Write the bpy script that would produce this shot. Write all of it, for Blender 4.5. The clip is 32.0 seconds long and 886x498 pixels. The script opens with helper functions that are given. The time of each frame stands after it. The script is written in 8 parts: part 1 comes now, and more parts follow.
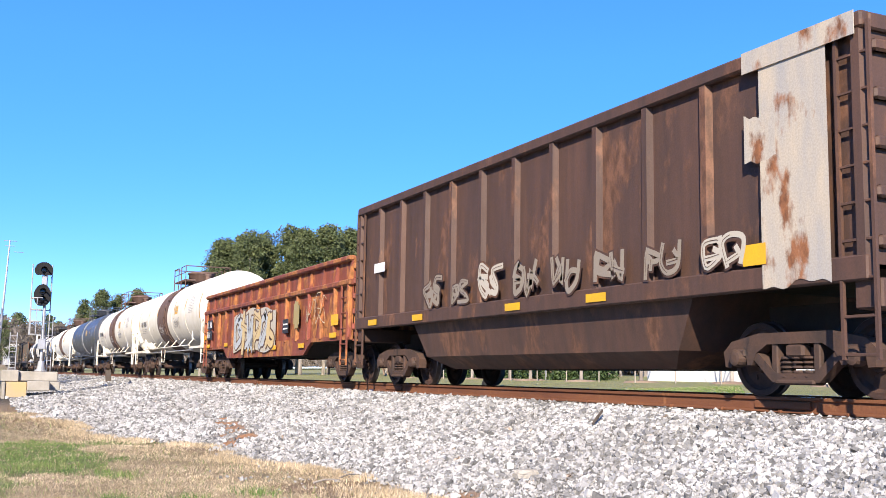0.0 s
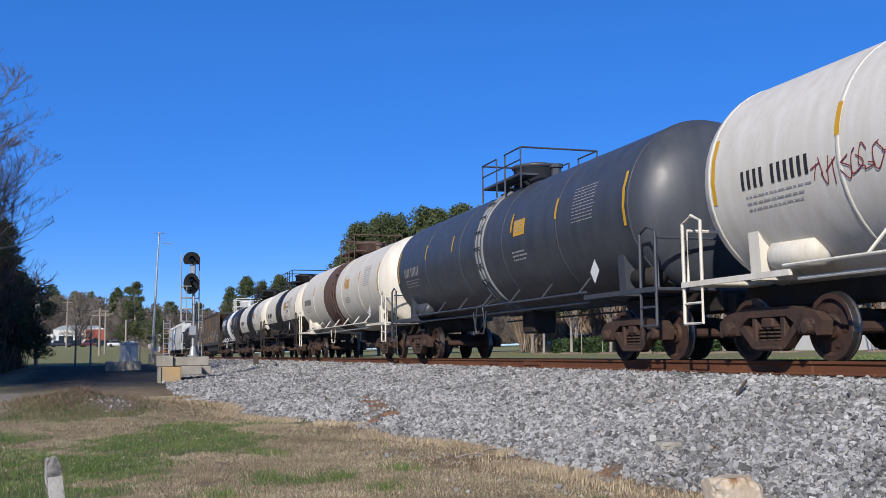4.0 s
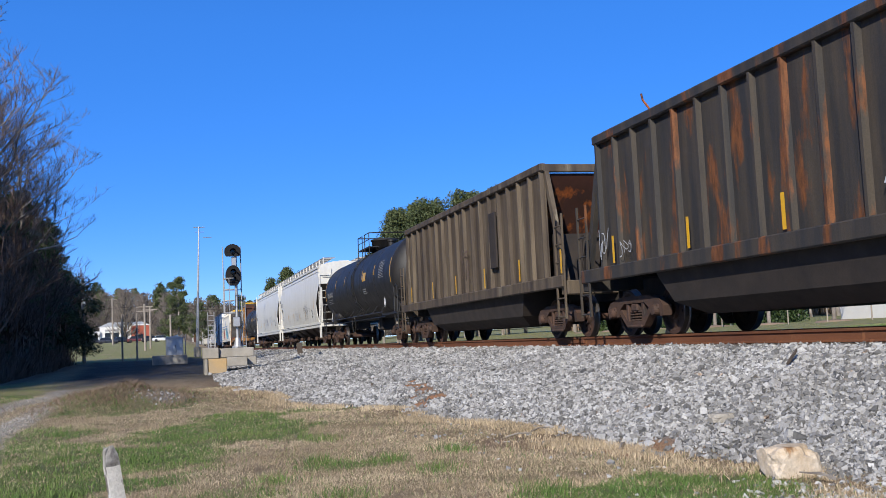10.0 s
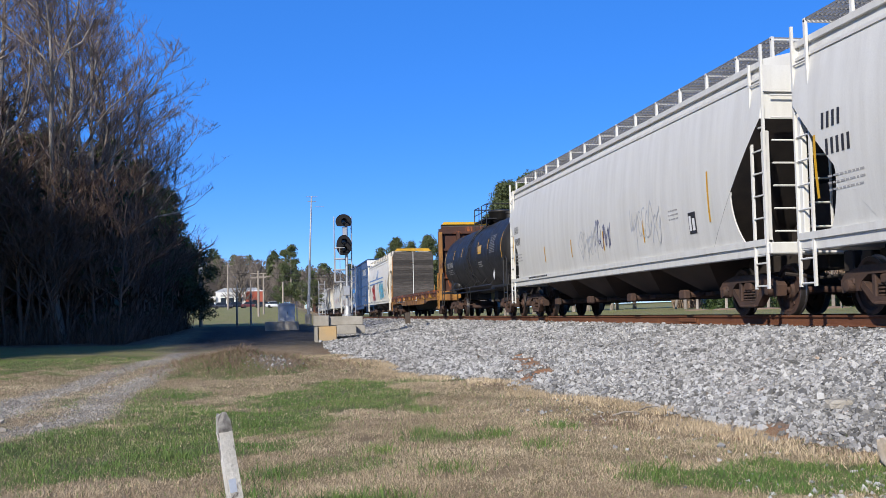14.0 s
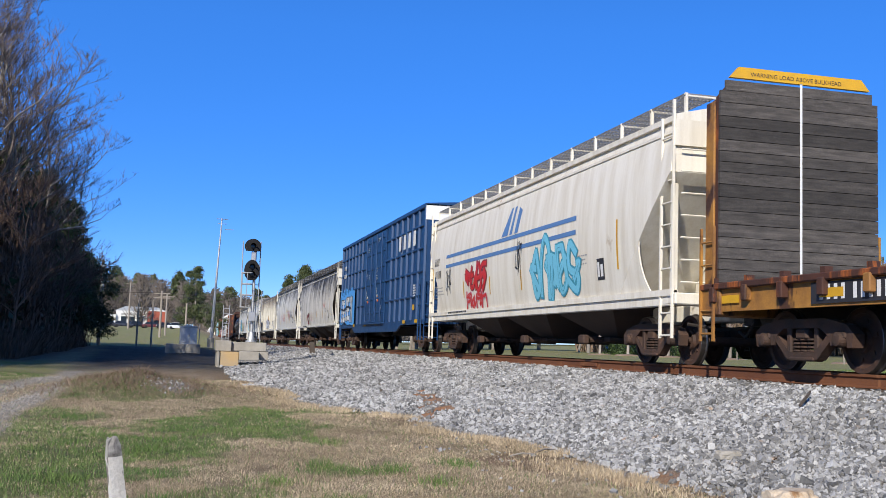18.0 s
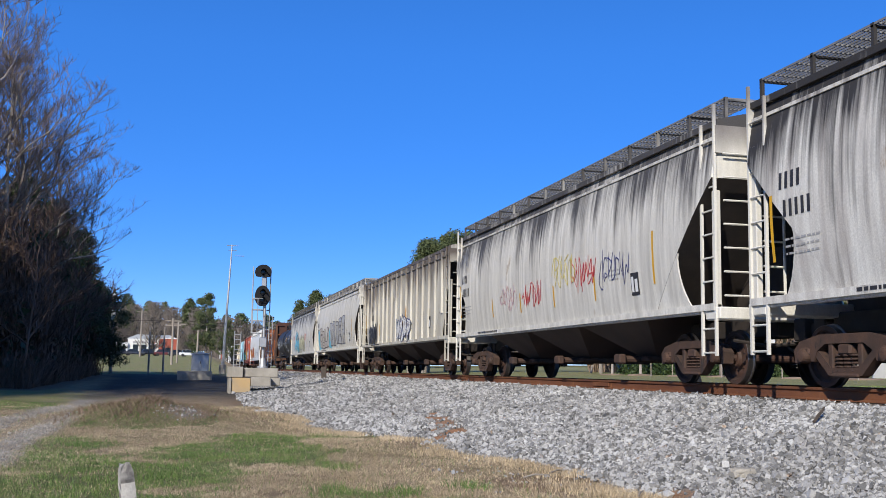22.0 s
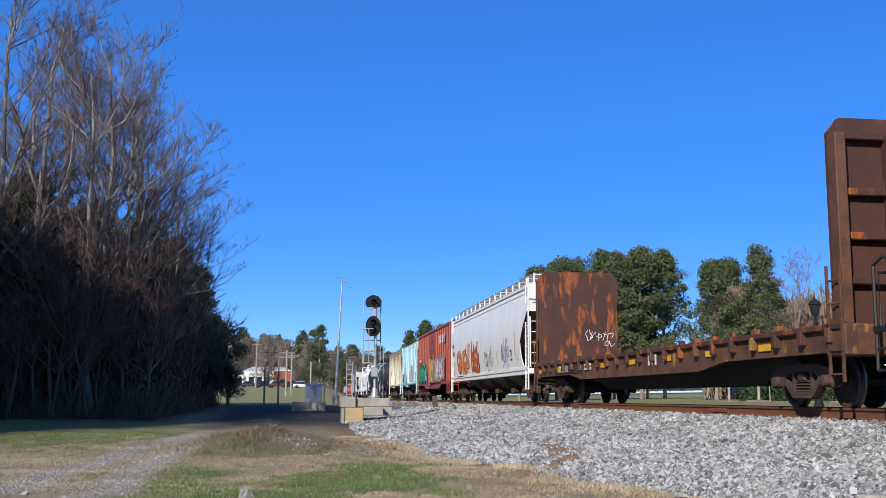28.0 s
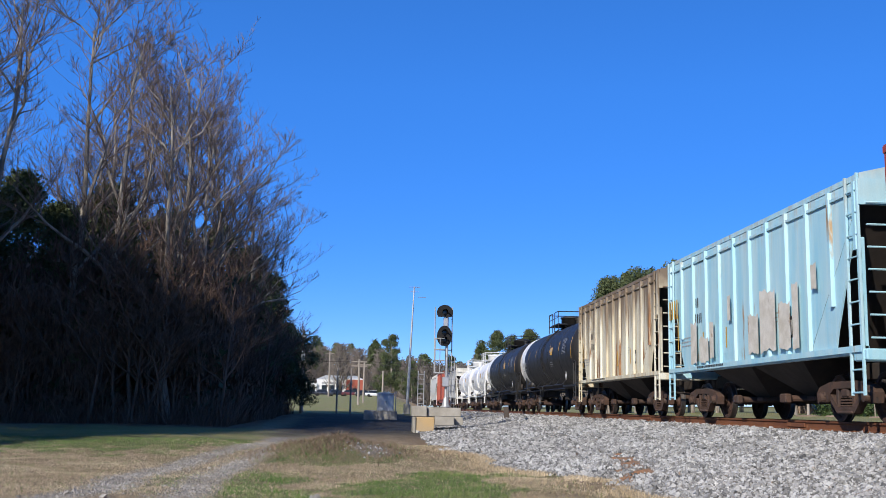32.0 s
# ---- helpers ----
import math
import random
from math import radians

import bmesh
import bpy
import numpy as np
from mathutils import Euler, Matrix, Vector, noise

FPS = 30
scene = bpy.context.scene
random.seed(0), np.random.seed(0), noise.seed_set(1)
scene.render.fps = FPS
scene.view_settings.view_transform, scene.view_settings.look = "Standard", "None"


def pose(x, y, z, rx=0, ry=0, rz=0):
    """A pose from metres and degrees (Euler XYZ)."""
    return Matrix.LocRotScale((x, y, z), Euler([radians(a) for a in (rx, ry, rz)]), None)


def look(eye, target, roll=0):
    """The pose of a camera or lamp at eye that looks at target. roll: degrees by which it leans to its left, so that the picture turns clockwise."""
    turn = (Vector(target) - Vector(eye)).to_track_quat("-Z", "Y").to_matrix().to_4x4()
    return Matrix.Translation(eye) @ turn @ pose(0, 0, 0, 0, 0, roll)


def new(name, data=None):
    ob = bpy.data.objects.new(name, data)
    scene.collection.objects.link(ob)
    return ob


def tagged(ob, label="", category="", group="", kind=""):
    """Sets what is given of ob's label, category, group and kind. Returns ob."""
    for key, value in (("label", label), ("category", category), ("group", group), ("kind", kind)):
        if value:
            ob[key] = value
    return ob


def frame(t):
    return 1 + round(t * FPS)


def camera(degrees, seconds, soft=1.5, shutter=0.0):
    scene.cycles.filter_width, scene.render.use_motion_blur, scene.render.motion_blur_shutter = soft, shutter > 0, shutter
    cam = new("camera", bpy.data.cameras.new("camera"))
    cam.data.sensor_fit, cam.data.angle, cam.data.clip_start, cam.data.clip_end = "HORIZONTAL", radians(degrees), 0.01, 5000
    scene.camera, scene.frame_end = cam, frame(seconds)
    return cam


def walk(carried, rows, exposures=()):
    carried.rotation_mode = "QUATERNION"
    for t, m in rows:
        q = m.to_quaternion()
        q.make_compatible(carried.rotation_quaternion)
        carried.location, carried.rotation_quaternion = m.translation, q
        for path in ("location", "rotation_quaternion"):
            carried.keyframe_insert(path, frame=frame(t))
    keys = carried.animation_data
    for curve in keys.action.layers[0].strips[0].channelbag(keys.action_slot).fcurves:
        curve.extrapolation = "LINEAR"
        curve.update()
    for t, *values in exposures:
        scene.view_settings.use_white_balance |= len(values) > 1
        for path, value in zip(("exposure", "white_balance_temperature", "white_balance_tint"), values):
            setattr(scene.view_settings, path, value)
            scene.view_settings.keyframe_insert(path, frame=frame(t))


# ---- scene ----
cam = camera(46.65, 32.0, soft=0.6)
EYE = Vector((0.0, 0.0, 0.14))          # the eye stands a hand above the rail tops
PATH = [
    (0, 0.031, -0.003, 0.033, 97.073, -0.914, -25.091), (0.5, 0.018, 0.004, 0.043, 96.697, -0.148, -22.479),
    (1, 0.016, 0.001, 0.041, 96.507, 0.476, -21.828), (1.5, 0.020, -0.027, 0.028, 96.129, 0.954, -20.587),
    (2, 0.009, -0.017, 0.022, 96.110, 1.279, -22.911), (2.5, 0.016, -0.012, 0.024, 96.136, 1.065, -21.496),
    (3, 0.007, -0.017, 0.016, 96.414, 1.008, -20.497), (3.5, 0.014, -0.021, 0.019, 96.165, 0.630, -18.552),
    (4, 0.018, -0.047, 0.012, 95.794, 0.561, -17.454), (4.5, 0.020, -0.058, 0.014, 94.088, 0.811, -15.735),
    (6.5, -0.023, 0.022, -0.003, 91.298, 3.555, -13.842), (7, -0.008, 0.014, -0.005, 90.998, 3.714, -14.092),
    (7.5, -0.013, 0.017, -0.013, 90.525, 2.385, -15.805), (8, 0.001, 0.031, -0.014, 90.191, 2.061, -16.928),
    (8.5, -0.015, 0.035, -0.011, 92.258, 1.809, -17.078), (9, -0.011, 0.014, -0.017, 93.440, 2.020, -17.045),
    (9.5, -0.021, 0.015, -0.023, 94.286, 2.055, -15.834), (10, -0.016, 0.003, -0.020, 94.958, 2.673, -15.151),
    (10.5, -0.015, 0.005, -0.021, 95.494, 2.724, -14.381), (11, -0.012, 0.001, -0.018, 95.619, 2.551, -13.629),
    (11.5, -0.008, -0.015, -0.021, 94.781, 2.479, -13.064), (12, -0.000, 0.003, -0.018, 93.480, 1.600, -12.768),
    (12.5, -0.007, 0.021, -0.025, 93.403, 0.368, -11.897), (13, 0.001, 0.019, -0.021, 93.431, -0.270, -11.337),
    (13.5, -0.005, 0.022, -0.010, 93.090, 0.998, -10.126), (14, -0.011, 0.056, 0.005, 93.602, 1.133, -9.202),
    (14.5, 0.000, 0.053, 0.015, 95.443, 1.012, -7.670), (16.5, -0.010, -0.011, -0.002, 97.244, -2.605, -4.834),
    (17, 0.006, -0.020, 0.009, 97.140, -3.154, -7.122), (17.5, 0.020, -0.045, 0.030, 96.402, -2.352, -12.838),
    (18, -0.002, 0.023, 0.022, 95.487, -1.917, -14.436), (18.5, 0.009, 0.029, 0.026, 95.596, -1.214, -12.478),
    (19, 0.017, 0.023, 0.030, 96.069, -0.643, -12.617), (19.5, 0.028, 0.016, 0.040, 97.144, -0.101, -13.617),
    (20, 0.009, -0.003, 0.031, 97.892, -0.336, -14.781), (20.5, 0.010, -0.028, 0.028, 97.771, -0.354, -15.306),
    (21, 0.006, -0.020, 0.022, 97.328, -0.485, -15.511), (21.5, -0.002, 0.016, 0.012, 95.915, -1.006, -14.445),
    (22, 0.003, 0.003, 0.009, 96.741, -0.968, -13.777), (22.5, -0.004, -0.023, 0.001, 97.370, -0.845, -13.607),
    (23, -0.004, -0.029, 0.001, 97.651, -0.842, -13.333), (23.5, -0.004, -0.033, 0.001, 97.839, -0.841, -13.241),
    (24, -0.011, -0.031, -0.005, 97.661, -1.033, -13.033), (24.5, -0.008, -0.034, -0.003, 97.664, -0.826, -12.779),
    (25, -0.011, -0.024, -0.005, 97.505, -0.851, -12.300), (25.5, -0.010, -0.019, -0.003, 97.289, -0.990, -11.838),
    (26, -0.001, -0.018, -0.009, 97.122, -0.953, -11.642), (26.5, -0.008, -0.014, -0.014, 96.980, -0.799, -11.136),
    (28.5, -0.010, 0.004, -0.025, 98.519, -0.384, -7.133), (29, -0.015, 0.015, -0.029, 98.447, -0.501, -7.187),
    (29.5, -0.020, 0.015, -0.034, 98.395, -0.553, -6.804), (30, -0.011, 0.012, -0.038, 97.769, -0.459, -6.474),
    (30.5, -0.009, 0.032, -0.039, 97.724, -0.950, -5.607), (31, 0.013, 0.029, -0.033, 97.957, -0.886, -4.804),
    (31.5, 0.013, 0.023, -0.027, 98.479, -0.954, -4.222), (32, 0.009, 0.015, -0.027, 98.783, -1.130, -3.720),]
walk(cam, [(t, Matrix.Translation(EYE) @ pose(x, y, z, rx, ry, rz)) for t, x, y, z, rx, ry, rz in PATH],
     exposures=[(0, 0.95, 7100, 14), (1.0, 0.62, 6600, 14), (2.0, 0.13, 6500, 12), (3.0, -0.22, 6500, 11), (4.0, -0.22, 6500, 11), (7, 0.02, 6600, 10), (13, 0.07, 6600, 10), (18, 0.07, 6600, 10), (20, -0.02, 6550, 10), (24, 0.03, 6600, 10), (26, 0.03, 6600, 10), (29, 0.08, 6600, 10), (32, 0.07, 6600, 10)])

# ---- daylight ----
SUN_EL, SUN_AZ = 30.0, 214.0             # azimuth clockwise from +y
world = bpy.data.worlds.new("sky")
scene.world = world
world.use_nodes = True
wn = world.node_tree
sky = wn.nodes.new("ShaderNodeTexSky")
sky.sky_type, sky.sun_disc = "NISHITA", False
sky.sun_elevation, sky.sun_rotation = radians(SUN_EL), radians(SUN_AZ)
sky.air_density, sky.dust_density, sky.ozone_density, sky.altitude = 1.0, 0.0, 6.0, 3000
clear = wn.nodes.new("ShaderNodeHueSaturation")      # a dry, deep blue early spring sky
clear.inputs["Saturation"].default_value = 1.23
clear.inputs["Hue"].default_value = 0.513
wn.links.new(sky.outputs[0], clear.inputs["Color"])
even = wn.nodes.new("ShaderNodeMix")                 # the clear air evens the blue out towards the zenith
even.data_type, even.inputs[0].default_value = "RGBA", 0.5
even.inputs[7].default_value = (0.37, 1.6, 5.1, 1)
wn.links.new(clear.outputs[0], even.inputs[6])
over = wn.nodes.new("ShaderNodeSeparateXYZ")         # dry air: the blue deepens towards the zenith
wn.links.new(wn.nodes.new("ShaderNodeTexCoord").outputs["Generated"], over.inputs[0])
deep = wn.nodes.new("ShaderNodeMapRange")
for _k, _v in (("From Min", 0.3), ("From Max", 0.95), ("To Min", 1.0), ("To Max", 0.42)):
    deep.inputs[_k].default_value = _v
wn.links.new(over.outputs["Z"], deep.inputs["Value"])
zenith = wn.nodes.new("ShaderNodeMix")
zenith.data_type, zenith.blend_type, zenith.inputs[0].default_value = "RGBA", "MULTIPLY", 1.0
wn.links.new(even.outputs[2], zenith.inputs[6])
wn.links.new(deep.outputs["Result"], zenith.inputs[7])
wn.links.new(zenith.outputs[2], wn.nodes["Background"].inputs[0])
wn.nodes["Background"].inputs[1].default_value = 0.176
sun = new("sun", bpy.data.lights.new("sun", "SUN"))
sun.data.energy, sun.data.angle, sun.data.color = 5.0, radians(0.5), (1.0, 0.94, 0.84)
_s = Vector((math.sin(radians(SUN_AZ)) * math.cos(radians(SUN_EL)), math.cos(radians(SUN_AZ)) * math.cos(radians(SUN_EL)), math.sin(radians(SUN_EL))))
sun.matrix_world = look(_s * 60, (0, 0, 0))


# ---- materials ----
def node(nt, kind, **inputs):
    n = nt.nodes.new(kind)
    for k, v in inputs.items():
        n.inputs[k.replace("_", " ")].default_value = v
    return n


def ramp(nt, src, lo, hi):
    n = nt.nodes.new("ShaderNodeMapRange")
    n.inputs["From Min"].default_value, n.inputs["From Max"].default_value = lo, hi
    nt.links.new(src, n.inputs["Value"])
    return n.outputs["Result"]


def mix(nt, fac, a, b, blend="MIX"):
    n = nt.nodes.new("ShaderNodeMix")
    n.data_type, n.blend_type = "RGBA", blend
    for i, v in ((0, fac), (6, a), (7, b)):
        if isinstance(v, (int, float)):
            n.inputs[i].default_value = v
        elif isinstance(v, tuple):
            n.inputs[i].default_value = (*v, 1)
        else:
            nt.links.new(v, n.inputs[i])
    return n.outputs[2]


def surf(name, base, second=None, amount=0.5, scale=2.0, stretch=(1, 1, 1), rust=None, rust_at=0.6, rust_scale=1.2, rough=0.6, metal=0.0,
         bump=0.15, fine=45.0, grain=0.25, island=0.0, drip=None, rust_stretch=(1, 1, 0.5), vary=0.0):
    """Paint, steel, wood or stone: a base, broad stains of a second colour, patches of a third, and fine grain."""
    m = bpy.data.materials.new(name)
    m.use_nodes = True
    nt = m.node_tree
    bsdf = nt.nodes["Principled BSDF"]
    co, info, add = nt.nodes.new("ShaderNodeTexCoord"), nt.nodes.new("ShaderNodeObjectInfo"), nt.nodes.new("ShaderNodeVectorMath")
    mul = nt.nodes.new("ShaderNodeMath")
    mul.operation, mul.inputs[1].default_value = "MULTIPLY", 37.0
    nt.links.new(info.outputs["Random"], mul.inputs[0])
    nt.links.new(co.outputs["Object"], add.inputs[0])
    nt.links.new(mul.outputs[0], add.inputs[1])
    mp = nt.nodes.new("ShaderNodeMapping")
    mp.inputs["Scale"].default_value = stretch
    nt.links.new(add.outputs[0], mp.inputs["Vector"])

    def noise_of(vec, sc, detail=5.0):
        n = node(nt, "ShaderNodeTexNoise", Scale=sc, Detail=detail, Roughness=0.6)
        nt.links.new(vec, n.inputs["Vector"])
        return n.outputs["Fac"]
    col = base
    if second:
        w = 0.22
        col = mix(nt, ramp(nt, noise_of(mp.outputs[0], scale), 0.62 - amount * 0.4 - w / 2, 0.62 - amount * 0.4 + w), base, second)
    if rust:
        mp1 = nt.nodes.new("ShaderNodeMapping")
        mp1.inputs["Scale"].default_value = rust_stretch
        nt.links.new(add.outputs[0], mp1.inputs["Vector"])
        spot = mix(nt, ramp(nt, noise_of(mp1.outputs[0], rust_scale * 7, 6.0), 0.4, 0.62), rust, tuple(c * 0.5 for c in rust))
        col = mix(nt, ramp(nt, noise_of(mp1.outputs[0], rust_scale, 12.0), rust_at, rust_at + 0.06), col, spot)
    if drip:                             # soot washed down from the roof in streaks: (from z, to z, colour, strength)
        sep = nt.nodes.new("ShaderNodeSeparateXYZ")
        nt.links.new(co.outputs["Object"], sep.inputs[0])
        mp2 = nt.nodes.new("ShaderNodeMapping")
        mp2.inputs["Scale"].default_value = (0.2, 5.5, 0.13)
        nt.links.new(add.outputs[0], mp2.inputs["Vector"])
        both = nt.nodes.new("ShaderNodeMath")
        both.operation = "MULTIPLY_ADD"
        mp3 = nt.nodes.new("ShaderNodeMapping")
        mp3.inputs["Scale"].default_value = (0.2, 0.8, 0.25)
        nt.links.new(add.outputs[0], mp3.inputs["Vector"])
        wash = nt.nodes.new("ShaderNodeMath")
        wash.operation = "ADD"
        nt.links.new(noise_of(mp2.outputs[0], 1.6, 11.0), wash.inputs[0])
        nt.links.new(noise_of(mp3.outputs[0], 1.6, 3.0), wash.inputs[1])
        nt.links.new(wash.outputs[0], both.inputs[0])
        both.inputs[1].default_value = 1.55
        nt.links.new(ramp(nt, sep.outputs["Z"], drip[0], drip[1]), both.inputs[2])
        col = mix(nt, ramp(nt, both.outputs[0], 1.95 - drip[3], 2.45 - drip[3]), col, drip[2])
    f = noise_of(add.outputs[0], fine, 4.0)
    col = mix(nt, 1.0, col, mix(nt, ramp(nt, f, 0.25, 0.75), (1 - grain,) * 3, (1 + grain * 0.6,) * 3), "MULTIPLY")
    if island:
        g = nt.nodes.new("ShaderNodeNewGeometry")
        col = mix(nt, 1.0, col, mix(nt, g.outputs["Random Per Island"], (1 - island,) * 3, (1 + island,) * 3), "MULTIPLY")
    if vary:
        col = mix(nt, 1.0, col, mix(nt, info.outputs["Random"], (1 - vary,) * 3, (1 + vary,) * 3), "MULTIPLY")
    if isinstance(col, tuple):
        bsdf.inputs["Base Color"].default_value = (*col, 1)
    else:
        nt.links.new(col, bsdf.inputs["Base Color"])
    nt.links.new(ramp(nt, noise_of(add.outputs[0], 3.0), 0.0, 1.0), (rr := nt.nodes.new("ShaderNodeMapRange")).inputs["Value"])
    rr.inputs["To Min"].default_value, rr.inputs["To Max"].default_value = max(0.05, rough - 0.15), min(1, rough + 0.15)
    nt.links.new(rr.outputs["Result"], bsdf.inputs["Roughness"])
    bsdf.inputs["Metallic"].default_value = metal
    if bump:
        b = node(nt, "ShaderNodeBump", Strength=bump, Distance=0.02)
        nt.links.new(f, b.inputs["Height"])
        nt.links.new(b.outputs[0], bsdf.inputs["Normal"])
    return m


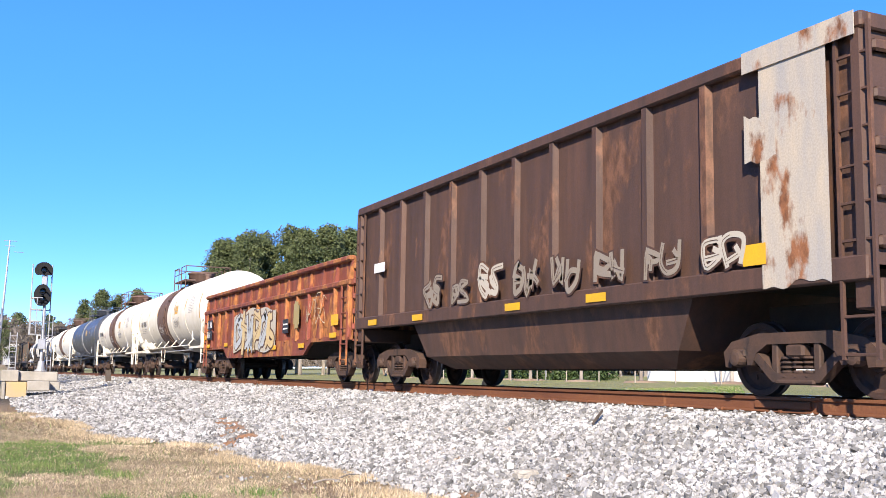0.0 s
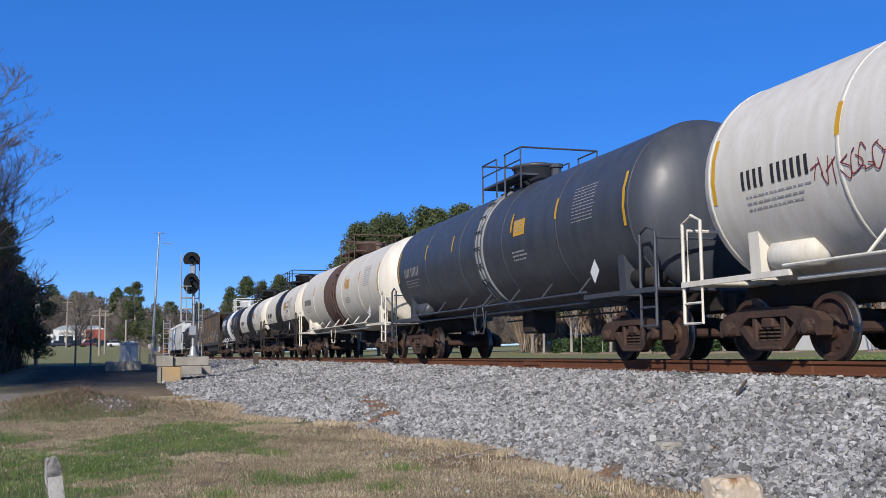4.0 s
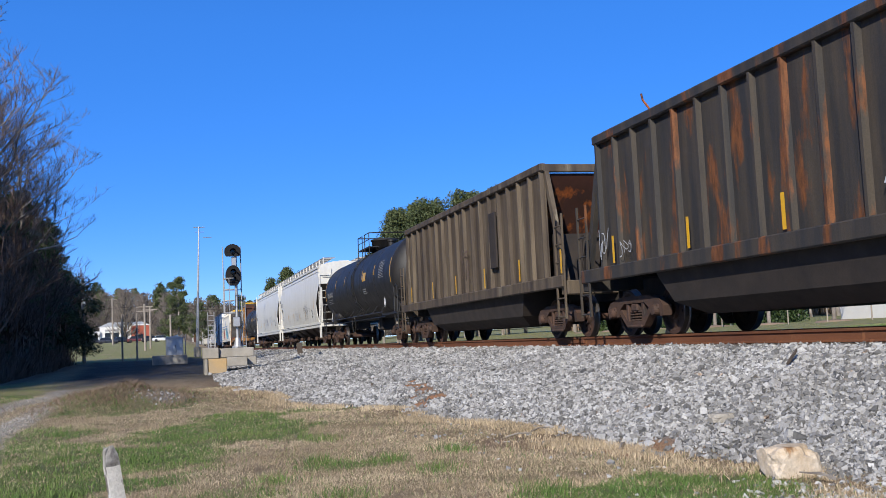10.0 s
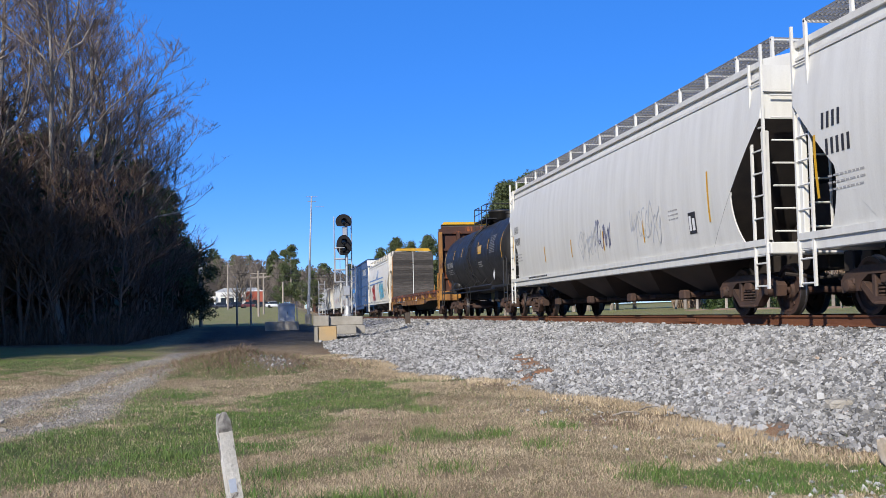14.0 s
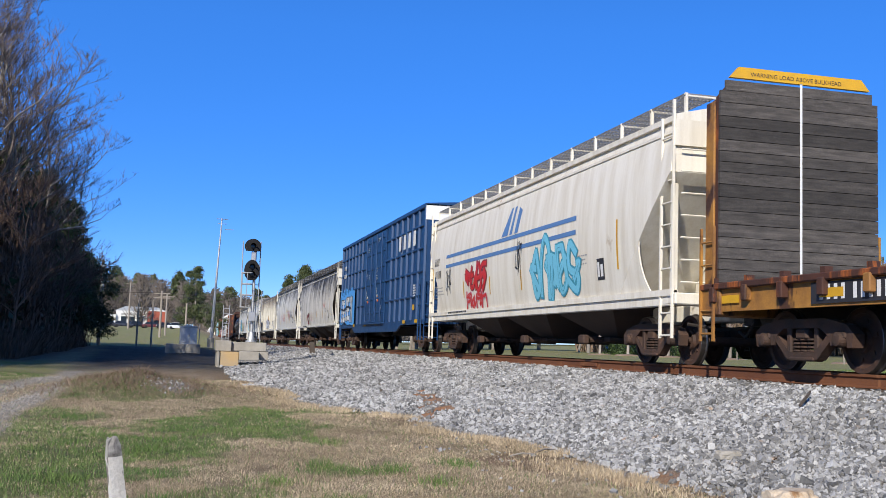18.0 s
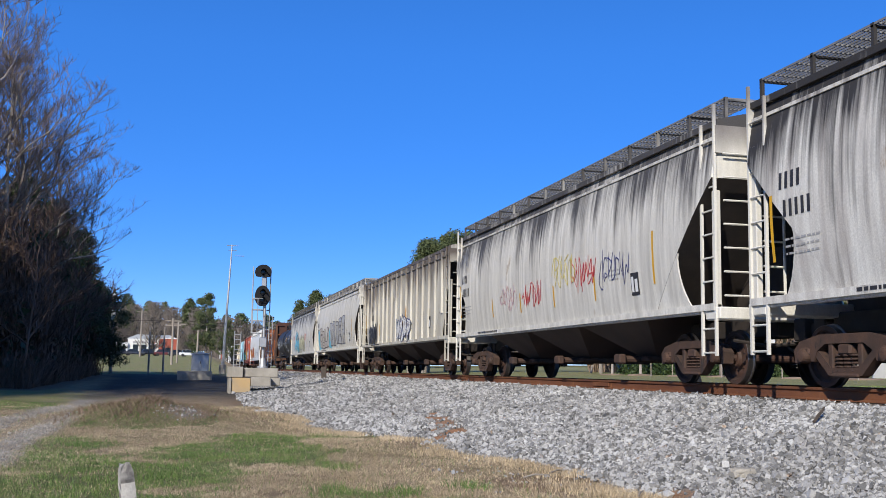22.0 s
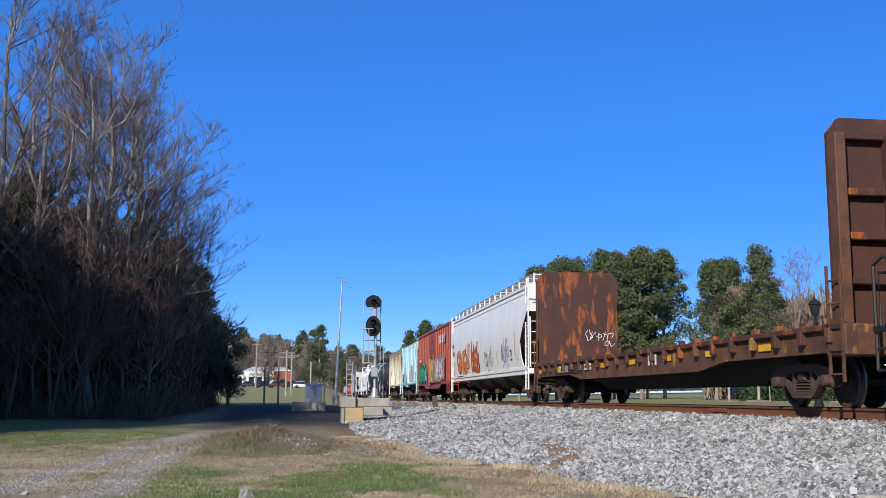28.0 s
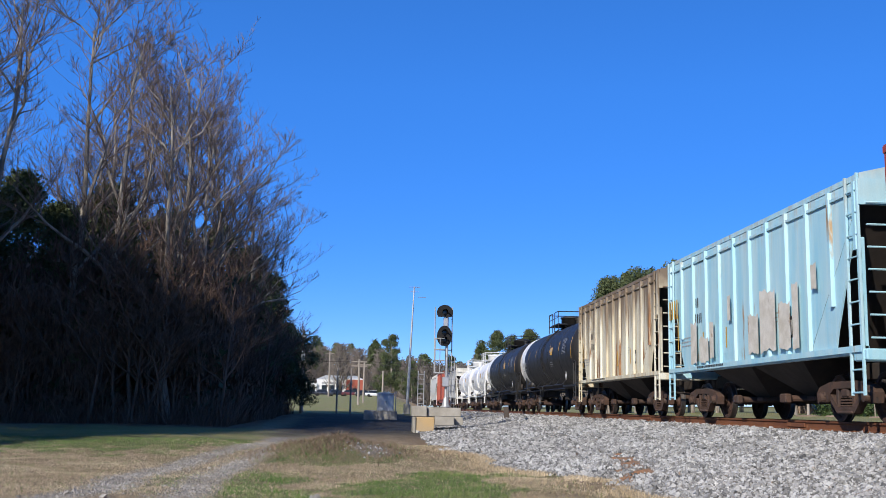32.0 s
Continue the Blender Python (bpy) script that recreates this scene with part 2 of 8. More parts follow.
RUST, DARK = (0.16, 0.055, 0.022), (0.03, 0.024, 0.02)
STREAK = (3.0, 3.0, 0.25)
M = dict(
    white=surf("white tank paint", (0.76, 0.73, 0.65), (0.66, 0.61, 0.51), 0.35, 1.5, STREAK, (0.5, 0.4, 0.27), 0.7, 1.4, 0.55, bump=0.04, grain=0.06, rust_stretch=(1.5, 1.5, 0.12)),
    cream=surf("cream paint", (0.82, 0.78, 0.68), (0.66, 0.6, 0.48), 0.3, 1.2, STREAK, (0.5, 0.36, 0.2), 0.7, 1.2, rough=0.5, bump=0.05, grain=0.08),
    silver=surf("pale grey paint", (0.7, 0.695, 0.65), (0.61, 0.6, 0.555), 0.3, 1.2, STREAK, (0.5, 0.46, 0.38), 0.72, 1.0, rough=0.45, bump=0.04, grain=0.06, rust_stretch=(1.5, 1.5, 0.15)),
    jacket=surf("dull grey jacket band", (0.27, 0.28, 0.29), (0.16, 0.165, 0.17), 0.45, 2.0, STREAK, rough=0.5, bump=0.04, grain=0.1),
    purewhite=surf("clean white paint", (0.8, 0.8, 0.78), (0.72, 0.71, 0.68), 0.3, 1.0, STREAK, rough=0.4, bump=0.03, grain=0.05),
    grimy=surf("grimy grey paint", (0.74, 0.72, 0.65), (0.5, 0.48, 0.43), 0.4, 1.8, (2.5, 2.5, 0.12), (0.46, 0.3, 0.13), 0.68, 1.0, 0.65, bump=0.08, grain=0.2, drip=(2.3, 4.3, (0.07, 0.065, 0.06), 0.0)),
    palegrime=surf("chalky pale grey paint", (0.72, 0.7, 0.63), (0.56, 0.54, 0.48), 0.35, 1.4, (2.5, 2.5, 0.15), (0.62, 0.38, 0.13), 0.66, 0.8, 0.6, bump=0.06, grain=0.12, drip=(3.0, 4.4, (0.22, 0.2, 0.18), -0.2)),
    grimier=surf("soot-streaked grey paint", (0.74, 0.73, 0.67), (0.46, 0.43, 0.39), 0.42, 2.0, (2.2, 2.2, 0.1), (0.4, 0.28, 0.15), 0.7, 1.0, 0.7, bump=0.08, grain=0.22, drip=(1.9, 4.3, (0.035, 0.032, 0.03), 0.1)),
    ribcream=surf("weathered cream paint", (0.62, 0.6, 0.52), (0.42, 0.39, 0.33), 0.45, 2.0, (3, 3, 0.12), (0.46, 0.25, 0.08), 0.63, 1.1, 0.65, bump=0.08, grain=0.2, drip=(2.0, 4.3, (0.11, 0.09, 0.075), 0.02), rust_stretch=(1.5, 1.5, 0.25)),
    peel=surf("bare peeled primer", (0.68, 0.65, 0.58), (0.5, 0.46, 0.38), 0.4, 3.0, (1, 1, 1), (0.3, 0.16, 0.07), 0.62, 3.5, 0.7, bump=0.05, grain=0.15),
    scuff=surf("scuffed primer over rust", (0.5, 0.42, 0.31), (0.34, 0.33, 0.31), 0.45, 1.2, (2, 2, 0.5), (0.3, 0.12, 0.05), 0.55, 1.6, 0.75, bump=0.1, grain=0.2),
    ltblue=surf("faded light blue paint", (0.3, 0.58, 0.7), (0.48, 0.66, 0.7), 0.4, 1.4, STREAK, (0.4, 0.26, 0.13), 0.64, 1.3, 0.5, bump=0.05, grain=0.1, rust_stretch=(1.5, 1.5, 0.35), drip=(2.2, 4.6, (0.42, 0.44, 0.4), -0.35)),
    rustcream=surf("rusting cream paint", (0.7, 0.69, 0.58), (0.56, 0.44, 0.25), 0.3, 1.8, (2.5, 2.5, 0.12), (0.3, 0.14, 0.05), 0.57, 1.5, 0.65, bump=0.08, grain=0.2, drip=(1.4, 4.2, (0.2, 0.15, 0.1), 0.05), rust_stretch=(1.5, 1.5, 0.25)),
    brownband=surf("brown tank band", (0.1, 0.058, 0.045), (0.15, 0.095, 0.075), 0.4, 1.5, STREAK, rough=0.8, bump=0.04, grain=0.1),
    slate=surf("slate grey tank paint", (0.05, 0.057, 0.072), (0.075, 0.083, 0.097), 0.4, 1.2, STREAK, (0.11, 0.105, 0.1), 0.68, 1.2, rough=0.45, bump=0.03, grain=0.08, rust_stretch=(1.5, 1.5, 0.12)),
    black=surf("black tank paint", (0.009, 0.009, 0.01), (0.024, 0.022, 0.021), 0.4, 1.2, STREAK, rough=0.55, bump=0.03, grain=0.1),
    blue=surf("dark blue boxcar paint", (0.008, 0.042, 0.13), (0.013, 0.058, 0.16), 0.4, 1.0, STREAK, rough=0.45, bump=0.03, grain=0.1),
    red=surf("oxide red boxcar paint", (0.34, 0.06, 0.03), (0.27, 0.055, 0.03), 0.45, 1.2, STREAK, rough=0.5, bump=0.04, grain=0.12),
    gonred=surf("rusty red gondola steel", (0.26, 0.065, 0.04), (0.15, 0.045, 0.028), 0.45, 1.8, STREAK, (0.44, 0.17, 0.055), 0.5, 1.6, 0.7, bump=0.12, grain=0.25),
    gonbrown=surf("brown gondola steel", (0.1, 0.05, 0.033), (0.06, 0.034, 0.026), 0.5, 1.3, STREAK, (0.17, 0.08, 0.045), 0.54, 1.1, 0.7, bump=0.1, grain=0.2),
    hopgrey=surf("rust-streaked black hopper steel", (0.03, 0.029, 0.029), (0.08, 0.062, 0.042), 0.3, 1.5, (2.5, 2.5, 0.2), (0.2, 0.075, 0.026), 0.55, 1.6, 0.65, bump=0.1, grain=0.25, rust_stretch=(1.2, 1.2, 0.3)),
    hopbrown=surf("sooty brown hopper steel", (0.05, 0.036, 0.026), (0.15, 0.115, 0.075), 0.36, 1.5, (2.5, 2.5, 0.2), (0.24, 0.2, 0.14), 0.6, 1.2, 0.7, bump=0.1, grain=0.25, rust_stretch=(2, 2, 0.2)),
    rustplate=surf("flaking rusted plate", (0.05, 0.021, 0.014), (0.085, 0.03, 0.017), 0.5, 1.2, (1, 1, 0.6), (0.36, 0.1, 0.022), 0.53, 2.4, 0.75, bump=0.15, grain=0.25, rust_stretch=(1, 1, 0.28)),
    yellow=surf("worn yellow flatcar paint", (0.46, 0.22, 0.04), (0.24, 0.11, 0.035), 0.5, 2.0, (1, 1, 1), (0.09, 0.04, 0.022), 0.55, 1.8, 0.65, bump=0.1, grain=0.2),
    rustyellow=surf("rusted flatcar paint", (0.17, 0.07, 0.028), (0.07, 0.032, 0.02), 0.5, 2.0, (1, 1, 1), (0.46, 0.24, 0.04), 0.62, 1.6, 0.7, bump=0.12, grain=0.25),
    yellowmark=surf("yellow reflective strip", (0.72, 0.4, 0.02), (0.6, 0.33, 0.03), 0.3, 3.0, rough=0.5, bump=0, grain=0.1),
    whitemark=surf("white lettering paint", (0.75, 0.75, 0.73), rough=0.55, bump=0, grain=0.1),
    blackmark=surf("black lettering paint", (0.03, 0.03, 0.035), rough=0.55, bump=0, grain=0.1),
    greymark=surf("faded stencil paint", (0.36, 0.36, 0.355), rough=0.6, bump=0, grain=0.15),
    bluemark=surf("blue stripe paint", (0.1, 0.22, 0.45), rough=0.5, bump=0, grain=0.1),
    truck=surf("dusty brown cast steel", (0.04, 0.026, 0.02), (0.085, 0.045, 0.03), 0.5, 3.0, (1, 1, 1), (0.04, 0.028, 0.024), 0.6, 4.0, 0.8, bump=0.2, grain=0.25),
    wheelface=surf("rusty wheel plate", (0.085, 0.04, 0.026), (0.045, 0.026, 0.02), 0.5, 4.0, rough=0.75, bump=0.1, grain=0.2),
    tread=surf("polished wheel tread", (0.22, 0.2, 0.19), rough=0.45, metal=1.0, bump=0.02, grain=0.1),
    # near-black; end recesses of covered hoppers use it as painted-in shade
    under=surf("near-black underframe and recess shade", (0.022, 0.018, 0.016), (0.04, 0.03, 0.024), 0.5, 2.5, rough=0.8, bump=0.1, grain=0.2),
    hopperslope=surf("dark brown slope sheet", (0.036, 0.024, 0.02), (0.07, 0.045, 0.034), 0.5, 1.5, rough=0.75, bump=0.08, grain=0.2),
    grate=surf("galvanised grating", (0.3, 0.3, 0.3), (0.2, 0.2, 0.2), 0.4, 3.0, rough=0.6, metal=0.4, bump=0, grain=0.15),
    railside=surf("rusty rail side", (0.2, 0.075, 0.03), (0.13, 0.045, 0.02), 0.5, 1.2, (1, 0.5, 3), (0.27, 0.11, 0.045), 0.6, 2.5, 0.8, bump=0.15, grain=0.25),
    railtop=surf("polished rail head", (0.5, 0.46, 0.42), rough=0.25, metal=1.0, bump=0.0, grain=0.1),
    tie=surf("creosoted timber", (0.06, 0.045, 0.035), (0.1, 0.08, 0.065), 0.5, 3.0, rough=0.85, bump=0.3, grain=0.3),
    plank=surf("weathered grey planks", (0.1, 0.088, 0.078), (0.045, 0.04, 0.036), 0.5, 2.5, (1, 0.3, 8), (0.2, 0.18, 0.16), 0.66, 3.0, rough=0.85, bump=0.3, grain=0.35, vary=0.42, rust_stretch=(0.25, 1, 4)),
    galv=surf("galvanised steel", (0.5, 0.51, 0.52), (0.38, 0.39, 0.4), 0.4, 3.0, rough=0.45, metal=0.5, bump=0.02, grain=0.1),
    sigblack=surf("matt black signal paint", (0.006, 0.006, 0.007), rough=0.85, bump=0.02, grain=0.1),
    concrete=surf("weathered concrete", (0.4, 0.37, 0.32), (0.27, 0.25, 0.21), 0.45, 1.8, rough=0.85, bump=0.25, grain=0.15),
    ochre=surf("ochre-stained concrete", (0.48, 0.33, 0.16), (0.38, 0.3, 0.2), 0.4, 2.0, rough=0.85, bump=0.2, grain=0.15),
    bark=surf("grey bark", (0.4, 0.36, 0.31), (0.15, 0.125, 0.1), 0.42, 3.0, (1, 1, 0.3), rough=0.9, bump=0.4, grain=0.3),
    twig=surf("brown twigs", (0.25, 0.195, 0.165), (0.15, 0.112, 0.095), 0.5, 2.0, rough=0.9, bump=0, grain=0.2),
    needle=surf("pine needles", (0.06, 0.085, 0.03), (0.095, 0.115, 0.04), 0.5, 0.8, rough=0.7, bump=0, grain=0.2, island=0.35),
    leafdark=surf("dark evergreen leaves", (0.018, 0.035, 0.011), (0.03, 0.05, 0.015), 0.5, 0.8, rough=0.65, bump=0, grain=0.2, island=0.35),
    mistletoe=surf("olive mistletoe leaves", (0.1, 0.11, 0.025), (0.14, 0.14, 0.04), 0.5, 2.0, rough=0.7, bump=0, grain=0.2, island=0.35),
    hedgeleaf=surf("clipped hedge leaves", (0.03, 0.06, 0.014), (0.05, 0.085, 0.02), 0.5, 1.5, rough=0.65, bump=0, grain=0.2, island=0.3),
    brush=surf("brown brush twigs", (0.17, 0.115, 0.08), (0.26, 0.19, 0.13), 0.5, 1.0, rough=0.9, bump=0, grain=0.2, island=0.35),
    stone=surf("crushed granite", (0.36, 0.358, 0.35), (0.24, 0.236, 0.228), 0.4, 0.7, (1, 1, 1), (0.36, 0.27, 0.2), 0.64, 5.0, 0.85, bump=0.25, fine=60, grain=0.3, island=0.66, rust_stretch=(1, 1, 1)),
    gravel=surf("pale road gravel", (0.34, 0.32, 0.29), (0.22, 0.2, 0.175), 0.4, 0.7, rough=0.9, bump=0.2, grain=0.2, island=0.4),
    boulder=surf("pale ochre boulder", (0.55, 0.42, 0.28), (0.62, 0.55, 0.45), 0.45, 3.5, (1, 1, 1), (0.36, 0.2, 0.09), 0.64, 4.0, 0.85, bump=0.5, fine=25, grain=0.25),
    dryblade=surf("dry winter grass", (0.58, 0.47, 0.32), (0.34, 0.265, 0.17), 0.5, 0.6, rough=0.85, bump=0, grain=0.15, island=0.48),
    greenblade=surf("green spring grass", (0.07, 0.15, 0.024), (0.13, 0.185, 0.045), 0.5, 0.6, rough=0.7, bump=0, grain=0.15, island=0.5),
    stem=surf("leafless stems darkened for wood shade", (0.1, 0.062, 0.044), (0.17, 0.11, 0.078), 0.5, 1.5, rough=0.9, bump=0, grain=0.2, island=0.4),
    farbrush=surf("far leafless crowns", (0.19, 0.162, 0.14), (0.12, 0.1, 0.085), 0.5, 0.1, rough=0.95, bump=0, grain=0.1, island=0.3),
    brick=surf("red brick", (0.4, 0.1, 0.06), (0.33, 0.08, 0.05), 0.5, 2.0, rough=0.8, bump=0.1, grain=0.2),
    render_white=surf("white painted wall", (0.75, 0.74, 0.71), (0.66, 0.65, 0.62), 0.4, 0.6, rough=0.7, bump=0.05, grain=0.06),
    metalroof=surf("grey metal roof", (0.45, 0.47, 0.5), (0.38, 0.4, 0.43), 0.4, 0.5, rough=0.45, metal=0.3, bump=0, grain=0.08),
    darkglass=surf("dark window glass", (0.02, 0.025, 0.03), rough=0.12, bump=0, grain=0.1),
    tyre=surf("black tyre rubber", (0.02, 0.02, 0.02), rough=0.8, bump=0.05, grain=0.1),
    pole=surf("weathered wooden pole", (0.4, 0.35, 0.29), (0.27, 0.23, 0.19), 0.5, 2.0, (3, 3, 0.3), rough=0.9, bump=0.2, grain=0.2),
    stakewhite=surf("flaking white stake paint", (0.68, 0.66, 0.6), (0.52, 0.48, 0.41), 0.4, 5.0, (1, 1, 0.5), (0.24, 0.215, 0.19), 0.58, 9.0, 0.85, bump=0.4, fine=60, grain=0.2),
    lichen=surf("grey weathered stake top", (0.45, 0.43, 0.39), (0.12, 0.11, 0.1), 0.42, 20.0, rough=0.9, bump=0.5, fine=80, grain=0.3),
)


def paint(name, c, rough=0.55):
    if name not in M:
        M[name] = surf(name, c, rough=rough, bump=0, grain=0.12)
    return M[name]


# ---- mesh helpers ----
class G:
    """Vertices, faces and material slots of one mesh."""

    def __init__(self):
        self.v, self.f, self.m, self.k = [], [], [], 0

    def slot(self, k):
        self.k = k
        return self

    def add(self, verts, faces):
        o = len(self.v)
        self.v += [tuple(p) for p in verts]
        self.f += [tuple(i + o for i in f) for f in faces]
        self.m += [self.k] * len(faces)
        return self

    def box(self, x0, x1, y0, y1, z0, z1, c=0.0):
        x0, x1, y0, y1, z0, z1 = min(x0, x1), max(x0, x1), min(y0, y1), max(y0, y1), min(z0, z1), max(z0, z1)
        if c <= 0:
            return self.add([(x, y, z) for z in (z0, z1) for x, y in ((x0, y0), (x1, y0), (x1, y1), (x0, y1))],
                            [(3, 2, 1, 0), (4, 5, 6, 7), (0, 1, 5, 4), (1, 2, 6, 5), (2, 3, 7, 6), (3, 0, 4, 7)])
        c = min(c, (x1 - x0) / 3, (y1 - y0) / 3, (z1 - z0) / 3)
        rings = []
        for z, i in ((z0, c), (z0 + c, 0), (z1 - c, 0), (z1, c)):
            a0, a1, b0, b1 = x0 + i, x1 - i, y0 + i, y1 - i
            rings.append([(a0 + c, b0, z), (a1 - c, b0, z), (a1, b0 + c, z), (a1, b1 - c, z), (a1 - c, b1, z), (a0 + c, b1, z), (a0, b1 - c, z), (a0, b0 + c, z)])
        return self.loft(rings)

    def loft(self, rings, closed=True, caps=True):
        n = len(rings[0])
        faces = []
        for r in range(len(rings) - 1):
            for i in range(n if closed else n - 1):
                j = (i + 1) % n
                faces.append((r * n + i, r * n + j, (r + 1) * n + j, (r + 1) * n + i))
        if caps and closed:
            faces += [tuple(range(n - 1, -1, -1)), tuple(range((len(rings) - 1) * n, len(rings) * n))]
        return self.add([p for r in rings for p in r], faces)

    def prism(self, poly, a, b, axis="y"):
        """A polygon drawn in the two other axes, from a to b along the axis."""
        def at(p, t):
            return {"x": (t, p[0], p[1]), "y": (p[0], t, p[1]), "z": (p[0], p[1], t)}[axis]
        return self.loft([[at(p, a) for p in poly], [at(p, b) for p in poly]])

    def tube(self, pts, r, n=6):
        pts = [Vector(p) for p in pts]
        rings = []
        for i, p in enumerate(pts):
            d = (pts[min(i + 1, len(pts) - 1)] - pts[max(i - 1, 0)]).normalized()
            u = d.cross(Vector((0, 0, 1)) if abs(d.z) < 0.9 else Vector((1, 0, 0))).normalized()
            w = d.cross(u)
            rr = r[i] if isinstance(r, (list, tuple)) else r
            rings.append([p + (u * math.cos(6.28318 * k / n) + w * math.sin(6.28318 * k / n)) * rr for k in range(n)])
        return self.loft(rings)

    def lathe(self, profile, axis="x", n=24, c=(0, 0, 0)):
        """Profile of (along, radius) turned round an axis through c."""
        rings = []
        for a, r in profile:
            ring = []
            for k in range(n):
                u, w = r * math.cos(6.28318 * k / n), r * math.sin(6.28318 * k / n)
                p = {"x": (a, u, w), "y": (w, a, u), "z": (u, w, a)}[axis]
                ring.append((p[0] + c[0], p[1] + c[1], p[2] + c[2]))
            rings.append(ring)
        return self.loft(rings)


def mesh_of(name, g, mats, smooth=False):
    me = bpy.data.meshes.new(name)
    me.from_pydata(g.v, [], g.f)
    for m in mats if isinstance(mats, (list, tuple)) else [mats]:
        me.materials.append(m)
    if any(g.m):
        me.polygons.foreach_set("material_index", g.m)
    if smooth:
        me.polygons.foreach_set("use_smooth", [len(f) == 4 for f in g.f])
    return me


def part(name, g, mats, parent=None, label="", smooth=False, at=None):
    ob = new(name, g if isinstance(g, bpy.types.Mesh) else mesh_of(name, g, mats, smooth))
    if parent:
        ob.parent = parent
    if at is not None:
        ob.matrix_basis = at if isinstance(at, Matrix) else Matrix.Translation(at)
    return tagged(ob, label=label)


def empty(name, label, category, group="", at=(0, 0, 0)):
    ob = new(name)
    ob.matrix_basis = at if isinstance(at, Matrix) else Matrix.Translation(at)
    return tagged(ob, label, category, group)


def fast_mesh(name, verts, faces, mats, size=3):
    """Mesh from arrays of faces of one size."""
    me = bpy.data.meshes.new(name)
    verts, faces = np.asarray(verts, np.float32), np.asarray(faces, np.int32)
    me.vertices.add(len(verts))
    me.vertices.foreach_set("co", verts.ravel())
    me.loops.add(faces.size)
    me.loops.foreach_set("vertex_index", faces.ravel())
    me.polygons.add(len(faces))
    me.polygons.foreach_set("loop_start", np.arange(0, faces.size, size, dtype=np.int32))
    for m in mats if isinstance(mats, (list, tuple)) else [mats]:
        me.materials.append(m)
    me.polygons.foreach_set("use_smooth", np.zeros(len(faces), bool))
    me.update(calc_edges=True)
    return me

# ---- ground ----
rng = np.random.default_rng(7)
TOE_Y = np.array([-60, 4, 7.4, 10, 12.7, 15.7, 18.5, 21, 26, 34, 42, 60, 700.0])
TOE_X = np.array([5.6, 5.4, 5.2, 5.0, 4.7, 4.1, 3.8, 3.0, 2.2, 1.6, 1.8, 5.0, 6.2])
LOW_Y = np.array([-200, 3, 22, 34, 60, 90, 160, 300, 420, 900, 3200.0])
LOW_Z = np.array([-1.4, -1.14, -1.1, -0.85, -0.65, -0.3, 1.0, 3.3, 5.0, 9.0, 20.0])
ROAD_Y = np.array([-40, 4, 9, 14, 22, 30, 50, 75, 110.0])
ROAD_X = np.array([-14, -6.2, -4.4, -3.2, -3.4, -2.3, -1.9, -1.2, -1.5])


def wob(x, y, s):
    return (np.sin(x * 1.7 / s + 1.3 * np.sin(y * 0.9 / s)) + np.sin(y * 1.3 / s + 1.7 * np.sin(x * 1.1 / s + 2))) * 0.5


def smooth01(v, a, b):
    t = np.clip((v - a) / (b - a), 0, 1)
    return t * t * (3 - 2 * t)


def toe(y, x=0):
    return np.interp(y, TOE_Y, TOE_X) + 0.28 * wob(y * 0 + 3, y, 0.8) + 0.12 * wob(y * 0 + 9, y, 0.25)


def ground_z(x, y):
    x, y = np.asarray(x, float), np.asarray(y, float)
    low = np.interp(y, LOW_Y, LOW_Z) + 0.05 * wob(x, y, 2.5) + 0.02 * wob(x, y, 0.7)
    low = low + 0.38 * np.exp(-(((x + 0.9) / 1.5) ** 2 + ((y - 24) / 1.6) ** 2))
    low = low + 0.25 * smooth01(-x, 6, 30) * smooth01(60 - y, 0, 30)
    t = toe(y)
    z = low + (-0.235 - low) * np.clip((x - t) / np.maximum(8.0 - t, 0.5), 0, 1) ** 0.92
    z = np.where(x > 8.0, -0.235, z)
    far = np.interp(x, [11.2, 12.6, 20, 32, 60, 200], [-0.235, -0.42, -0.2, 0.15, 0.6, 4.0]) + 0.03 * wob(x, y, 3)
    return np.where(x > 11.2, far, z)


def ground_sheet():
    xs = np.concatenate([-np.geomspace(1800, 15, 34), np.arange(-14.5, 9.6, 0.13), np.arange(9.7, 15, 0.5), np.geomspace(15.3, 1800, 40)])
    ys = np.concatenate([-np.geomspace(600, 2, 16)[:-1], np.arange(1, 42, 0.15), np.geomspace(42.4, 3200, 70)])
    X, Y = np.meshgrid(xs, ys)
    Z = ground_z(X, Y)
    nx, ny = len(xs), len(ys)
    i = np.arange(nx * ny).reshape(ny, nx)
    faces = np.stack([i[:-1, :-1], i[:-1, 1:], i[1:, 1:], i[1:, :-1]], -1).reshape(-1, 4)
    me = fast_mesh("ground", np.stack([X, Y, Z], -1).reshape(-1, 3), faces, GROUND, 4)
    me.polygons.foreach_set("use_smooth", np.ones(len(faces), bool))
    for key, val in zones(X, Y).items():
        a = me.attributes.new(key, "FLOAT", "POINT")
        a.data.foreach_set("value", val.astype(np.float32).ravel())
    return tagged(new("ground", me), "dry winter grass ground with green patches and gravel", "ground", kind="structure")


def blob(x, y, cx, cy, rx, ry):
    d = np.sqrt(((x - cx) / rx) ** 2 + ((y - cy) / ry) ** 2)
    return smooth01(1.35 - d + 0.22 * wob(x, y, 0.35) + 0.12 * wob(x + 5, y, 0.12), 0.25, 0.6)


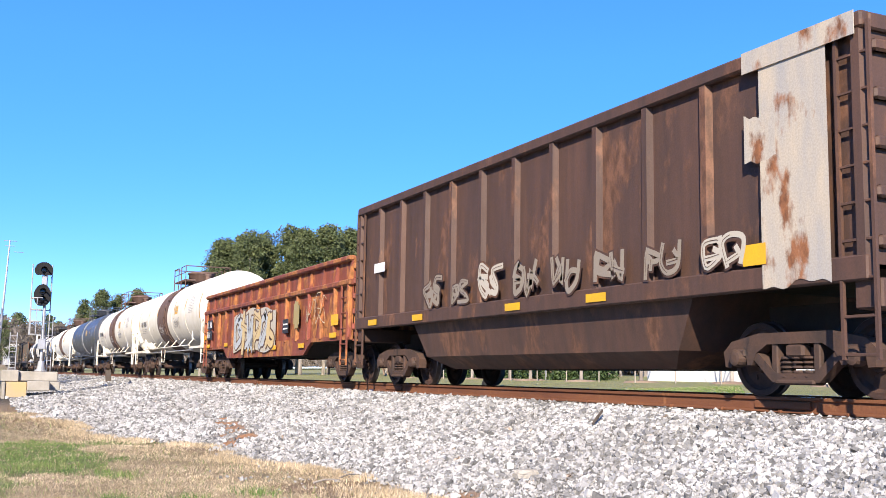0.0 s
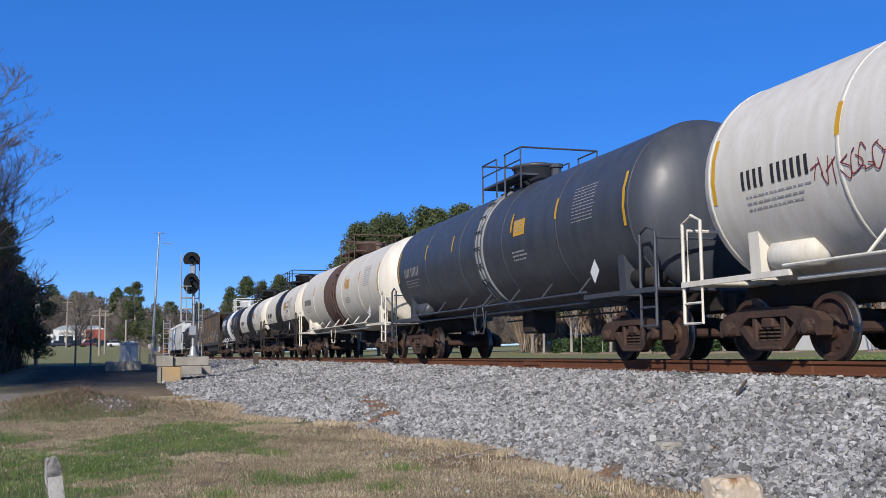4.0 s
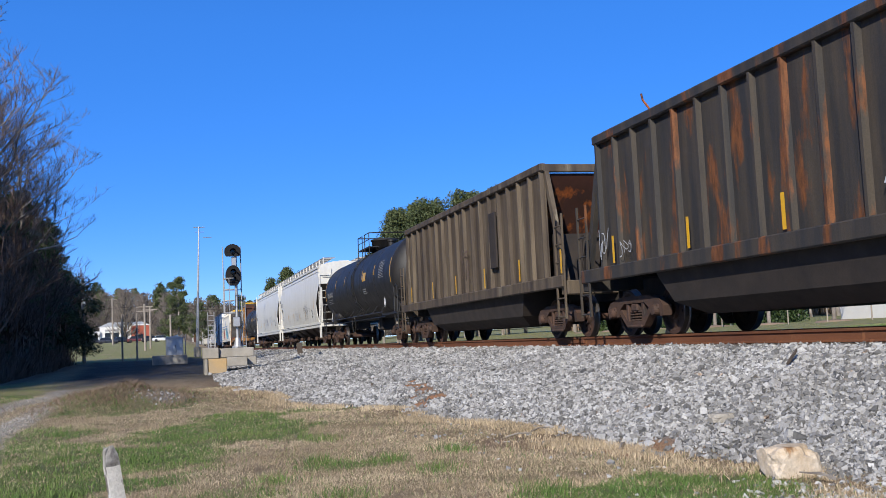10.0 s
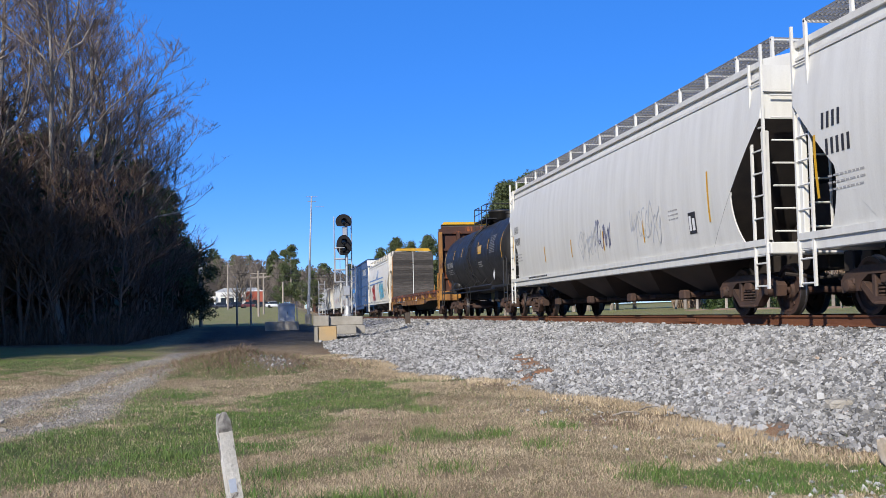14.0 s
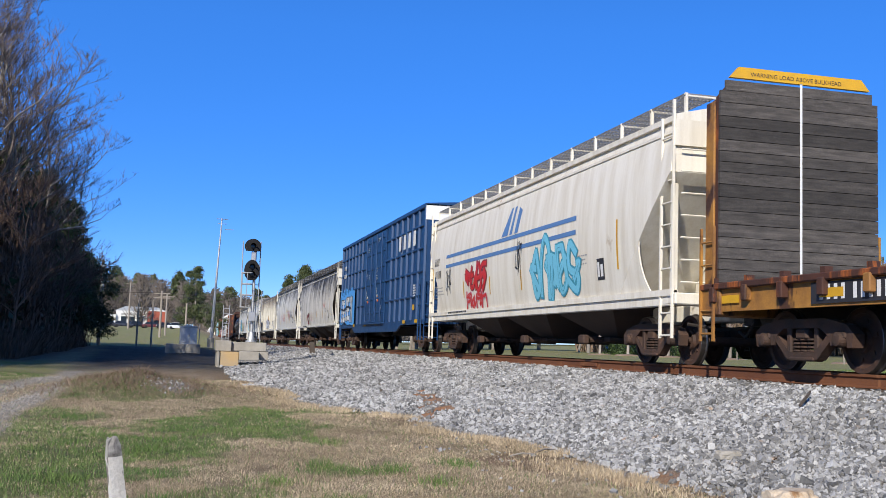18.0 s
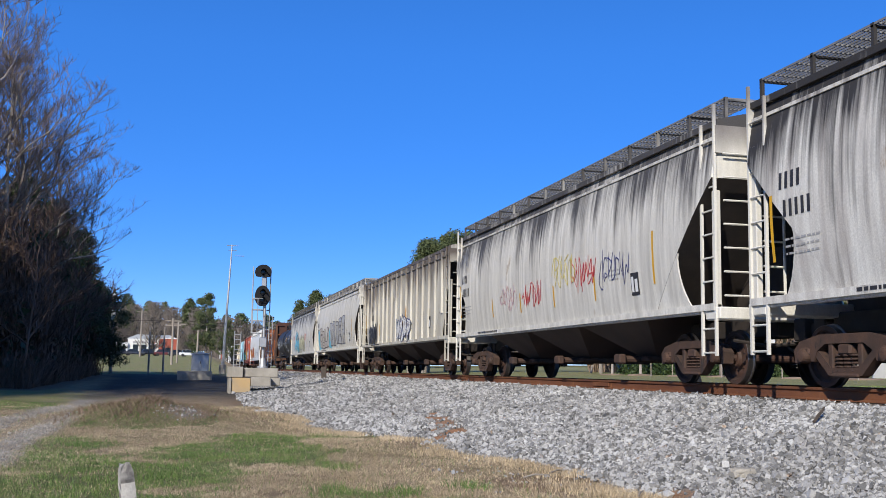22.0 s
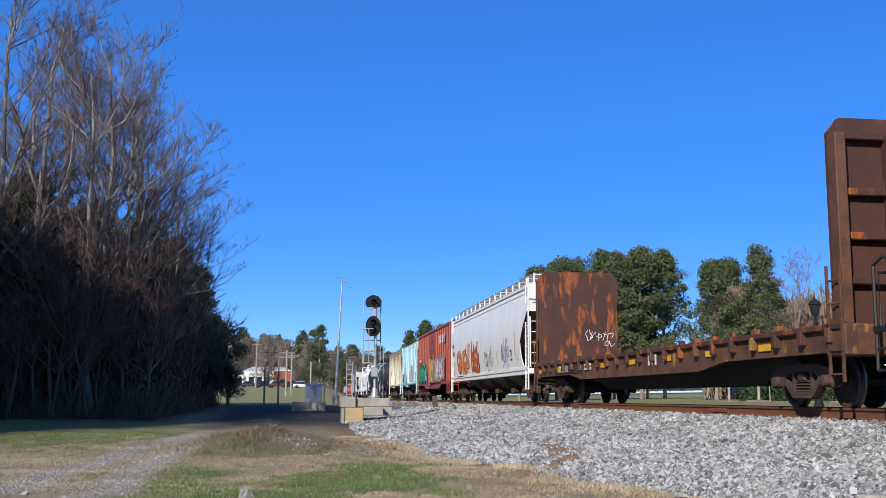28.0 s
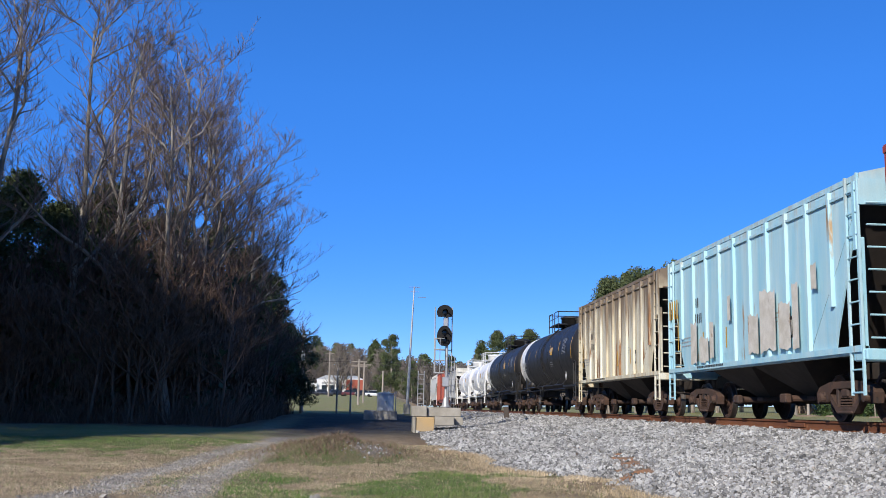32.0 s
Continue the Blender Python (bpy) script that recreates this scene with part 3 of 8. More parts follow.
def zones(x, y):
    t = toe(y)
    stone = smooth01(x - t, -0.1, 0.25) * smooth01(11.9 - x, 0, 0.5)
    stone = np.maximum(stone, 0.9 * blob(x, y, 5.2, 4.6, 1.5, 1.6))
    stone = np.maximum(stone, blob(x, y, -0.1, 23.3, 0.55, 0.8) * 0.9)
    c = np.interp(y, ROAD_Y, ROAD_X) + 0.12 * wob(x * 0, y, 1.5)
    d = np.abs(x - c)
    wheel = np.exp(-((d - 0.62) / 0.33) ** 2)
    road = np.where(y < 33, wheel * 0.9 + 0.2 * (d < 1.0), smooth01(1.6 + np.clip(y - 33, 0, 30) * 0.1 - d + 0.4 * wob(x, y, 1.2), 0, 0.8) * 0.25 * smooth01(44 - y, 0, 12)) * smooth01(84 - y, 0, 8)
    green = np.maximum.reduce([blob(x, y, 0.8, 15.8, 1.5, 2.4), blob(x, y, 1.3, 18.3, 0.8, 2.0), blob(x, y, -0.5, 12.9, 1.35, 2.2), blob(x, y, -1.7, 10.8, 1.7, 2.2), blob(x, y, 0.2, 6.9, 0.75, 0.4), blob(x, y, -1.8, 14.5, 1.1, 2.0) * 0.8, blob(x, y, 3.8, 7.3, 1.15, 0.85),
                               blob(x, y, -2.3, 17.5, 1.2, 2.4) * 0.7, blob(x, y, 2.9, 19.6, 1.0, 0.8) * 0.7, blob(x, y, -0.9, 22.6, 1.8, 1.6) * 0.7, blob(x, y, 0.4, 8.9, 0.6, 0.5) * .6,
                               blob(x, y, -7.6, 33, 5.5, 9.0), blob(x, y, 1.8, 10.6, 0.55, 0.35) * .7, blob(x, y, 1.7, 5.6, 1.2, 0.9) * 0.45, blob(x, y, -0.9, 6.4, 0.8, 1.0) * 0.5,
                               smooth01(y, 66, 78) * smooth01(5 - x, 0, 2) * 0.95, smooth01(x, 12.4, 13.4) * 0.95])
    green = green * (0.85 + 0.45 * wob(x + 2, y, 0.5) * wob(x, y + 4, 0.21))
    green = green * (1 - stone) * (1 - road)
    # lot: dark asphalt, with the wood's cast shade also put into its colour
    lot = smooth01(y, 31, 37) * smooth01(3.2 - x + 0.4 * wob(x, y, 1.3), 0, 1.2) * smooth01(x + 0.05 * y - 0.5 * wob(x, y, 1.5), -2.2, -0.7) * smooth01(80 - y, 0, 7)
    clay = np.maximum.reduce([blob(x - 0.16 * (y - 18.5), y, 4.6, 18.8, 0.36, 2.4) * (0.72 + 0.5 * wob(x, y, 0.18)), blob(x, y, 4.75, 9.9, 0.5, 0.45) * 0.7, blob(x, y, 3.0, 29, 0.5, 1.0) * 0.5])
    litter = np.maximum.reduce([blob(x, y, 3.9, 18.6, 0.9, 2.6) * 0.45, blob(x, y, 4.2, 11.4, 1.0, 1.0) * 0.7, smooth01(np.abs(x - t), 0.9, 0.2) * 0.55 * smooth01(40 - y, 0, 10),
                                smooth01(-x, 4.6, 5.4) * smooth01(y, 38.5, 40.5) * smooth01(75 - y, 0, 5)])
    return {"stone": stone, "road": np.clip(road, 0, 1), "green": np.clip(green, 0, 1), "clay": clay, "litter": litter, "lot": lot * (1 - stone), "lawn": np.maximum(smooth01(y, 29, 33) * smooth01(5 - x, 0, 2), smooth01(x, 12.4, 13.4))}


def ground_material():
    m = bpy.data.materials.new("ground cover")
    m.use_nodes = True
    nt = m.node_tree
    bsdf = nt.nodes["Principled BSDF"]
    co = nt.nodes.new("ShaderNodeTexCoord").outputs["Object"]

    def nz(sc, detail=6.0):
        n = node(nt, "ShaderNodeTexNoise", Scale=sc, Detail=detail, Roughness=0.65)
        nt.links.new(co, n.inputs["Vector"])
        return n.outputs["Fac"]

    def at(key):
        n = nt.nodes.new("ShaderNodeAttribute")
        n.attribute_name = key
        return n.outputs["Fac"]
    big, mid, fine = nz(0.35), nz(3.0), nz(110.0, 3.0)
    dry = mix(nt, ramp(nt, mid, 0.35, 0.65), (0.36, 0.275, 0.17), (0.23, 0.17, 0.1))
    dry = mix(nt, ramp(nt, big, 0.5, 0.68), dry, (0.2, 0.165, 0.085))
    green = mix(nt, ramp(nt, mid, 0.35, 0.65), (0.06, 0.1, 0.018), (0.12, 0.13, 0.04))
    lawn = mix(nt, ramp(nt, nz(0.6), 0.35, 0.65), (0.2, 0.24, 0.06), (0.28, 0.26, 0.11))
    col = mix(nt, at("green"), dry, mix(nt, at("lawn"), green, lawn))
    col = mix(nt, at("litter"), col, mix(nt, ramp(nt, mid, 0.4, 0.6), (0.14, 0.085, 0.05), (0.24, 0.15, 0.09)))
    col = mix(nt, at("road"), col, mix(nt, ramp(nt, nz(18.0), 0.4, 0.6), (0.27, 0.245, 0.21), (0.39, 0.36, 0.31)))
    # near-black for the lot: asphalt plus the wood's shadow painted in
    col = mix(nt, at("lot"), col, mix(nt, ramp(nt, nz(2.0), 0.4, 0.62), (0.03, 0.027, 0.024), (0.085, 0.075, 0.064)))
    col = mix(nt, at("clay"), col, mix(nt, ramp(nt, mid, 0.35, 0.65), (0.44, 0.2, 0.09), (0.33, 0.21, 0.13)))
    vor = node(nt, "ShaderNodeTexVoronoi", Scale=13.0)
    nt.links.new(co, vor.inputs["Vector"])
    stone = mix(nt, 0.6, (0.13, 0.125, 0.12), mix(nt, 1.0, (0.3, 0.3, 0.3), vor.outputs["Color"], "MULTIPLY"))
    soft = nt.nodes.new("ShaderNodeHueSaturation")
    soft.inputs["Saturation"].default_value = 0.08
    nt.links.new(stone, soft.inputs["Color"])
    near_clay = nt.nodes.new("ShaderNodeMath")
    near_clay.operation = "SUBTRACT"
    near_clay.use_clamp = True
    nt.links.new(at("stone"), near_clay.inputs[0])
    nt.links.new(at("clay"), near_clay.inputs[1])
    col = mix(nt, near_clay.outputs[0], col, soft.outputs[0])
    col = mix(nt, 1.0, col, mix(nt, ramp(nt, fine, 0.32, 0.68), (0.52, 0.5, 0.47), (1.42, 1.4, 1.35)), "MULTIPLY")
    nt.links.new(col, bsdf.inputs["Base Color"])
    bsdf.inputs["Roughness"].default_value = 0.95
    h = nt.nodes.new("ShaderNodeMath")
    h.operation = "MULTIPLY_ADD"
    nt.links.new(vor.outputs["Distance"], h.inputs[0])
    nt.links.new(at("stone"), h.inputs[1])
    nt.links.new(fine, h.inputs[2])
    b = node(nt, "ShaderNodeBump", Strength=0.7, Distance=0.04)
    nt.links.new(h.outputs[0], b.inputs["Height"])
    nt.links.new(b.outputs[0], bsdf.inputs["Normal"])
    return m


GROUND = ground_material()
ground_sheet()

# ---- ballast stones ----
CUBE = np.array([(x, y, z) for z in (-1, 1) for x, y in ((-1, -1), (1, -1), (1, 1), (-1, 1))], float) * 0.62
CUBE_F = np.array([(0, 2, 1), (0, 3, 2), (4, 5, 6), (4, 6, 7), (0, 1, 5), (0, 5, 4), (1, 2, 6), (1, 6, 5), (2, 3, 7), (2, 7, 6), (3, 0, 4), (3, 4, 7)])
CHIP = np.array([(1, 0, 0), (-1, 0, 0), (0, 1, 0), (0, -1, 0), (0, 0, 1), (0, 0, -1)], float)
CHIP_F = np.array([(0, 2, 4), (2, 1, 4), (1, 3, 4), (3, 0, 4), (2, 0, 5), (1, 2, 5), (3, 1, 5), (0, 3, 5)])


def turns(n):
    q = rng.normal(size=(n, 4))
    q /= np.linalg.norm(q, axis=1)[:, None]
    w, x, y, z = q.T
    return np.stack([np.stack([1 - 2 * (y * y + z * z), 2 * (x * y - z * w), 2 * (x * z + y * w)], -1), np.stack([2 * (x * y + z * w), 1 - 2 * (x * x + z * z), 2 * (y * z - x * w)], -1),
                     np.stack([2 * (x * z - y * w), 2 * (y * z + x * w), 1 - 2 * (x * x + y * y)], -1)], -2)


def scatter_stones(name, x, y, size, label, category, mat, lift=0.3, chunky=True):
    n = len(x)
    form, faces = (CUBE, CUBE_F) if chunky else (CHIP, CHIP_F)
    v = (form[None] * rng.uniform(0.7, 1.15, (n, len(form), 1)) + rng.uniform(-0.27, 0.27, (n, len(form), 3))) * rng.uniform(0.65, 1.2, (n, 1, 3))
    v = np.einsum("nij,nkj->nki", turns(n), v) * size[:, None, None]
    v += np.stack([x, y, ground_z(x, y) + size * lift], -1)[:, None]
    f = faces[None] + (np.arange(n) * len(form))[:, None, None]
    return tagged(new(name, fast_mesh(name, v.reshape(-1, 3), f.reshape(-1, 3), mat)), label, category, kind="stuff")


def ballast():
    xs, ys, ss = [], [], []
    for y0, y1, n, s in ((4, 15, 84000, 0.027), (15, 26, 56000, 0.034), (26, 42, 36000, 0.04), (42, 90, 34000, 0.055)):
        y = rng.uniform(y0, y1, n)
        x = rng.uniform(1.5, 8.68, n)
        k = (x > toe(y) + rng.normal(0, 0.12, n)) & (rng.random(n) > 1.15 * zones(x, y)["clay"])
        xs.append(x[k]), ys.append(y[k]), ss.append(s * rng.lognormal(0, 0.3, k.sum()))
    for name, a, b, chunky in (("ballast_stones", 0, 1, True), ("far_ballast_stones", 1, 4, False)):
        scatter_stones(name, np.concatenate(xs[a:b]), np.concatenate(ys[a:b]), np.concatenate(ss[a:b]), "grey crushed granite ballast heaped along the track", "ballast", M["stone"], chunky=chunky)
    n = 9400
    x, y = np.concatenate([rng.normal(4.75, 0.75, 9000), rng.normal(-0.1, 0.3, 250), rng.uniform(3, 5.5, 150)]), np.concatenate([rng.normal(5.0, 0.75, 9000), rng.normal(23.3, 0.45, 250), rng.uniform(8, 14, 150)])
    scatter_stones("loose_stones", x, y, 0.017 * rng.lognormal(0, 0.4, n), "loose grey stones strewn over the grass edge", "stones", M["stone"], 0.15)
    n = 22000
    y = rng.uniform(8, 30, n)
    x = np.interp(y, ROAD_Y, ROAD_X) + rng.normal(0, 0.8, n)
    k = rng.random(n) < zones(x, y)["road"] * 1.2 - 0.25
    x, y = x[k], y[k]
    scatter_stones("road_gravel", x, y, 0.012 * rng.lognormal(0, 0.4, len(x)), "pale gravel in the wheel tracks of the dirt road", "gravel", M["gravel"], 0.1)


ballast()


# ---- grass ----
def blades(name, x, y, height, lean, width, mat, label):
    n = len(x)
    a = rng.uniform(0, 6.283, n)
    d = np.stack([np.cos(a), np.sin(a), np.zeros(n)], -1)
    b = rng.uniform(0, 6.283, n)
    bend = np.stack([np.cos(b), np.sin(b), np.zeros(n)], -1) * (height * lean * rng.uniform(0.2, 1.2, n))[:, None]
    base = np.stack([x, y, ground_z(x, y) - 0.01], -1)
    up = np.array([0, 0, 1.0])
    w = d * width[:, None] / 2
    mid = base + up * (height * 0.55)[:, None] + bend * 0.35
    tip = base + up * height[:, None] + bend
    v = np.stack([base - w, base + w, mid + w * 0.7, mid - w * 0.7, tip], 1)
    f = np.array([(0, 1, 2), (0, 2, 3), (3, 2, 4)])[None] + (np.arange(n) * 5)[:, None, None]
    return tagged(new(name, fast_mesh(name, v.reshape(-1, 3), f.reshape(-1, 3), mat)), label, "grass", kind="stuff")


def turf(name, x, y, height, width, mat, label, bend=1.2):
    """Short blades, one face each, leaning every way."""
    n = len(x)
    a, b = rng.uniform(0, 6.283, n), rng.uniform(0, 6.283, n)
    base = np.stack([x, y, ground_z(x, y) - 0.006], -1)
    w = np.stack([np.cos(a), np.sin(a), np.zeros(n)], -1) * width[:, None] / 2
    lean = rng.uniform(0.0, 1.0, n) ** 1.5 * height * bend
    tip = base + np.stack([np.cos(b) * lean, np.sin(b) * lean, height], -1)
    v = np.stack([base - w, base + w, tip], 1)
    return tagged(new(name, fast_mesh(name, v.reshape(-1, 3), np.arange(n * 3).reshape(-1, 3), mat)), label, "grass", kind="stuff")


def grass():
    n = 1100000
    y = 3.3 + 27 * rng.random(n) ** 2.0
    x = rng.uniform(-0.42, 0.85, n) * (y + 1.2) - 0.3
    z = zones(x, y)
    bare = smooth01(wob(x + 7, y + 2, 0.22) * wob(x, y + 1, 0.5), 0.1, 0.5)
    keep = rng.random(n) < (1 - z["stone"]) * (1 - 0.85 * z["road"]) * (1 - 0.8 * z["clay"]) * (1 - 0.85 * z["litter"]) * (1 - 0.65 * bare)
    x, y, g = x[keep], y[keep], z["green"][keep]
    tuft = 0.5 + 0.5 * wob(x, y, 0.4) * wob(x + 3, y + 1, 0.16)
    isg = rng.random(len(x)) < g * 0.8 + 0.05
    k = ~isg
    turf("dry_grass", x[k], y[k], (0.014 + 0.024 * tuft[k]) * rng.uniform(0.4, 1.5, k.sum()), 0.0026 + 0.00045 * y[k], M["dryblade"], "short dry tan winter grass on the bank", 2.4)
    k = isg
    turf("green_grass", x[k], y[k], (0.016 + 0.044 * tuft[k]) * rng.uniform(0.4, 1.4, k.sum()), 0.003 + 0.0005 * y[k], M["greenblade"], "fresh green grass in uneven patches", 1.1)
    # taller tan fringe along the ballast foot and green tufts
    n = 60000
    y = 5.5 + 22 * rng.random(n) ** 1.5
    x = toe(y) - np.abs(rng.normal(0.1, 0.32, n)) - 0.02
    k = rng.random(n) < 0.35 + 0.65 * wob(x, y, 0.5)
    x, y = x[k], y[k]
    turf("fringe_grass", x, y, rng.uniform(0.02, 0.09, len(x)), 0.004 + 0.0006 * y, M["dryblade"], "taller dry grass fringe at the ballast foot")
    c = [(0.35, 6.9), (0.95, 9.6), (1.5, 10.9), (2.2, 10.6), (-0.1, 8.6), (-0.35, 6.2), (2.9, 7.9), (0.1, 6.6), (-1.6, 17.5), (1.9, 13.2), (-0.3, 12.4), (0.9, 6.0), (0.1, 6.75), (0.4, 7.0), (0.75, 7.1), (2.5, 9.7), (-0.9, 9.9), (3.0, 10.9), (-0.2, 7.6), (1.3, 8.3)]
    x = np.concatenate([rng.normal(a, 0.14, 190) for a, b in c])
    y = np.concatenate([rng.normal(b, 0.16, 190) for a, b in c])
    blades("grass_tufts", x, y, rng.uniform(0.04, 0.13, len(x)), 0.9, np.full(len(x), 0.007), M["greenblade"], "dark green grass tufts in the dry turf")
    # dead brush on the mound
    n = 6500
    x, y = rng.normal(-0.8, 0.95, n), rng.normal(24, 1.0, n)
    hgt = rng.uniform(0.04, 0.2, n) * (0.6 + 0.8 * np.clip(wob(x, y, 0.35), 0, 1))
    blades("mound_brush", x[:5400], y[:5400], hgt[:5400], 2.2, np.full(5400, 0.016), M["brush"], "tangled dead brush on a low mound")
    blades("mound_grass", x[5400:], y[5400:], hgt[5400:] * 0.7, 0.9, np.full(1100, 0.014), M["greenblade"], "green grass coming through the brush on the mound")


grass()


# ---- track ----
RAIL_P = [(-0.076, -0.18), (0.076, -0.18), (0.076, -0.168), (0.012, -0.15), (0.009, -0.05), (0.036, -0.035), (0.037, -0.006), (0.03, 0.0),
          (-0.03, 0.0), (-0.037, -0.006), (-0.036, -0.035), (-0.009, -0.05), (-0.012, -0.15), (-0.076, -0.168)]


def track():
    for x in (8.795, 10.305):
        g = G()
        g.prism([(x + a, b) for a, b in RAIL_P], -80, 700)
        g.m = [1 if i == 7 else 0 for i in range(len(g.f))]
        rail = part("rail", g, [M["railside"], M["railtop"]])
        tagged(rail, "rusty steel rail with a polished head", "rail", "rails")
        for k, y in enumerate((9.3, 21.2, 33.1, 45.0)):
            part("joint_bar", G().box(x - 0.05, x - 0.012, y - 0.45, y + 0.45, -0.14, -0.05, 0.01), M["railside"], rail)
        for k in range(44):
            y = 5.2 + k * 1.02
            part("rail_anchor", G().box(x - 0.1, x - 0.03, y - 0.02, y + 0.02, -0.185, -0.15, 0.004), M["railside"], rail)
    tie_me = mesh_of("tie", G().box(-1.3, 1.3, -0.11, 0.11, -0.3, -0.187, 0.012), M["tie"])
    for k in range(150):
        tagged(part("tie", tie_me, None, at=(9.55, -4 + k * 0.51, 0)), "dark creosoted timber tie bedded in ballast", "tie", "ties")


track()


# ---- trees ----
def grow(rnd, start, way, length, radius, level, out, last):
    """One branch as a bent line, then its side branches."""
    n = (8, 6, 4, 2, 2)[level]
    p, d = Vector(start), Vector(way).normalized()
    pts, rad = [p.copy()], [radius]
    for k in range(n):
        d = (d + Vector((rnd.gauss(0, 1), rnd.gauss(0, 1), rnd.gauss(0, 0.6) + (0.35 if level else 0.5))) * (0.08 if level == 0 else 0.2)).normalized()
        p = p + d * length / n
        pts.append(p.copy())
        rad.append(max(0.007, radius * (1 - 0.8 * (k + 1) / n)))
    out.append((pts, rad, level))
    if level == last:
        return
    kids = (12, 9, 7, 6)[level]
    for k in range(kids):
        f = rnd.uniform(0.26 if level == 0 else 0.2, 1.0)
        i = min(n - 1, int(f * n))
        q = pts[i].lerp(pts[i + 1], f * n - i)
        ax = pts[i + 1] - pts[i]
        side = Vector((rnd.gauss(0, 1), rnd.gauss(0, 1), 0.2)).normalized()
        w = (ax.normalized() * rnd.uniform(0.5, 1.05) + side * rnd.uniform(0.55, 1.0)).normalized()
        ll = length * (0.45, 0.46, 0.42, 0.55)[level] * rnd.uniform(0.55, 1.1) * (1.2 - 0.6 * f if level == 0 else 1)
        grow(rnd, q, w, ll, max(0.008, rad[i] * (0.68, 0.55, 0.5, 0.5)[level]), level + 1, out, last)


def branch_mesh(name, lines, mat, scale_r=1.0, limb="bark"):
    V, F, thick = [], [], 0
    for pts, rad, level in sorted(lines, key=lambda q: q[2]):
        s = (7, 5, 4, 3, 3)[level]
        base = len(V)
        if level == 4:                   # the finest twigs are single slivers
            d = (pts[-1] - pts[0]).normalized()
            u = d.cross(Vector((0.3, 0.2, 1))).normalized() * 0.0085 * scale_r
            V += [pts[0] - u, pts[0] + u, pts[-1]]
            F.append((base, base + 1, base + 2))
            continue
        for i, p in enumerate(pts):
            d = (pts[min(i + 1, len(pts) - 1)] - pts[max(0, i - 1)]).normalized()
            u = d.cross(Vector((0.3, 0.2, 1)) if abs(d.z) < 0.95 else Vector((1, 0, 0))).normalized()
            w = d.cross(u)
            for k in range(s):
                a = 6.28318 * k / s
                V.append(p + (u * math.cos(a) + w * math.sin(a)) * rad[i] * scale_r)
        for i in range(len(pts) - 1):
            for k in range(s):
                j = (k + 1) % s
                a, b, c, e = base + i * s + k, base + i * s + j, base + (i + 1) * s + j, base + (i + 1) * s + k
                F += [(a, b, c), (a, c, e)]
        if level <= 1:
            thick = len(F)
    me = fast_mesh(name, [tuple(v) for v in V], F, [M[limb], mat], 3)
    me.polygons.foreach_set("material_index", (np.arange(len(F)) >= thick).astype(np.int32))
    return me


def bare_tree(seed, height, last=4):
    rnd = random.Random(seed)
    lines = []
    grow(rnd, (0, 0, -0.2), (rnd.gauss(0, 0.05), rnd.gauss(0, 0.05), 1), height, height * 0.0115, 0, lines, last)
    return lines[:1], lines[1:]


def leaf_cloud(rnd, clumps, per, size):
    """Small triangles round clump centres (x, y, z, r)."""
    c = np.repeat(np.array(clumps), per, 0)
    n = len(c)
    d = rnd.normal(size=(n, 3))
    d *= (rnd.random(n) ** 0.45 / np.linalg.norm(d, axis=1))[:, None]
    p = c[:, :3] + d * c[:, 3:4] * np.array([1, 1, 0.7])
    t = rnd.normal(size=(n, 3, 3)) * size
    return (p[:, None] + t).reshape(-1, 3), np.arange(n * 3).reshape(-1, 3)


def pine_clumps(rnd, h, spread=0.2, low=0.38, count=80):
    z = h * rnd.uniform(low, 1.0, count)
    a = rnd.uniform(0, 6.28, count)
    reach = h * spread * (1.12 - ((z / h - low) / (1 - low)) ** 1.6) * rnd.uniform(0.35, 1.0, count)
    return np.stack([np.cos(a) * reach, np.sin(a) * reach, z, h * rnd.uniform(0.045, 0.085, count)], -1)


def tree_thing(name, label, trunk_me, crown_me, at, group, turn=0.0, size=1.0):
    x, y = at
    ob = empty(name, label, "tree", group, Matrix.Translation((x, y, float(ground_z(x, y)))) @ Matrix.Rotation(turn, 4, "Z") @ Matrix.Scale(size, 4))
    part("trunk", trunk_me, None, ob)
    part("crown", crown_me, None, ob)
    return ob


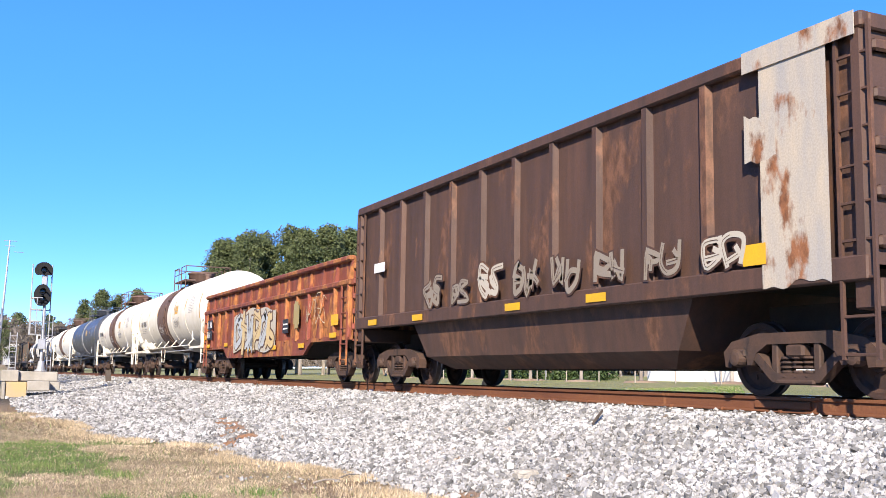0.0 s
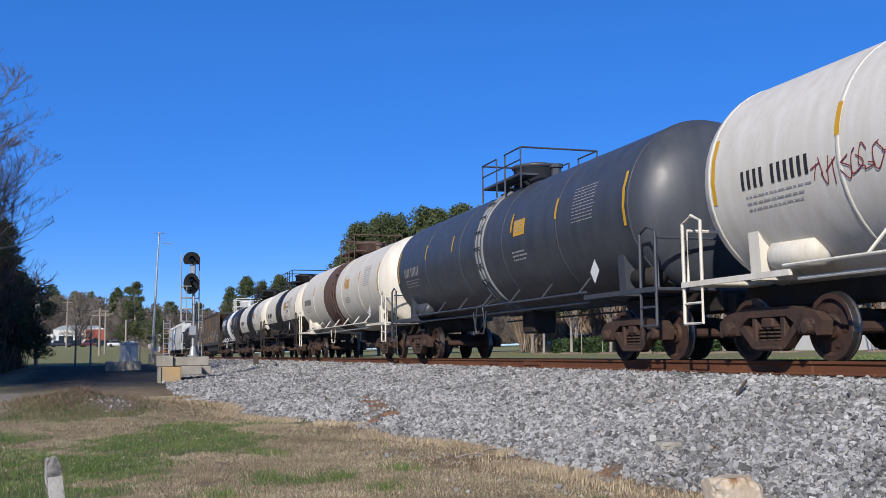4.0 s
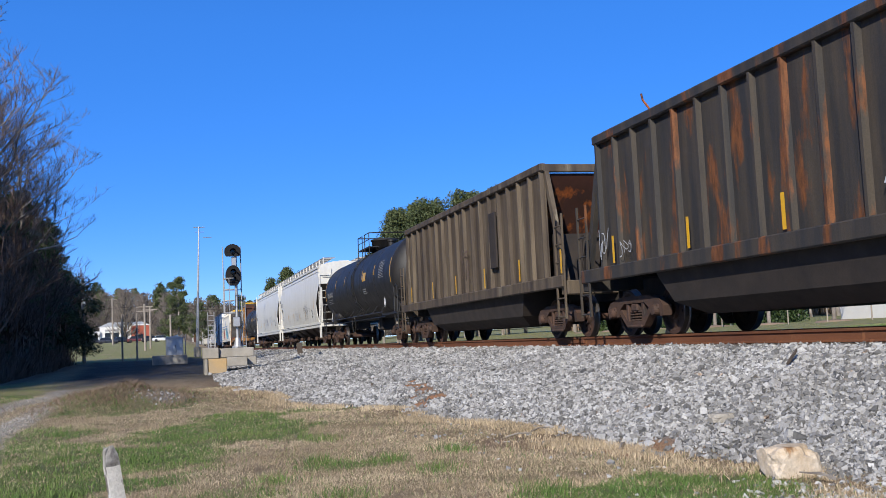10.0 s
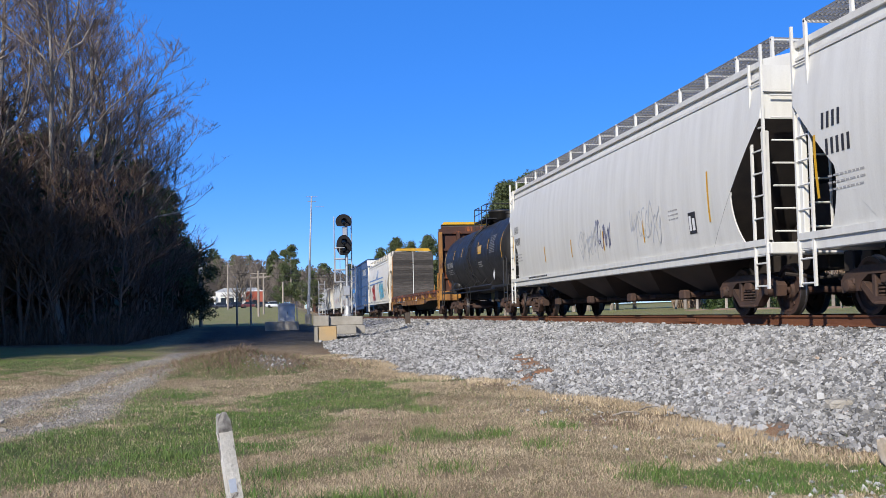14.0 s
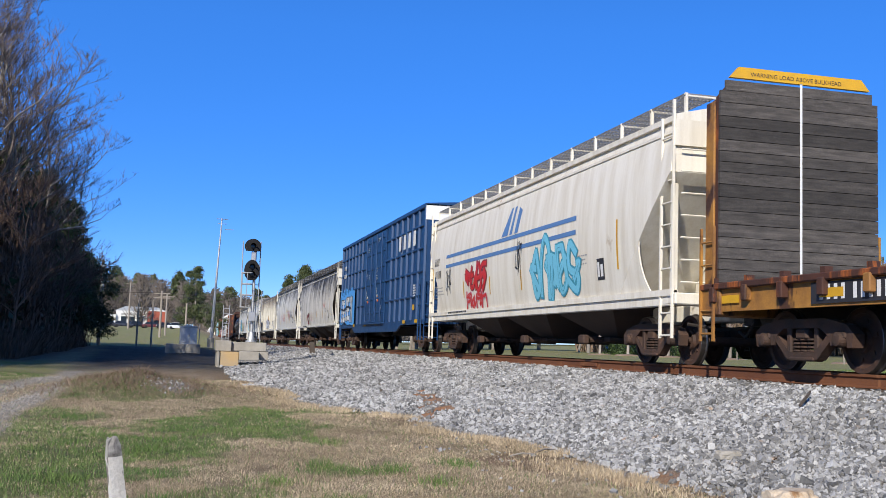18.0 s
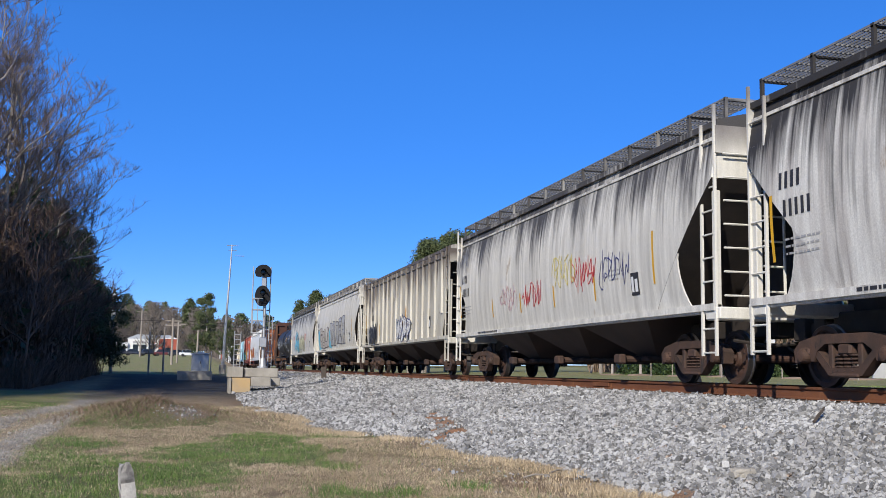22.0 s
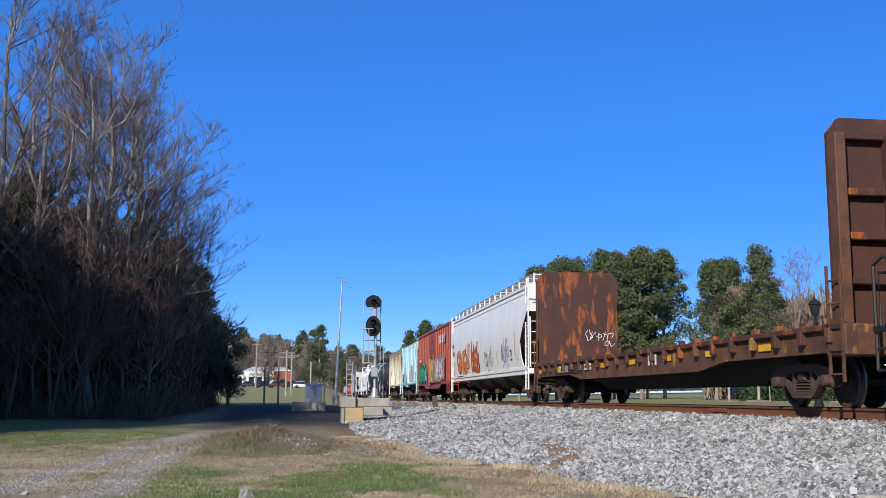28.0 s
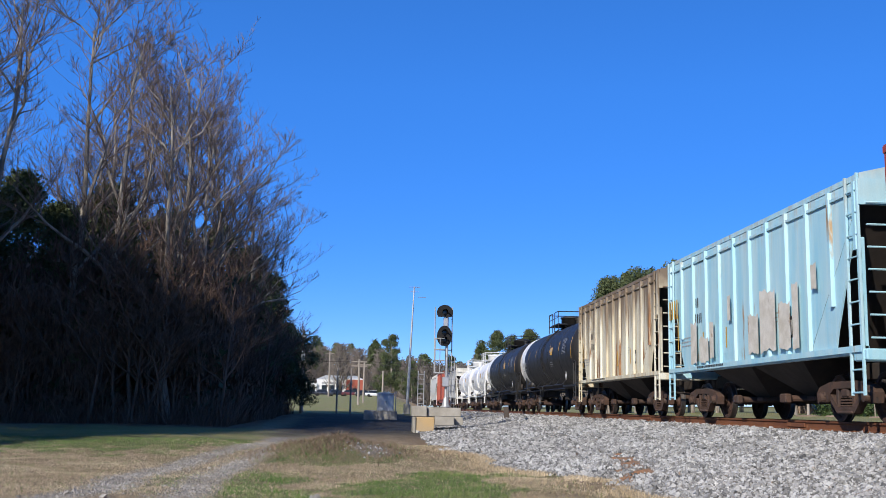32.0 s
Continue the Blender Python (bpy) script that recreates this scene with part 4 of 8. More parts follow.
def woods():
    rnd = random.Random(5)
    nr = np.random.default_rng(11)
    bare = []
    for k in range(5):
        a, b = bare_tree(40 + k, 15.5)
        bare.append((branch_mesh("trunk", a, M["bark"]), branch_mesh("crown", b, M["twig"], 1.0)))
    slim = []
    for k in range(2):
        a, b = bare_tree(60 + k, 6.0, 3)
        # saplings skip the grey bark: the wood's shade is put into their brown
        slim.append((branch_mesh("trunk", a, M["stem"], 1.0, "stem"), branch_mesh("crown", b, M["stem"], 1.2, "stem")))
    pines = []
    for k in range(3):
        h = 14.0
        cl = pine_clumps(nr, h, (0.2, 0.25, 0.26)[k], (0.27, 0.3, 0.12)[k])
        v, f = leaf_cloud(nr, cl, 230, 0.095)
        g = G().tube([(0, 0, -0.3), (0.1, 0.05, h * 0.4), (0, 0.1, h * 0.75), (0.05, 0, h * 0.98)], [0.2, 0.16, 0.1, 0.03], 8)
        for c in cl[::2]:
            g.tube([(0.05, 0.05, c[2] - 0.5), (c[0], c[1], c[2])], [0.05, 0.02], 4)
        pines.append((mesh_of("trunk", g, M["bark"]), fast_mesh("crown", v, f, M["needle"])))
    v, f = leaf_cloud(nr, [(nr.normal(0, 1.1), nr.normal(0, 1.1), nr.uniform(0.9, 5.2), nr.uniform(0.5, 0.9)) for _ in range(40)], 420, 0.055)
    broad = (mesh_of("trunk", G().tube([(0, 0, -0.2), (0.1, 0, 1.5), (0, 0.1, 4.5)], [0.12, 0.1, 0.03], 7).tube([(0.3, 0.2, -0.2), (0.4, 0.3, 1.5), (0.2, 0.2, 4)], [0.09, 0.07, 0.02], 6), M["bark"]), fast_mesh("crown", v, f, M["leafdark"]))
    # bare wood beside the track road: a front towards the lawn, a side along the road, and the depth behind them
    spots = [(-7.2, 44.0, 0.8), (-8.2, 42.4, 0.9), (-9.4, 44.2, 0.98), (-7.9, 46.5, 0.88)]
    spots += [(-10.9 - 2.3 * k + rnd.uniform(-0.5, 0.5), 42.5 + rnd.uniform(-1.2, 1.6), rnd.uniform(0.98, 1.12)) for k in range(7)]
    spots += [(-7.6 - 1.0 * (k % 2) + rnd.uniform(-0.5, 0.5), 48 + 5 * k, rnd.uniform(0.82, 0.92)) for k in range(4)]
    for k in range(9):
        y = rnd.uniform(47, 62)
        spots.append((-rnd.uniform(0.2, 0.42) * y, y, rnd.uniform(0.9, 1.05)))
    for k in range(14):                  # the wood goes on beside the road and shades its own front
        y = 20 + 19 * k / 13
        spots.append((-0.36 * y - rnd.uniform(5.0, 11), y, rnd.uniform(0.95, 1.1)))
    for k, (x, y, size) in enumerate(spots):
        t, c = bare[k % 5]
        tr = tree_thing("bare_tree", "tall leafless grey-barked tree in a dense wood", t, c, (x, y), "bare wood", rnd.uniform(0, 6.28), size)
        if k in (2, 3):
            v, f = leaf_cloud(nr, [(0.6, -0.5, 9.8 - k * 0.6, 0.42)], 420, 0.045)
            part("mistletoe", fast_mesh("mistletoe", v, f, M["mistletoe"]), None, tr, "olive green mistletoe ball in the bare crown")
    for x, y, s in ((-7.0, 72, 1.05), (-6.3, 75, 0.85), (-8.0, 68, 1.15), (-12.5, 49, 0.75), (-9.4, 56, 0.85), (-15, 46, 0.8), (-17, 48, 1.0), (-10.5, 60, 1.1), (-13.5, 52, 0.9), (-8.6, 76, 1.2), (-16, 52, 1.1), (-19, 47, 0.9), (-12, 56, 1.2), (-7.6, 58, 0.8)):
        tree_thing("evergreen_tree", "dark broadleaf evergreen under the bare wood", *broad, (x, y), "evergreens", rnd.uniform(0, 6.28), s)
    # pines nearer than y 39 are out of view, added to shade the front
    for x, y, s in ((-10.6, 43.6, 0.5), (-8.4, 54, 0.7), (-10.5, 52, 0.72), (-13, 50, 0.78), (-7.6, 60, 0.68), (-17, 49, 0.8), (-15, 55, 0.8), (-6.9, 66, 0.62), (-20, 46, 0.75), (-21, 38, 0.9), (-20, 33, 0.95), (-18.5, 25, 1.0), (-17, 21, 0.9), (-16.5, 28, 1.0), (-17.5, 31, 1.0), (-18, 34.5, 1.0), (-21, 29, 1.05), (-15.5, 25.5, 0.9), (-19.5, 37, 1.0), (-23, 35, 1.05), (-11.8, 47, 0.62), (-14.2, 46, 0.66), (-9.2, 47.5, 0.6), (-17.5, 45.5, 0.7)):
        tree_thing("pine_tree", "green pine among those that fill and shade the bare wood", *pines[1], (x, y), "pines", rnd.uniform(0, 6.28), s)
    for k in range(46):                  # thin saplings along the edge
        x, y = (-5.9 - 17 * rnd.random() ** 1.4, 41.2 + abs(rnd.gauss(0, 1.0))) if k % 3 else (-6.0 - abs(rnd.gauss(0, 0.6)), rnd.uniform(42, 74))
        tree_thing("sapling", "thin leafless sapling at the edge of the wood", *slim[k % 2], (x, y), "saplings", rnd.uniform(0, 6.28), rnd.uniform(0.5, 1.35))
    # undergrowth: fine stems and evergreen shrubs that close the wood
    n = 10000
    y = 41 + 33 * nr.random(n) ** 1.6
    x = -5.7 - 19 * nr.random(n) ** 1.5
    blades("undergrowth", x, y, nr.uniform(0.3, 1.5, n) ** 1.5, 1.2, np.full(n, 0.03), M["stem"], "dense brown undergrowth of leafless stems")
    # the thicket fills the interior; its dark brown carries the shade in there
    for name, label, key, i0, n in (("evergreen_shrubs", "dark evergreen shrubs and vines inside the wood", "leafdark", 0, 420), ("thicket", "dark leafless thicket inside the wood", "stem", 500, 1700)):
        j = slice(i0, i0 + n)
        v, f = leaf_cloud(nr, np.stack([x[j] - 1.0, y[j] + 1.8, ground_z(x[j], y[j]) + nr.uniform(0.1, 7.5, n) * nr.uniform(0.3, 1, n), nr.uniform(0.5, 1.1, n)], -1), 110, 0.1 if key == "leafdark" else np.array([0.05, 0.05, 0.22]))
        tagged(new(name, fast_mesh(name, v, f, M[key])), label, "shrubs", kind="stuff")
    # pines and bare trees beyond the track
    for i, (x, y, s) in enumerate(((21.0, 100, 0.7), (22.9, 101, 0.93), (23.9, 104, 0.96), (26, 105, 1.0), (28.1, 104, 1.02), (30.4, 98, 1.0), (22.0, 98, 0.78), (32.8, 98, 1.03), (24.9, 98, 0.97), (27, 102, 0.97), (29.2, 99, 1.03), (31.6, 103, 1.05), (34, 100, 1.06), (36.6, 102, 1.06), (25.5, 251, 1.15), (29, 248, 1.3), (33, 252, 1.25), (37, 249, 1.33), (41, 255, 1.2), (31, 75, 0.74), (33.8, 73, 0.8), (41, 69, 0.7), (44.5, 71, 0.8), (39, 91, 0.9), (49, 67, 0.75), (53, 78, 1.0), (58, 70, 1.0))):
        tree_thing("pine_tree", "tall rounded pine beyond the track", *pines[i % 2], (x, y), "pines", rnd.uniform(0, 6.28), s)
    for x, y, s in ((36, 71, 0.6), (38.5, 77, 0.62), (42.5, 77, 0.6), (33, 82, 0.55), (46, 66, 0.6), (51, 70, 0.62), (55, 64, 0.6)):
        tree_thing("bare_tree", "pale leafless tree among pines beyond the track", *bare[int(x) % 5], (x, y), "bare trees beyond", rnd.uniform(0, 6.28), s)
    tree_thing("conifer", "broad dark green conifer on the far lawn", *pines[2], (2.1, 150), "pines", 0.3, 0.68)
    tree_thing("conifer", "dark green conifer beside the broad one", *pines[2], (5.6, 162), "pines", 1.3, 0.46)
    n = 14000
    y = nr.uniform(87, 100, n)
    x = nr.uniform(0.4, 0.95, n) * y
    blades("brush_thicket", x, y, nr.uniform(1.8, 7.2, n), 0.5, np.full(n, 0.06), M["brush"], "reddish brown leafless thicket beyond the lawn")
    n = 1100
    y = nr.uniform(84, 100, n)
    x = nr.uniform(0.42, 0.95, n) * y
    v, f = leaf_cloud(nr, np.stack([x, y, ground_z(x, y) + 9.0 * nr.random(n) ** 1.2, nr.uniform(0.9, 1.7, n)], -1), 85, np.array([0.1, 0.1, 0.45]))
    tagged(new("brush_crowns", fast_mesh("brush_crowns", v, f, M["brush"])), "brown leafless brush crowns beyond the lawn", "shrubs", kind="stuff")
    # far wooded ridge: pines and leafless crowns down to the ground
    for name, label, mat, count, seed in (("far_pines", "dark green pines on the far ridge", "needle", 130, 1), ("far_bare_trees", "brown leafless trees on the far ridge", "farbrush", 520, 2)):
        V, F, o = [], [], 0
        fr = np.random.default_rng(seed)
        for k in range(count):
            xx = fr.uniform(-190, 190)
            yy = (fr.uniform(350, 450) if mat == "needle" else fr.uniform(300, 430)) - 0.15 * abs(xx)
            h = (fr.uniform(13, 19) if mat == "needle" else fr.uniform(15, 20)) + (3 if yy > 390 else 0)
            if mat == "needle":
                cl = pine_clumps(fr, h, fr.uniform(0.17, 0.27), fr.uniform(0.45, 0.62), 60)
                cl[:, 3] *= 0.85
                v, f = leaf_cloud(fr, cl, 34, 0.26)
            else:
                n = 760                  # slivers that fan upwards and outwards from the stem
                z0, a = h * fr.uniform(0.05, 0.8, n), fr.uniform(0, 6.28, n)
                out = np.stack([np.cos(a), np.sin(a), fr.uniform(0.6, 1.8, n)], -1)
                r0 = fr.random(n) * 0.22 * h * (1 - z0 / h * 0.6)
                p = np.stack([np.cos(a) * r0, np.sin(a) * r0, z0], -1)
                w = np.stack([fr.normal(0, 0.1, n), np.zeros(n), fr.normal(0, 0.06, n)], -1) + np.array([0.09, 0, 0])
                tip = p + out * fr.uniform(0.6, 2.4, n)[:, None] * (1.1 - z0 / h)[:, None]
                v, f = np.stack([p - w, p + w, tip], 1).reshape(-1, 3), np.arange(n * 3).reshape(-1, 3)
            V.append(v + np.array([xx, yy, float(ground_z(xx, yy))])), F.append(f + o)
            o += len(v)
        tagged(new(name, fast_mesh(name, np.concatenate(V), np.concatenate(F), M[mat])), label, "woods", kind="stuff")


woods()


# ---- signal and its footing ----
def signal():
    X, Y = 2.48, 38.0
    ob = empty("railway_signal", "two-headed colour-light signal with ladder and silver mast", "railway signal", at=(X, Y, 0.13))
    part("mast", G().tube([(0.1, 0.1, 0), (0.1, 0.1, 3.45)], 0.055, 10).lathe([(0, 0.2), (0.05, 0.2), (0.06, 0.14), (0.35, 0.09)], "z", 12, (0.1, 0.1, 0)), M["galv"], ob)
    for z, w, h in ((3.48, 0.3, 0.28), (2.6, 0.28, 0.39)):
        pts = []
        for k in range(28):
            a = 6.28318 * k / 28
            x, q = w * math.cos(a), h * math.sin(a)
            pts.append((x, max(q, -h * (0.62 if z > 3 else 0.92))))
        head = part("signal_head", G().prism([(p[0], z + p[1]) for p in pts], -0.06, -0.02, "y"), M["sigblack"], ob, "black round-topped signal head")
        part("housing", G().box(-0.16, 0.16, -0.02, 0.2, z - h * 0.5, z + h * 0.5, 0.03), M["sigblack"], head)
        for dz in ((0,) if z > 3 else (0.13, -0.14)):
            part("hood", G().loft([[(0.11 * math.cos(a), -0.06 - 0.22 * d, z + dz + 0.11 * math.sin(a)) for a in [q * 3.6 / 10 - 0.23 for q in range(11)]] for d in (0, 1)], closed=False), M["sigblack"], head)
            part("lens", G().lathe([(-0.075, 0.02), (-0.07, 0.085), (-0.062, 0.09)], "y", 16, (0, 0, z + dz)), M["darkglass"], head)
    part("head_bracket", G().box(-0.04, 0.12, 0.0, 0.12, 2.95, 3.3, 0.01), M["galv"], ob)
    g = G()
    for x in (-0.34, 0.3):
        g.tube([(x, 0.28, 1.25 if x < 0 else 0.05), (x, 0.28, 3.7)], 0.022, 6)
    part("ladder_rail", g, M["galv"], ob)
    for k in range(12):
        part("rung", G().tube([(0.3, 0.28, 0.2 + k * 0.28), (0.3, 0.62, 0.2 + k * 0.28)], 0.014, 5), M["galv"], ob)
    g = G()
    for z in (1.25, 1.7, 2.1, 2.5):
        g.tube([(-0.34, 0.28, z), (-0.34, -0.25, z), (0.0, -0.3, z)], 0.016, 5).tube([(-0.34, 0.28, z), (0.3, 0.28, z)], 0.016, 5)
    for x, y in ((-0.34, -0.25), (-0.17, -0.28), (-0.34, 0.02)):
        g.tube([(x, y, 1.25), (x, y, 2.5)], 0.014, 5)
    part("ladder_cage", g, M["galv"], ob)
    g = G()
    for q in (-0.1, 0.1):
        g.tube([(0.32 + q, 0.3, 0.0), (0.32 + q, 0.3, 1.9)], 0.014, 5)
    for k in range(8):
        g.tube([(0.22, 0.3, 0.15 + k * 0.22), (0.42, 0.3, 0.15 + k * 0.22)], 0.011, 5)
    part("access_ladder", g, M["galv"], ob)
    part("case", G().box(-0.05, 0.2, -0.1, 0.1, 0.75, 1.1, 0.02), M["galv"], ob)
    foot = empty("signal_footing", "weathered stacked concrete blocks with an ochre base", "concrete blocks", at=(X, Y, 0))
    for x0, x1, y0, y1, z0, z1, k in ((-1.16, -0.62, -0.7, 0.5, -0.22, 0.16, "concrete"), (-0.6, 0.62, -0.55, 0.6, -0.2, 0.12, "concrete"), (-0.35, 0.35, -0.95, -0.56, -0.52, -0.2, "concrete"), (-1.0, -0.36, -0.9, 0.4, -0.75, -0.23, "ochre"),
                                      (0.36, 0.7, -0.6, 0.6, -0.5, -0.21, "concrete"), (-1.12, -1.02, -0.95, 0.4, -0.85, -0.23, "concrete")):
        part("block", G().box(x0, x1, y0, y1, z0, z1, 0.02), M[k], foot)
    lad = empty("access_steps", "small silver caged ladder on the concrete footing", "ladder", at=(1.66, 38.2, 0.14))
    for x in (-0.11, 0.11):
        part("rail", G().tube([(x, 0, 0), (x, 0, 1.3)], 0.016, 5), M["galv"], lad)
    for k in range(7):
        part("rung", G().tube([(-0.11, 0, 0.1 + k * 0.18), (0.11, 0, 0.1 + k * 0.18)], 0.012, 5), M["galv"], lad)


signal()


# ---- small things by the track ----
def small_things():
    z = float(ground_z(-0.26, 6.3))
    st = empty("marker_stake", "leaning weathered white wooden marker stake", "stake", at=Matrix.Translation((-0.23, 6.31, z)) @ pose(0, 0, 0, 2, -9.5, 20))
    rnd = random.Random(4)
    rings = []
    for k, (h, w) in enumerate(((-0.25, 0.041), (0.0, 0.041), (0.25, 0.04), (0.47, 0.039), (0.62, 0.038), (0.69, 0.035), (0.725, 0.025))):
        j = 0.002 if k < 5 else 0.006
        rings.append([(a * w + rnd.uniform(-j, j), b * w * 0.8 + rnd.uniform(-j, j), h + rnd.uniform(-j, j) * 2) for a, b in ((-1, -1), (0, -1.08), (1, -1), (1.05, 0), (1, 1), (0, 1.05), (-1, 1), (-1.04, 0))])
    part("shaft", G().loft(rings[:5]), M["stakewhite"], st)
    part("worn_top", G().loft(rings[4:]), M["lichen"], st, "grey chipped top")
    part("blue_paint", G().box(-0.03, 0.012, -0.0345, -0.031, 0.26, 0.34), paint("pale blue paint", (0.5, 0.56, 0.66)), st)

    def boulder(name, label, at, sx, sy, sz, seed, mat):
        bm = bmesh.new()
        bmesh.ops.create_icosphere(bm, subdivisions=4, radius=1)
        noise.seed_set(seed)
        for v in bm.verts:
            d = 1 + 0.28 * noise.noise(v.co * 1.3 + Vector((seed, 0, 0))) + 0.16 * noise.noise(v.co * 2.7) + 0.06 * noise.noise(v.co * 7)
            v.co = Vector((max(-0.82, min(0.86, v.co.x * d)) * sx, max(-0.8, min(0.8, v.co.y * d)) * sy, max(-0.7, min(0.8, v.co.z * d)) * sz))
        me = bpy.data.meshes.new(name)
        bm.to_mesh(me)
        bm.free()
        me.materials.append(mat)
        ob = new(name, me)
        ob.location = (at[0], at[1], float(ground_z(*at)) + sz * 0.5)
        return tagged(ob, label, "rock")
    boulder("boulder", "pale ochre boulder at the ballast foot", (4.9, 7.5), 0.26, 0.2, 0.19, 3, M["boulder"])
    boulder("flat_stone", "flat pale stone on the ballast slope", (5.6, 9.75), 0.17, 0.12, 0.07, 5, M["concrete"])
    s = part("dark_stick", G().tube([(0, 0, 0), (0.12, 0.1, 0.06), (0.28, 0.24, 0.13), (0.36, 0.33, 0.16)], [0.02, 0.022, 0.018, 0.012], 6), M["tie"], at=(7.2, 10.9, float(ground_z(7.2, 10.9)) + 0.06))
    tagged(s, "dark broken stick lying on the ballast", "stick")
    for k, (x, y, a) in enumerate(((5.2, 6.5, 0.4), (4.9, 6.9, 1.8), (4.5, 9.9, 1.0), (6.6, 17.5, 0.7), (3.9, 11.8, 0.2), (4.4, 12.3, 0.5))):
        c, q = math.cos(a), math.sin(a)
        s = part("twig", G().tube([(0, 0, 0), (0.15 * c, 0.15 * q, 0.03), (0.36 * c, 0.36 * q, 0.02)], [0.012, 0.012, 0.006], 5), M["bark"], at=(x, y, float(ground_z(x, y)) + 0.045))
        tagged(s, "dry fallen twig on the ground", "twig", "twigs")
    x, y = 6.6, 52.0
    p = part("track_post", G().box(-0.13, 0.13, -0.03, 0.03, -0.2, 0.62, 0.01), M["tie"], at=Matrix.Translation((x, y, float(ground_z(x, y)))) @ pose(0, 0, 0, 0, -4, 0))
    tagged(p, "short dark flat marker post in the ballast", "post")


small_things()


# ---- lot, poles, far building ----
DRIVEN = []


def far_things():
    zc = float(ground_z(0.5, 60))
    pad = part("equipment_pad", G().box(-0.65, 1.25, 59.2, 61.4, zc - 0.3, -0.12, 0.03), M["concrete"])
    tagged(pad, "weathered concrete pad under the cabinet", "pad")
    cab = empty("equipment_cabinet", "silver metal signal cabinet on a concrete pad", "cabinet", at=(0.55, 60, -0.12))
    part("body", G().box(-0.46, 0.5, -0.5, 0.5, 0, 0.95, 0.02), M["galv"], cab)
    part("roof", G().prism([(-0.5, 0.95), (0.54, 0.95), (0.54, 0.99), (0.02, 1.08), (-0.5, 0.99)], -0.54, 0.54, "y"), M["galv"], cab)
    d = part("door", G().box(-0.38, 0.12, -0.53, -0.5, 0.08, 0.9, 0.01), M["galv"], cab)
    part("handle", G().box(0.04, 0.07, -0.56, -0.53, 0.4, 0.55), M["under"], d)
    part("conduit", G().tube([(0.62, -0.1, -0.1), (0.62, -0.1, 1.15)], 0.03, 6), M["galv"], cab)
    a = empty("antenna_mast", "tall thin silver antenna mast with crossbars", "antenna mast", at=(2.33, 77, 0.2))
    part("pole", G().tube([(0, 0, -0.6), (0.12, 0, 3), (0.34, 0, 8.9)], [0.12, 0.09, 0.045], 8), M["galv"], a)
    part("base_flange", G().lathe([(-0.6, 0.25), (0.1, 0.25), (0.12, 0.14)], "z", 12), M["concrete"], a)
    for z, x0, x1 in ((8.85, -0.35, 0.5), (8.5, -0.25, 0.4), (8.1, 0.3, 0.95)):
        part("crossbar", G().tube([(0.3 + x0, 0, z), (0.3 + x1, 0, z)], 0.022, 5), M["galv"], a)
    for k in range(4):
        part("element", G().tube([(0.0 + 0.2 * k, -0.3, 8.86), (0.0 + 0.2 * k, 0.3, 8.86)], 0.012, 4), M["galv"], a)
    tops = []
    for x, y, h, arms, r in ((-5.3, 75, 5.9, 0, 0.13), (-2.78, 75, 3.3, 0, 0.07), (-1.8, 75, 3.3, 0, 0.07), (-2.0, 120, 5.2, 2, 0.14), (0.78, 120, 3.9, 0, 0.12), (-9.5, 210, 9.0, 1, 0.16), (-1.6, 135, 5.2, 1, 0.13)):
        z = float(ground_z(x, y))
        p = empty("utility_pole", "weathered wooden utility pole beside the lot" if arms else "plain grey wooden post beside the lot", "utility pole", "poles", (x, y, z))
        part("pole", G().tube([(0, 0, -0.5), (0, 0, h)], [r, r * 0.75], 8), M["pole"], p)
        for k in range(arms):
            part("crossarm", G().box(-0.9, 0.9, -0.06, 0.06, h - 0.35 - 0.5 * k, h - 0.23 - 0.5 * k), M["pole"], p)
        if arms:
            tops.append((x, y, z + h - 0.2))
        if h == 5.9:
            part("white_guard", G().tube([(0, -0.02, h * 0.62), (0, -0.02, h * 0.95)], r * 1.05, 8), M["render_white"], p)
    for k, (p, q) in enumerate(((tops[0], (40, 150, 8)), (tops[0], (-45, 100, 6)), (tops[2], (40, 165, 8)))):
        pts = [Vector(p).lerp(Vector(q), i / 10) - Vector((0, 0, 1.1 * math.sin(math.pi * i / 10))) for i in range(11)]
        tagged(part("overhead_wire", G().tube(pts, 0.02, 4), M["under"]), "sagging overhead wire strung between poles", "wire", "wires")
    # building on the rise
    zb = float(ground_z(-10, 300))
    b = empty("shop_building", "low white and red-brick shop with grey metal roof", "building", at=(-11, 300, zb))
    part("wall", G().box(-6, 2.4, 0, 9, -1, 4.2, 0.03), M["render_white"], b)
    part("brick_wall", G().box(2.4, 7.3, -0.4, 9, -1, 4.3, 0.03), M["brick"], b, "red brick wing")
    part("canopy", G().box(-9.2, -5.9, -1.0, 6, 2.2, 3.1, 0.05), M["render_white"], b)
    for x in (-8.9, -6.2):
        part("canopy_post", G().box(x - 0.12, x + 0.12, -0.9, -0.6, -1, 2.2), M["render_white"], b)
    part("roof", G().prism([(-6.4, 4.2), (7.6, 4.3), (5.2, 5.4), (-3.6, 5.4)], 0.0, 9.3, "y"), M["metalroof"], b)
    for x in (-4.6, -2.4, -0.2):
        w = part("window", G().box(x, x + 1.5, -0.06, 0.04, 0.3, 2.6, 0.01), M["darkglass"], b)
        part("sign_band", G().box(x, x + 1.5, -0.1, -0.06, 2.9, 3.5, 0.01), M["brick"] if x > -1 else M["greymark"], w)
    part("window", G().box(3.4, 5.6, -0.46, -0.38, 0.2, 1.8, 0.01), M["darkglass"], b)
    part("parapet", G().box(2.3, 7.4, -0.5, 9.1, 4.3, 4.6, 0.03), M["render_white"], b)
    rnd = random.Random(8)
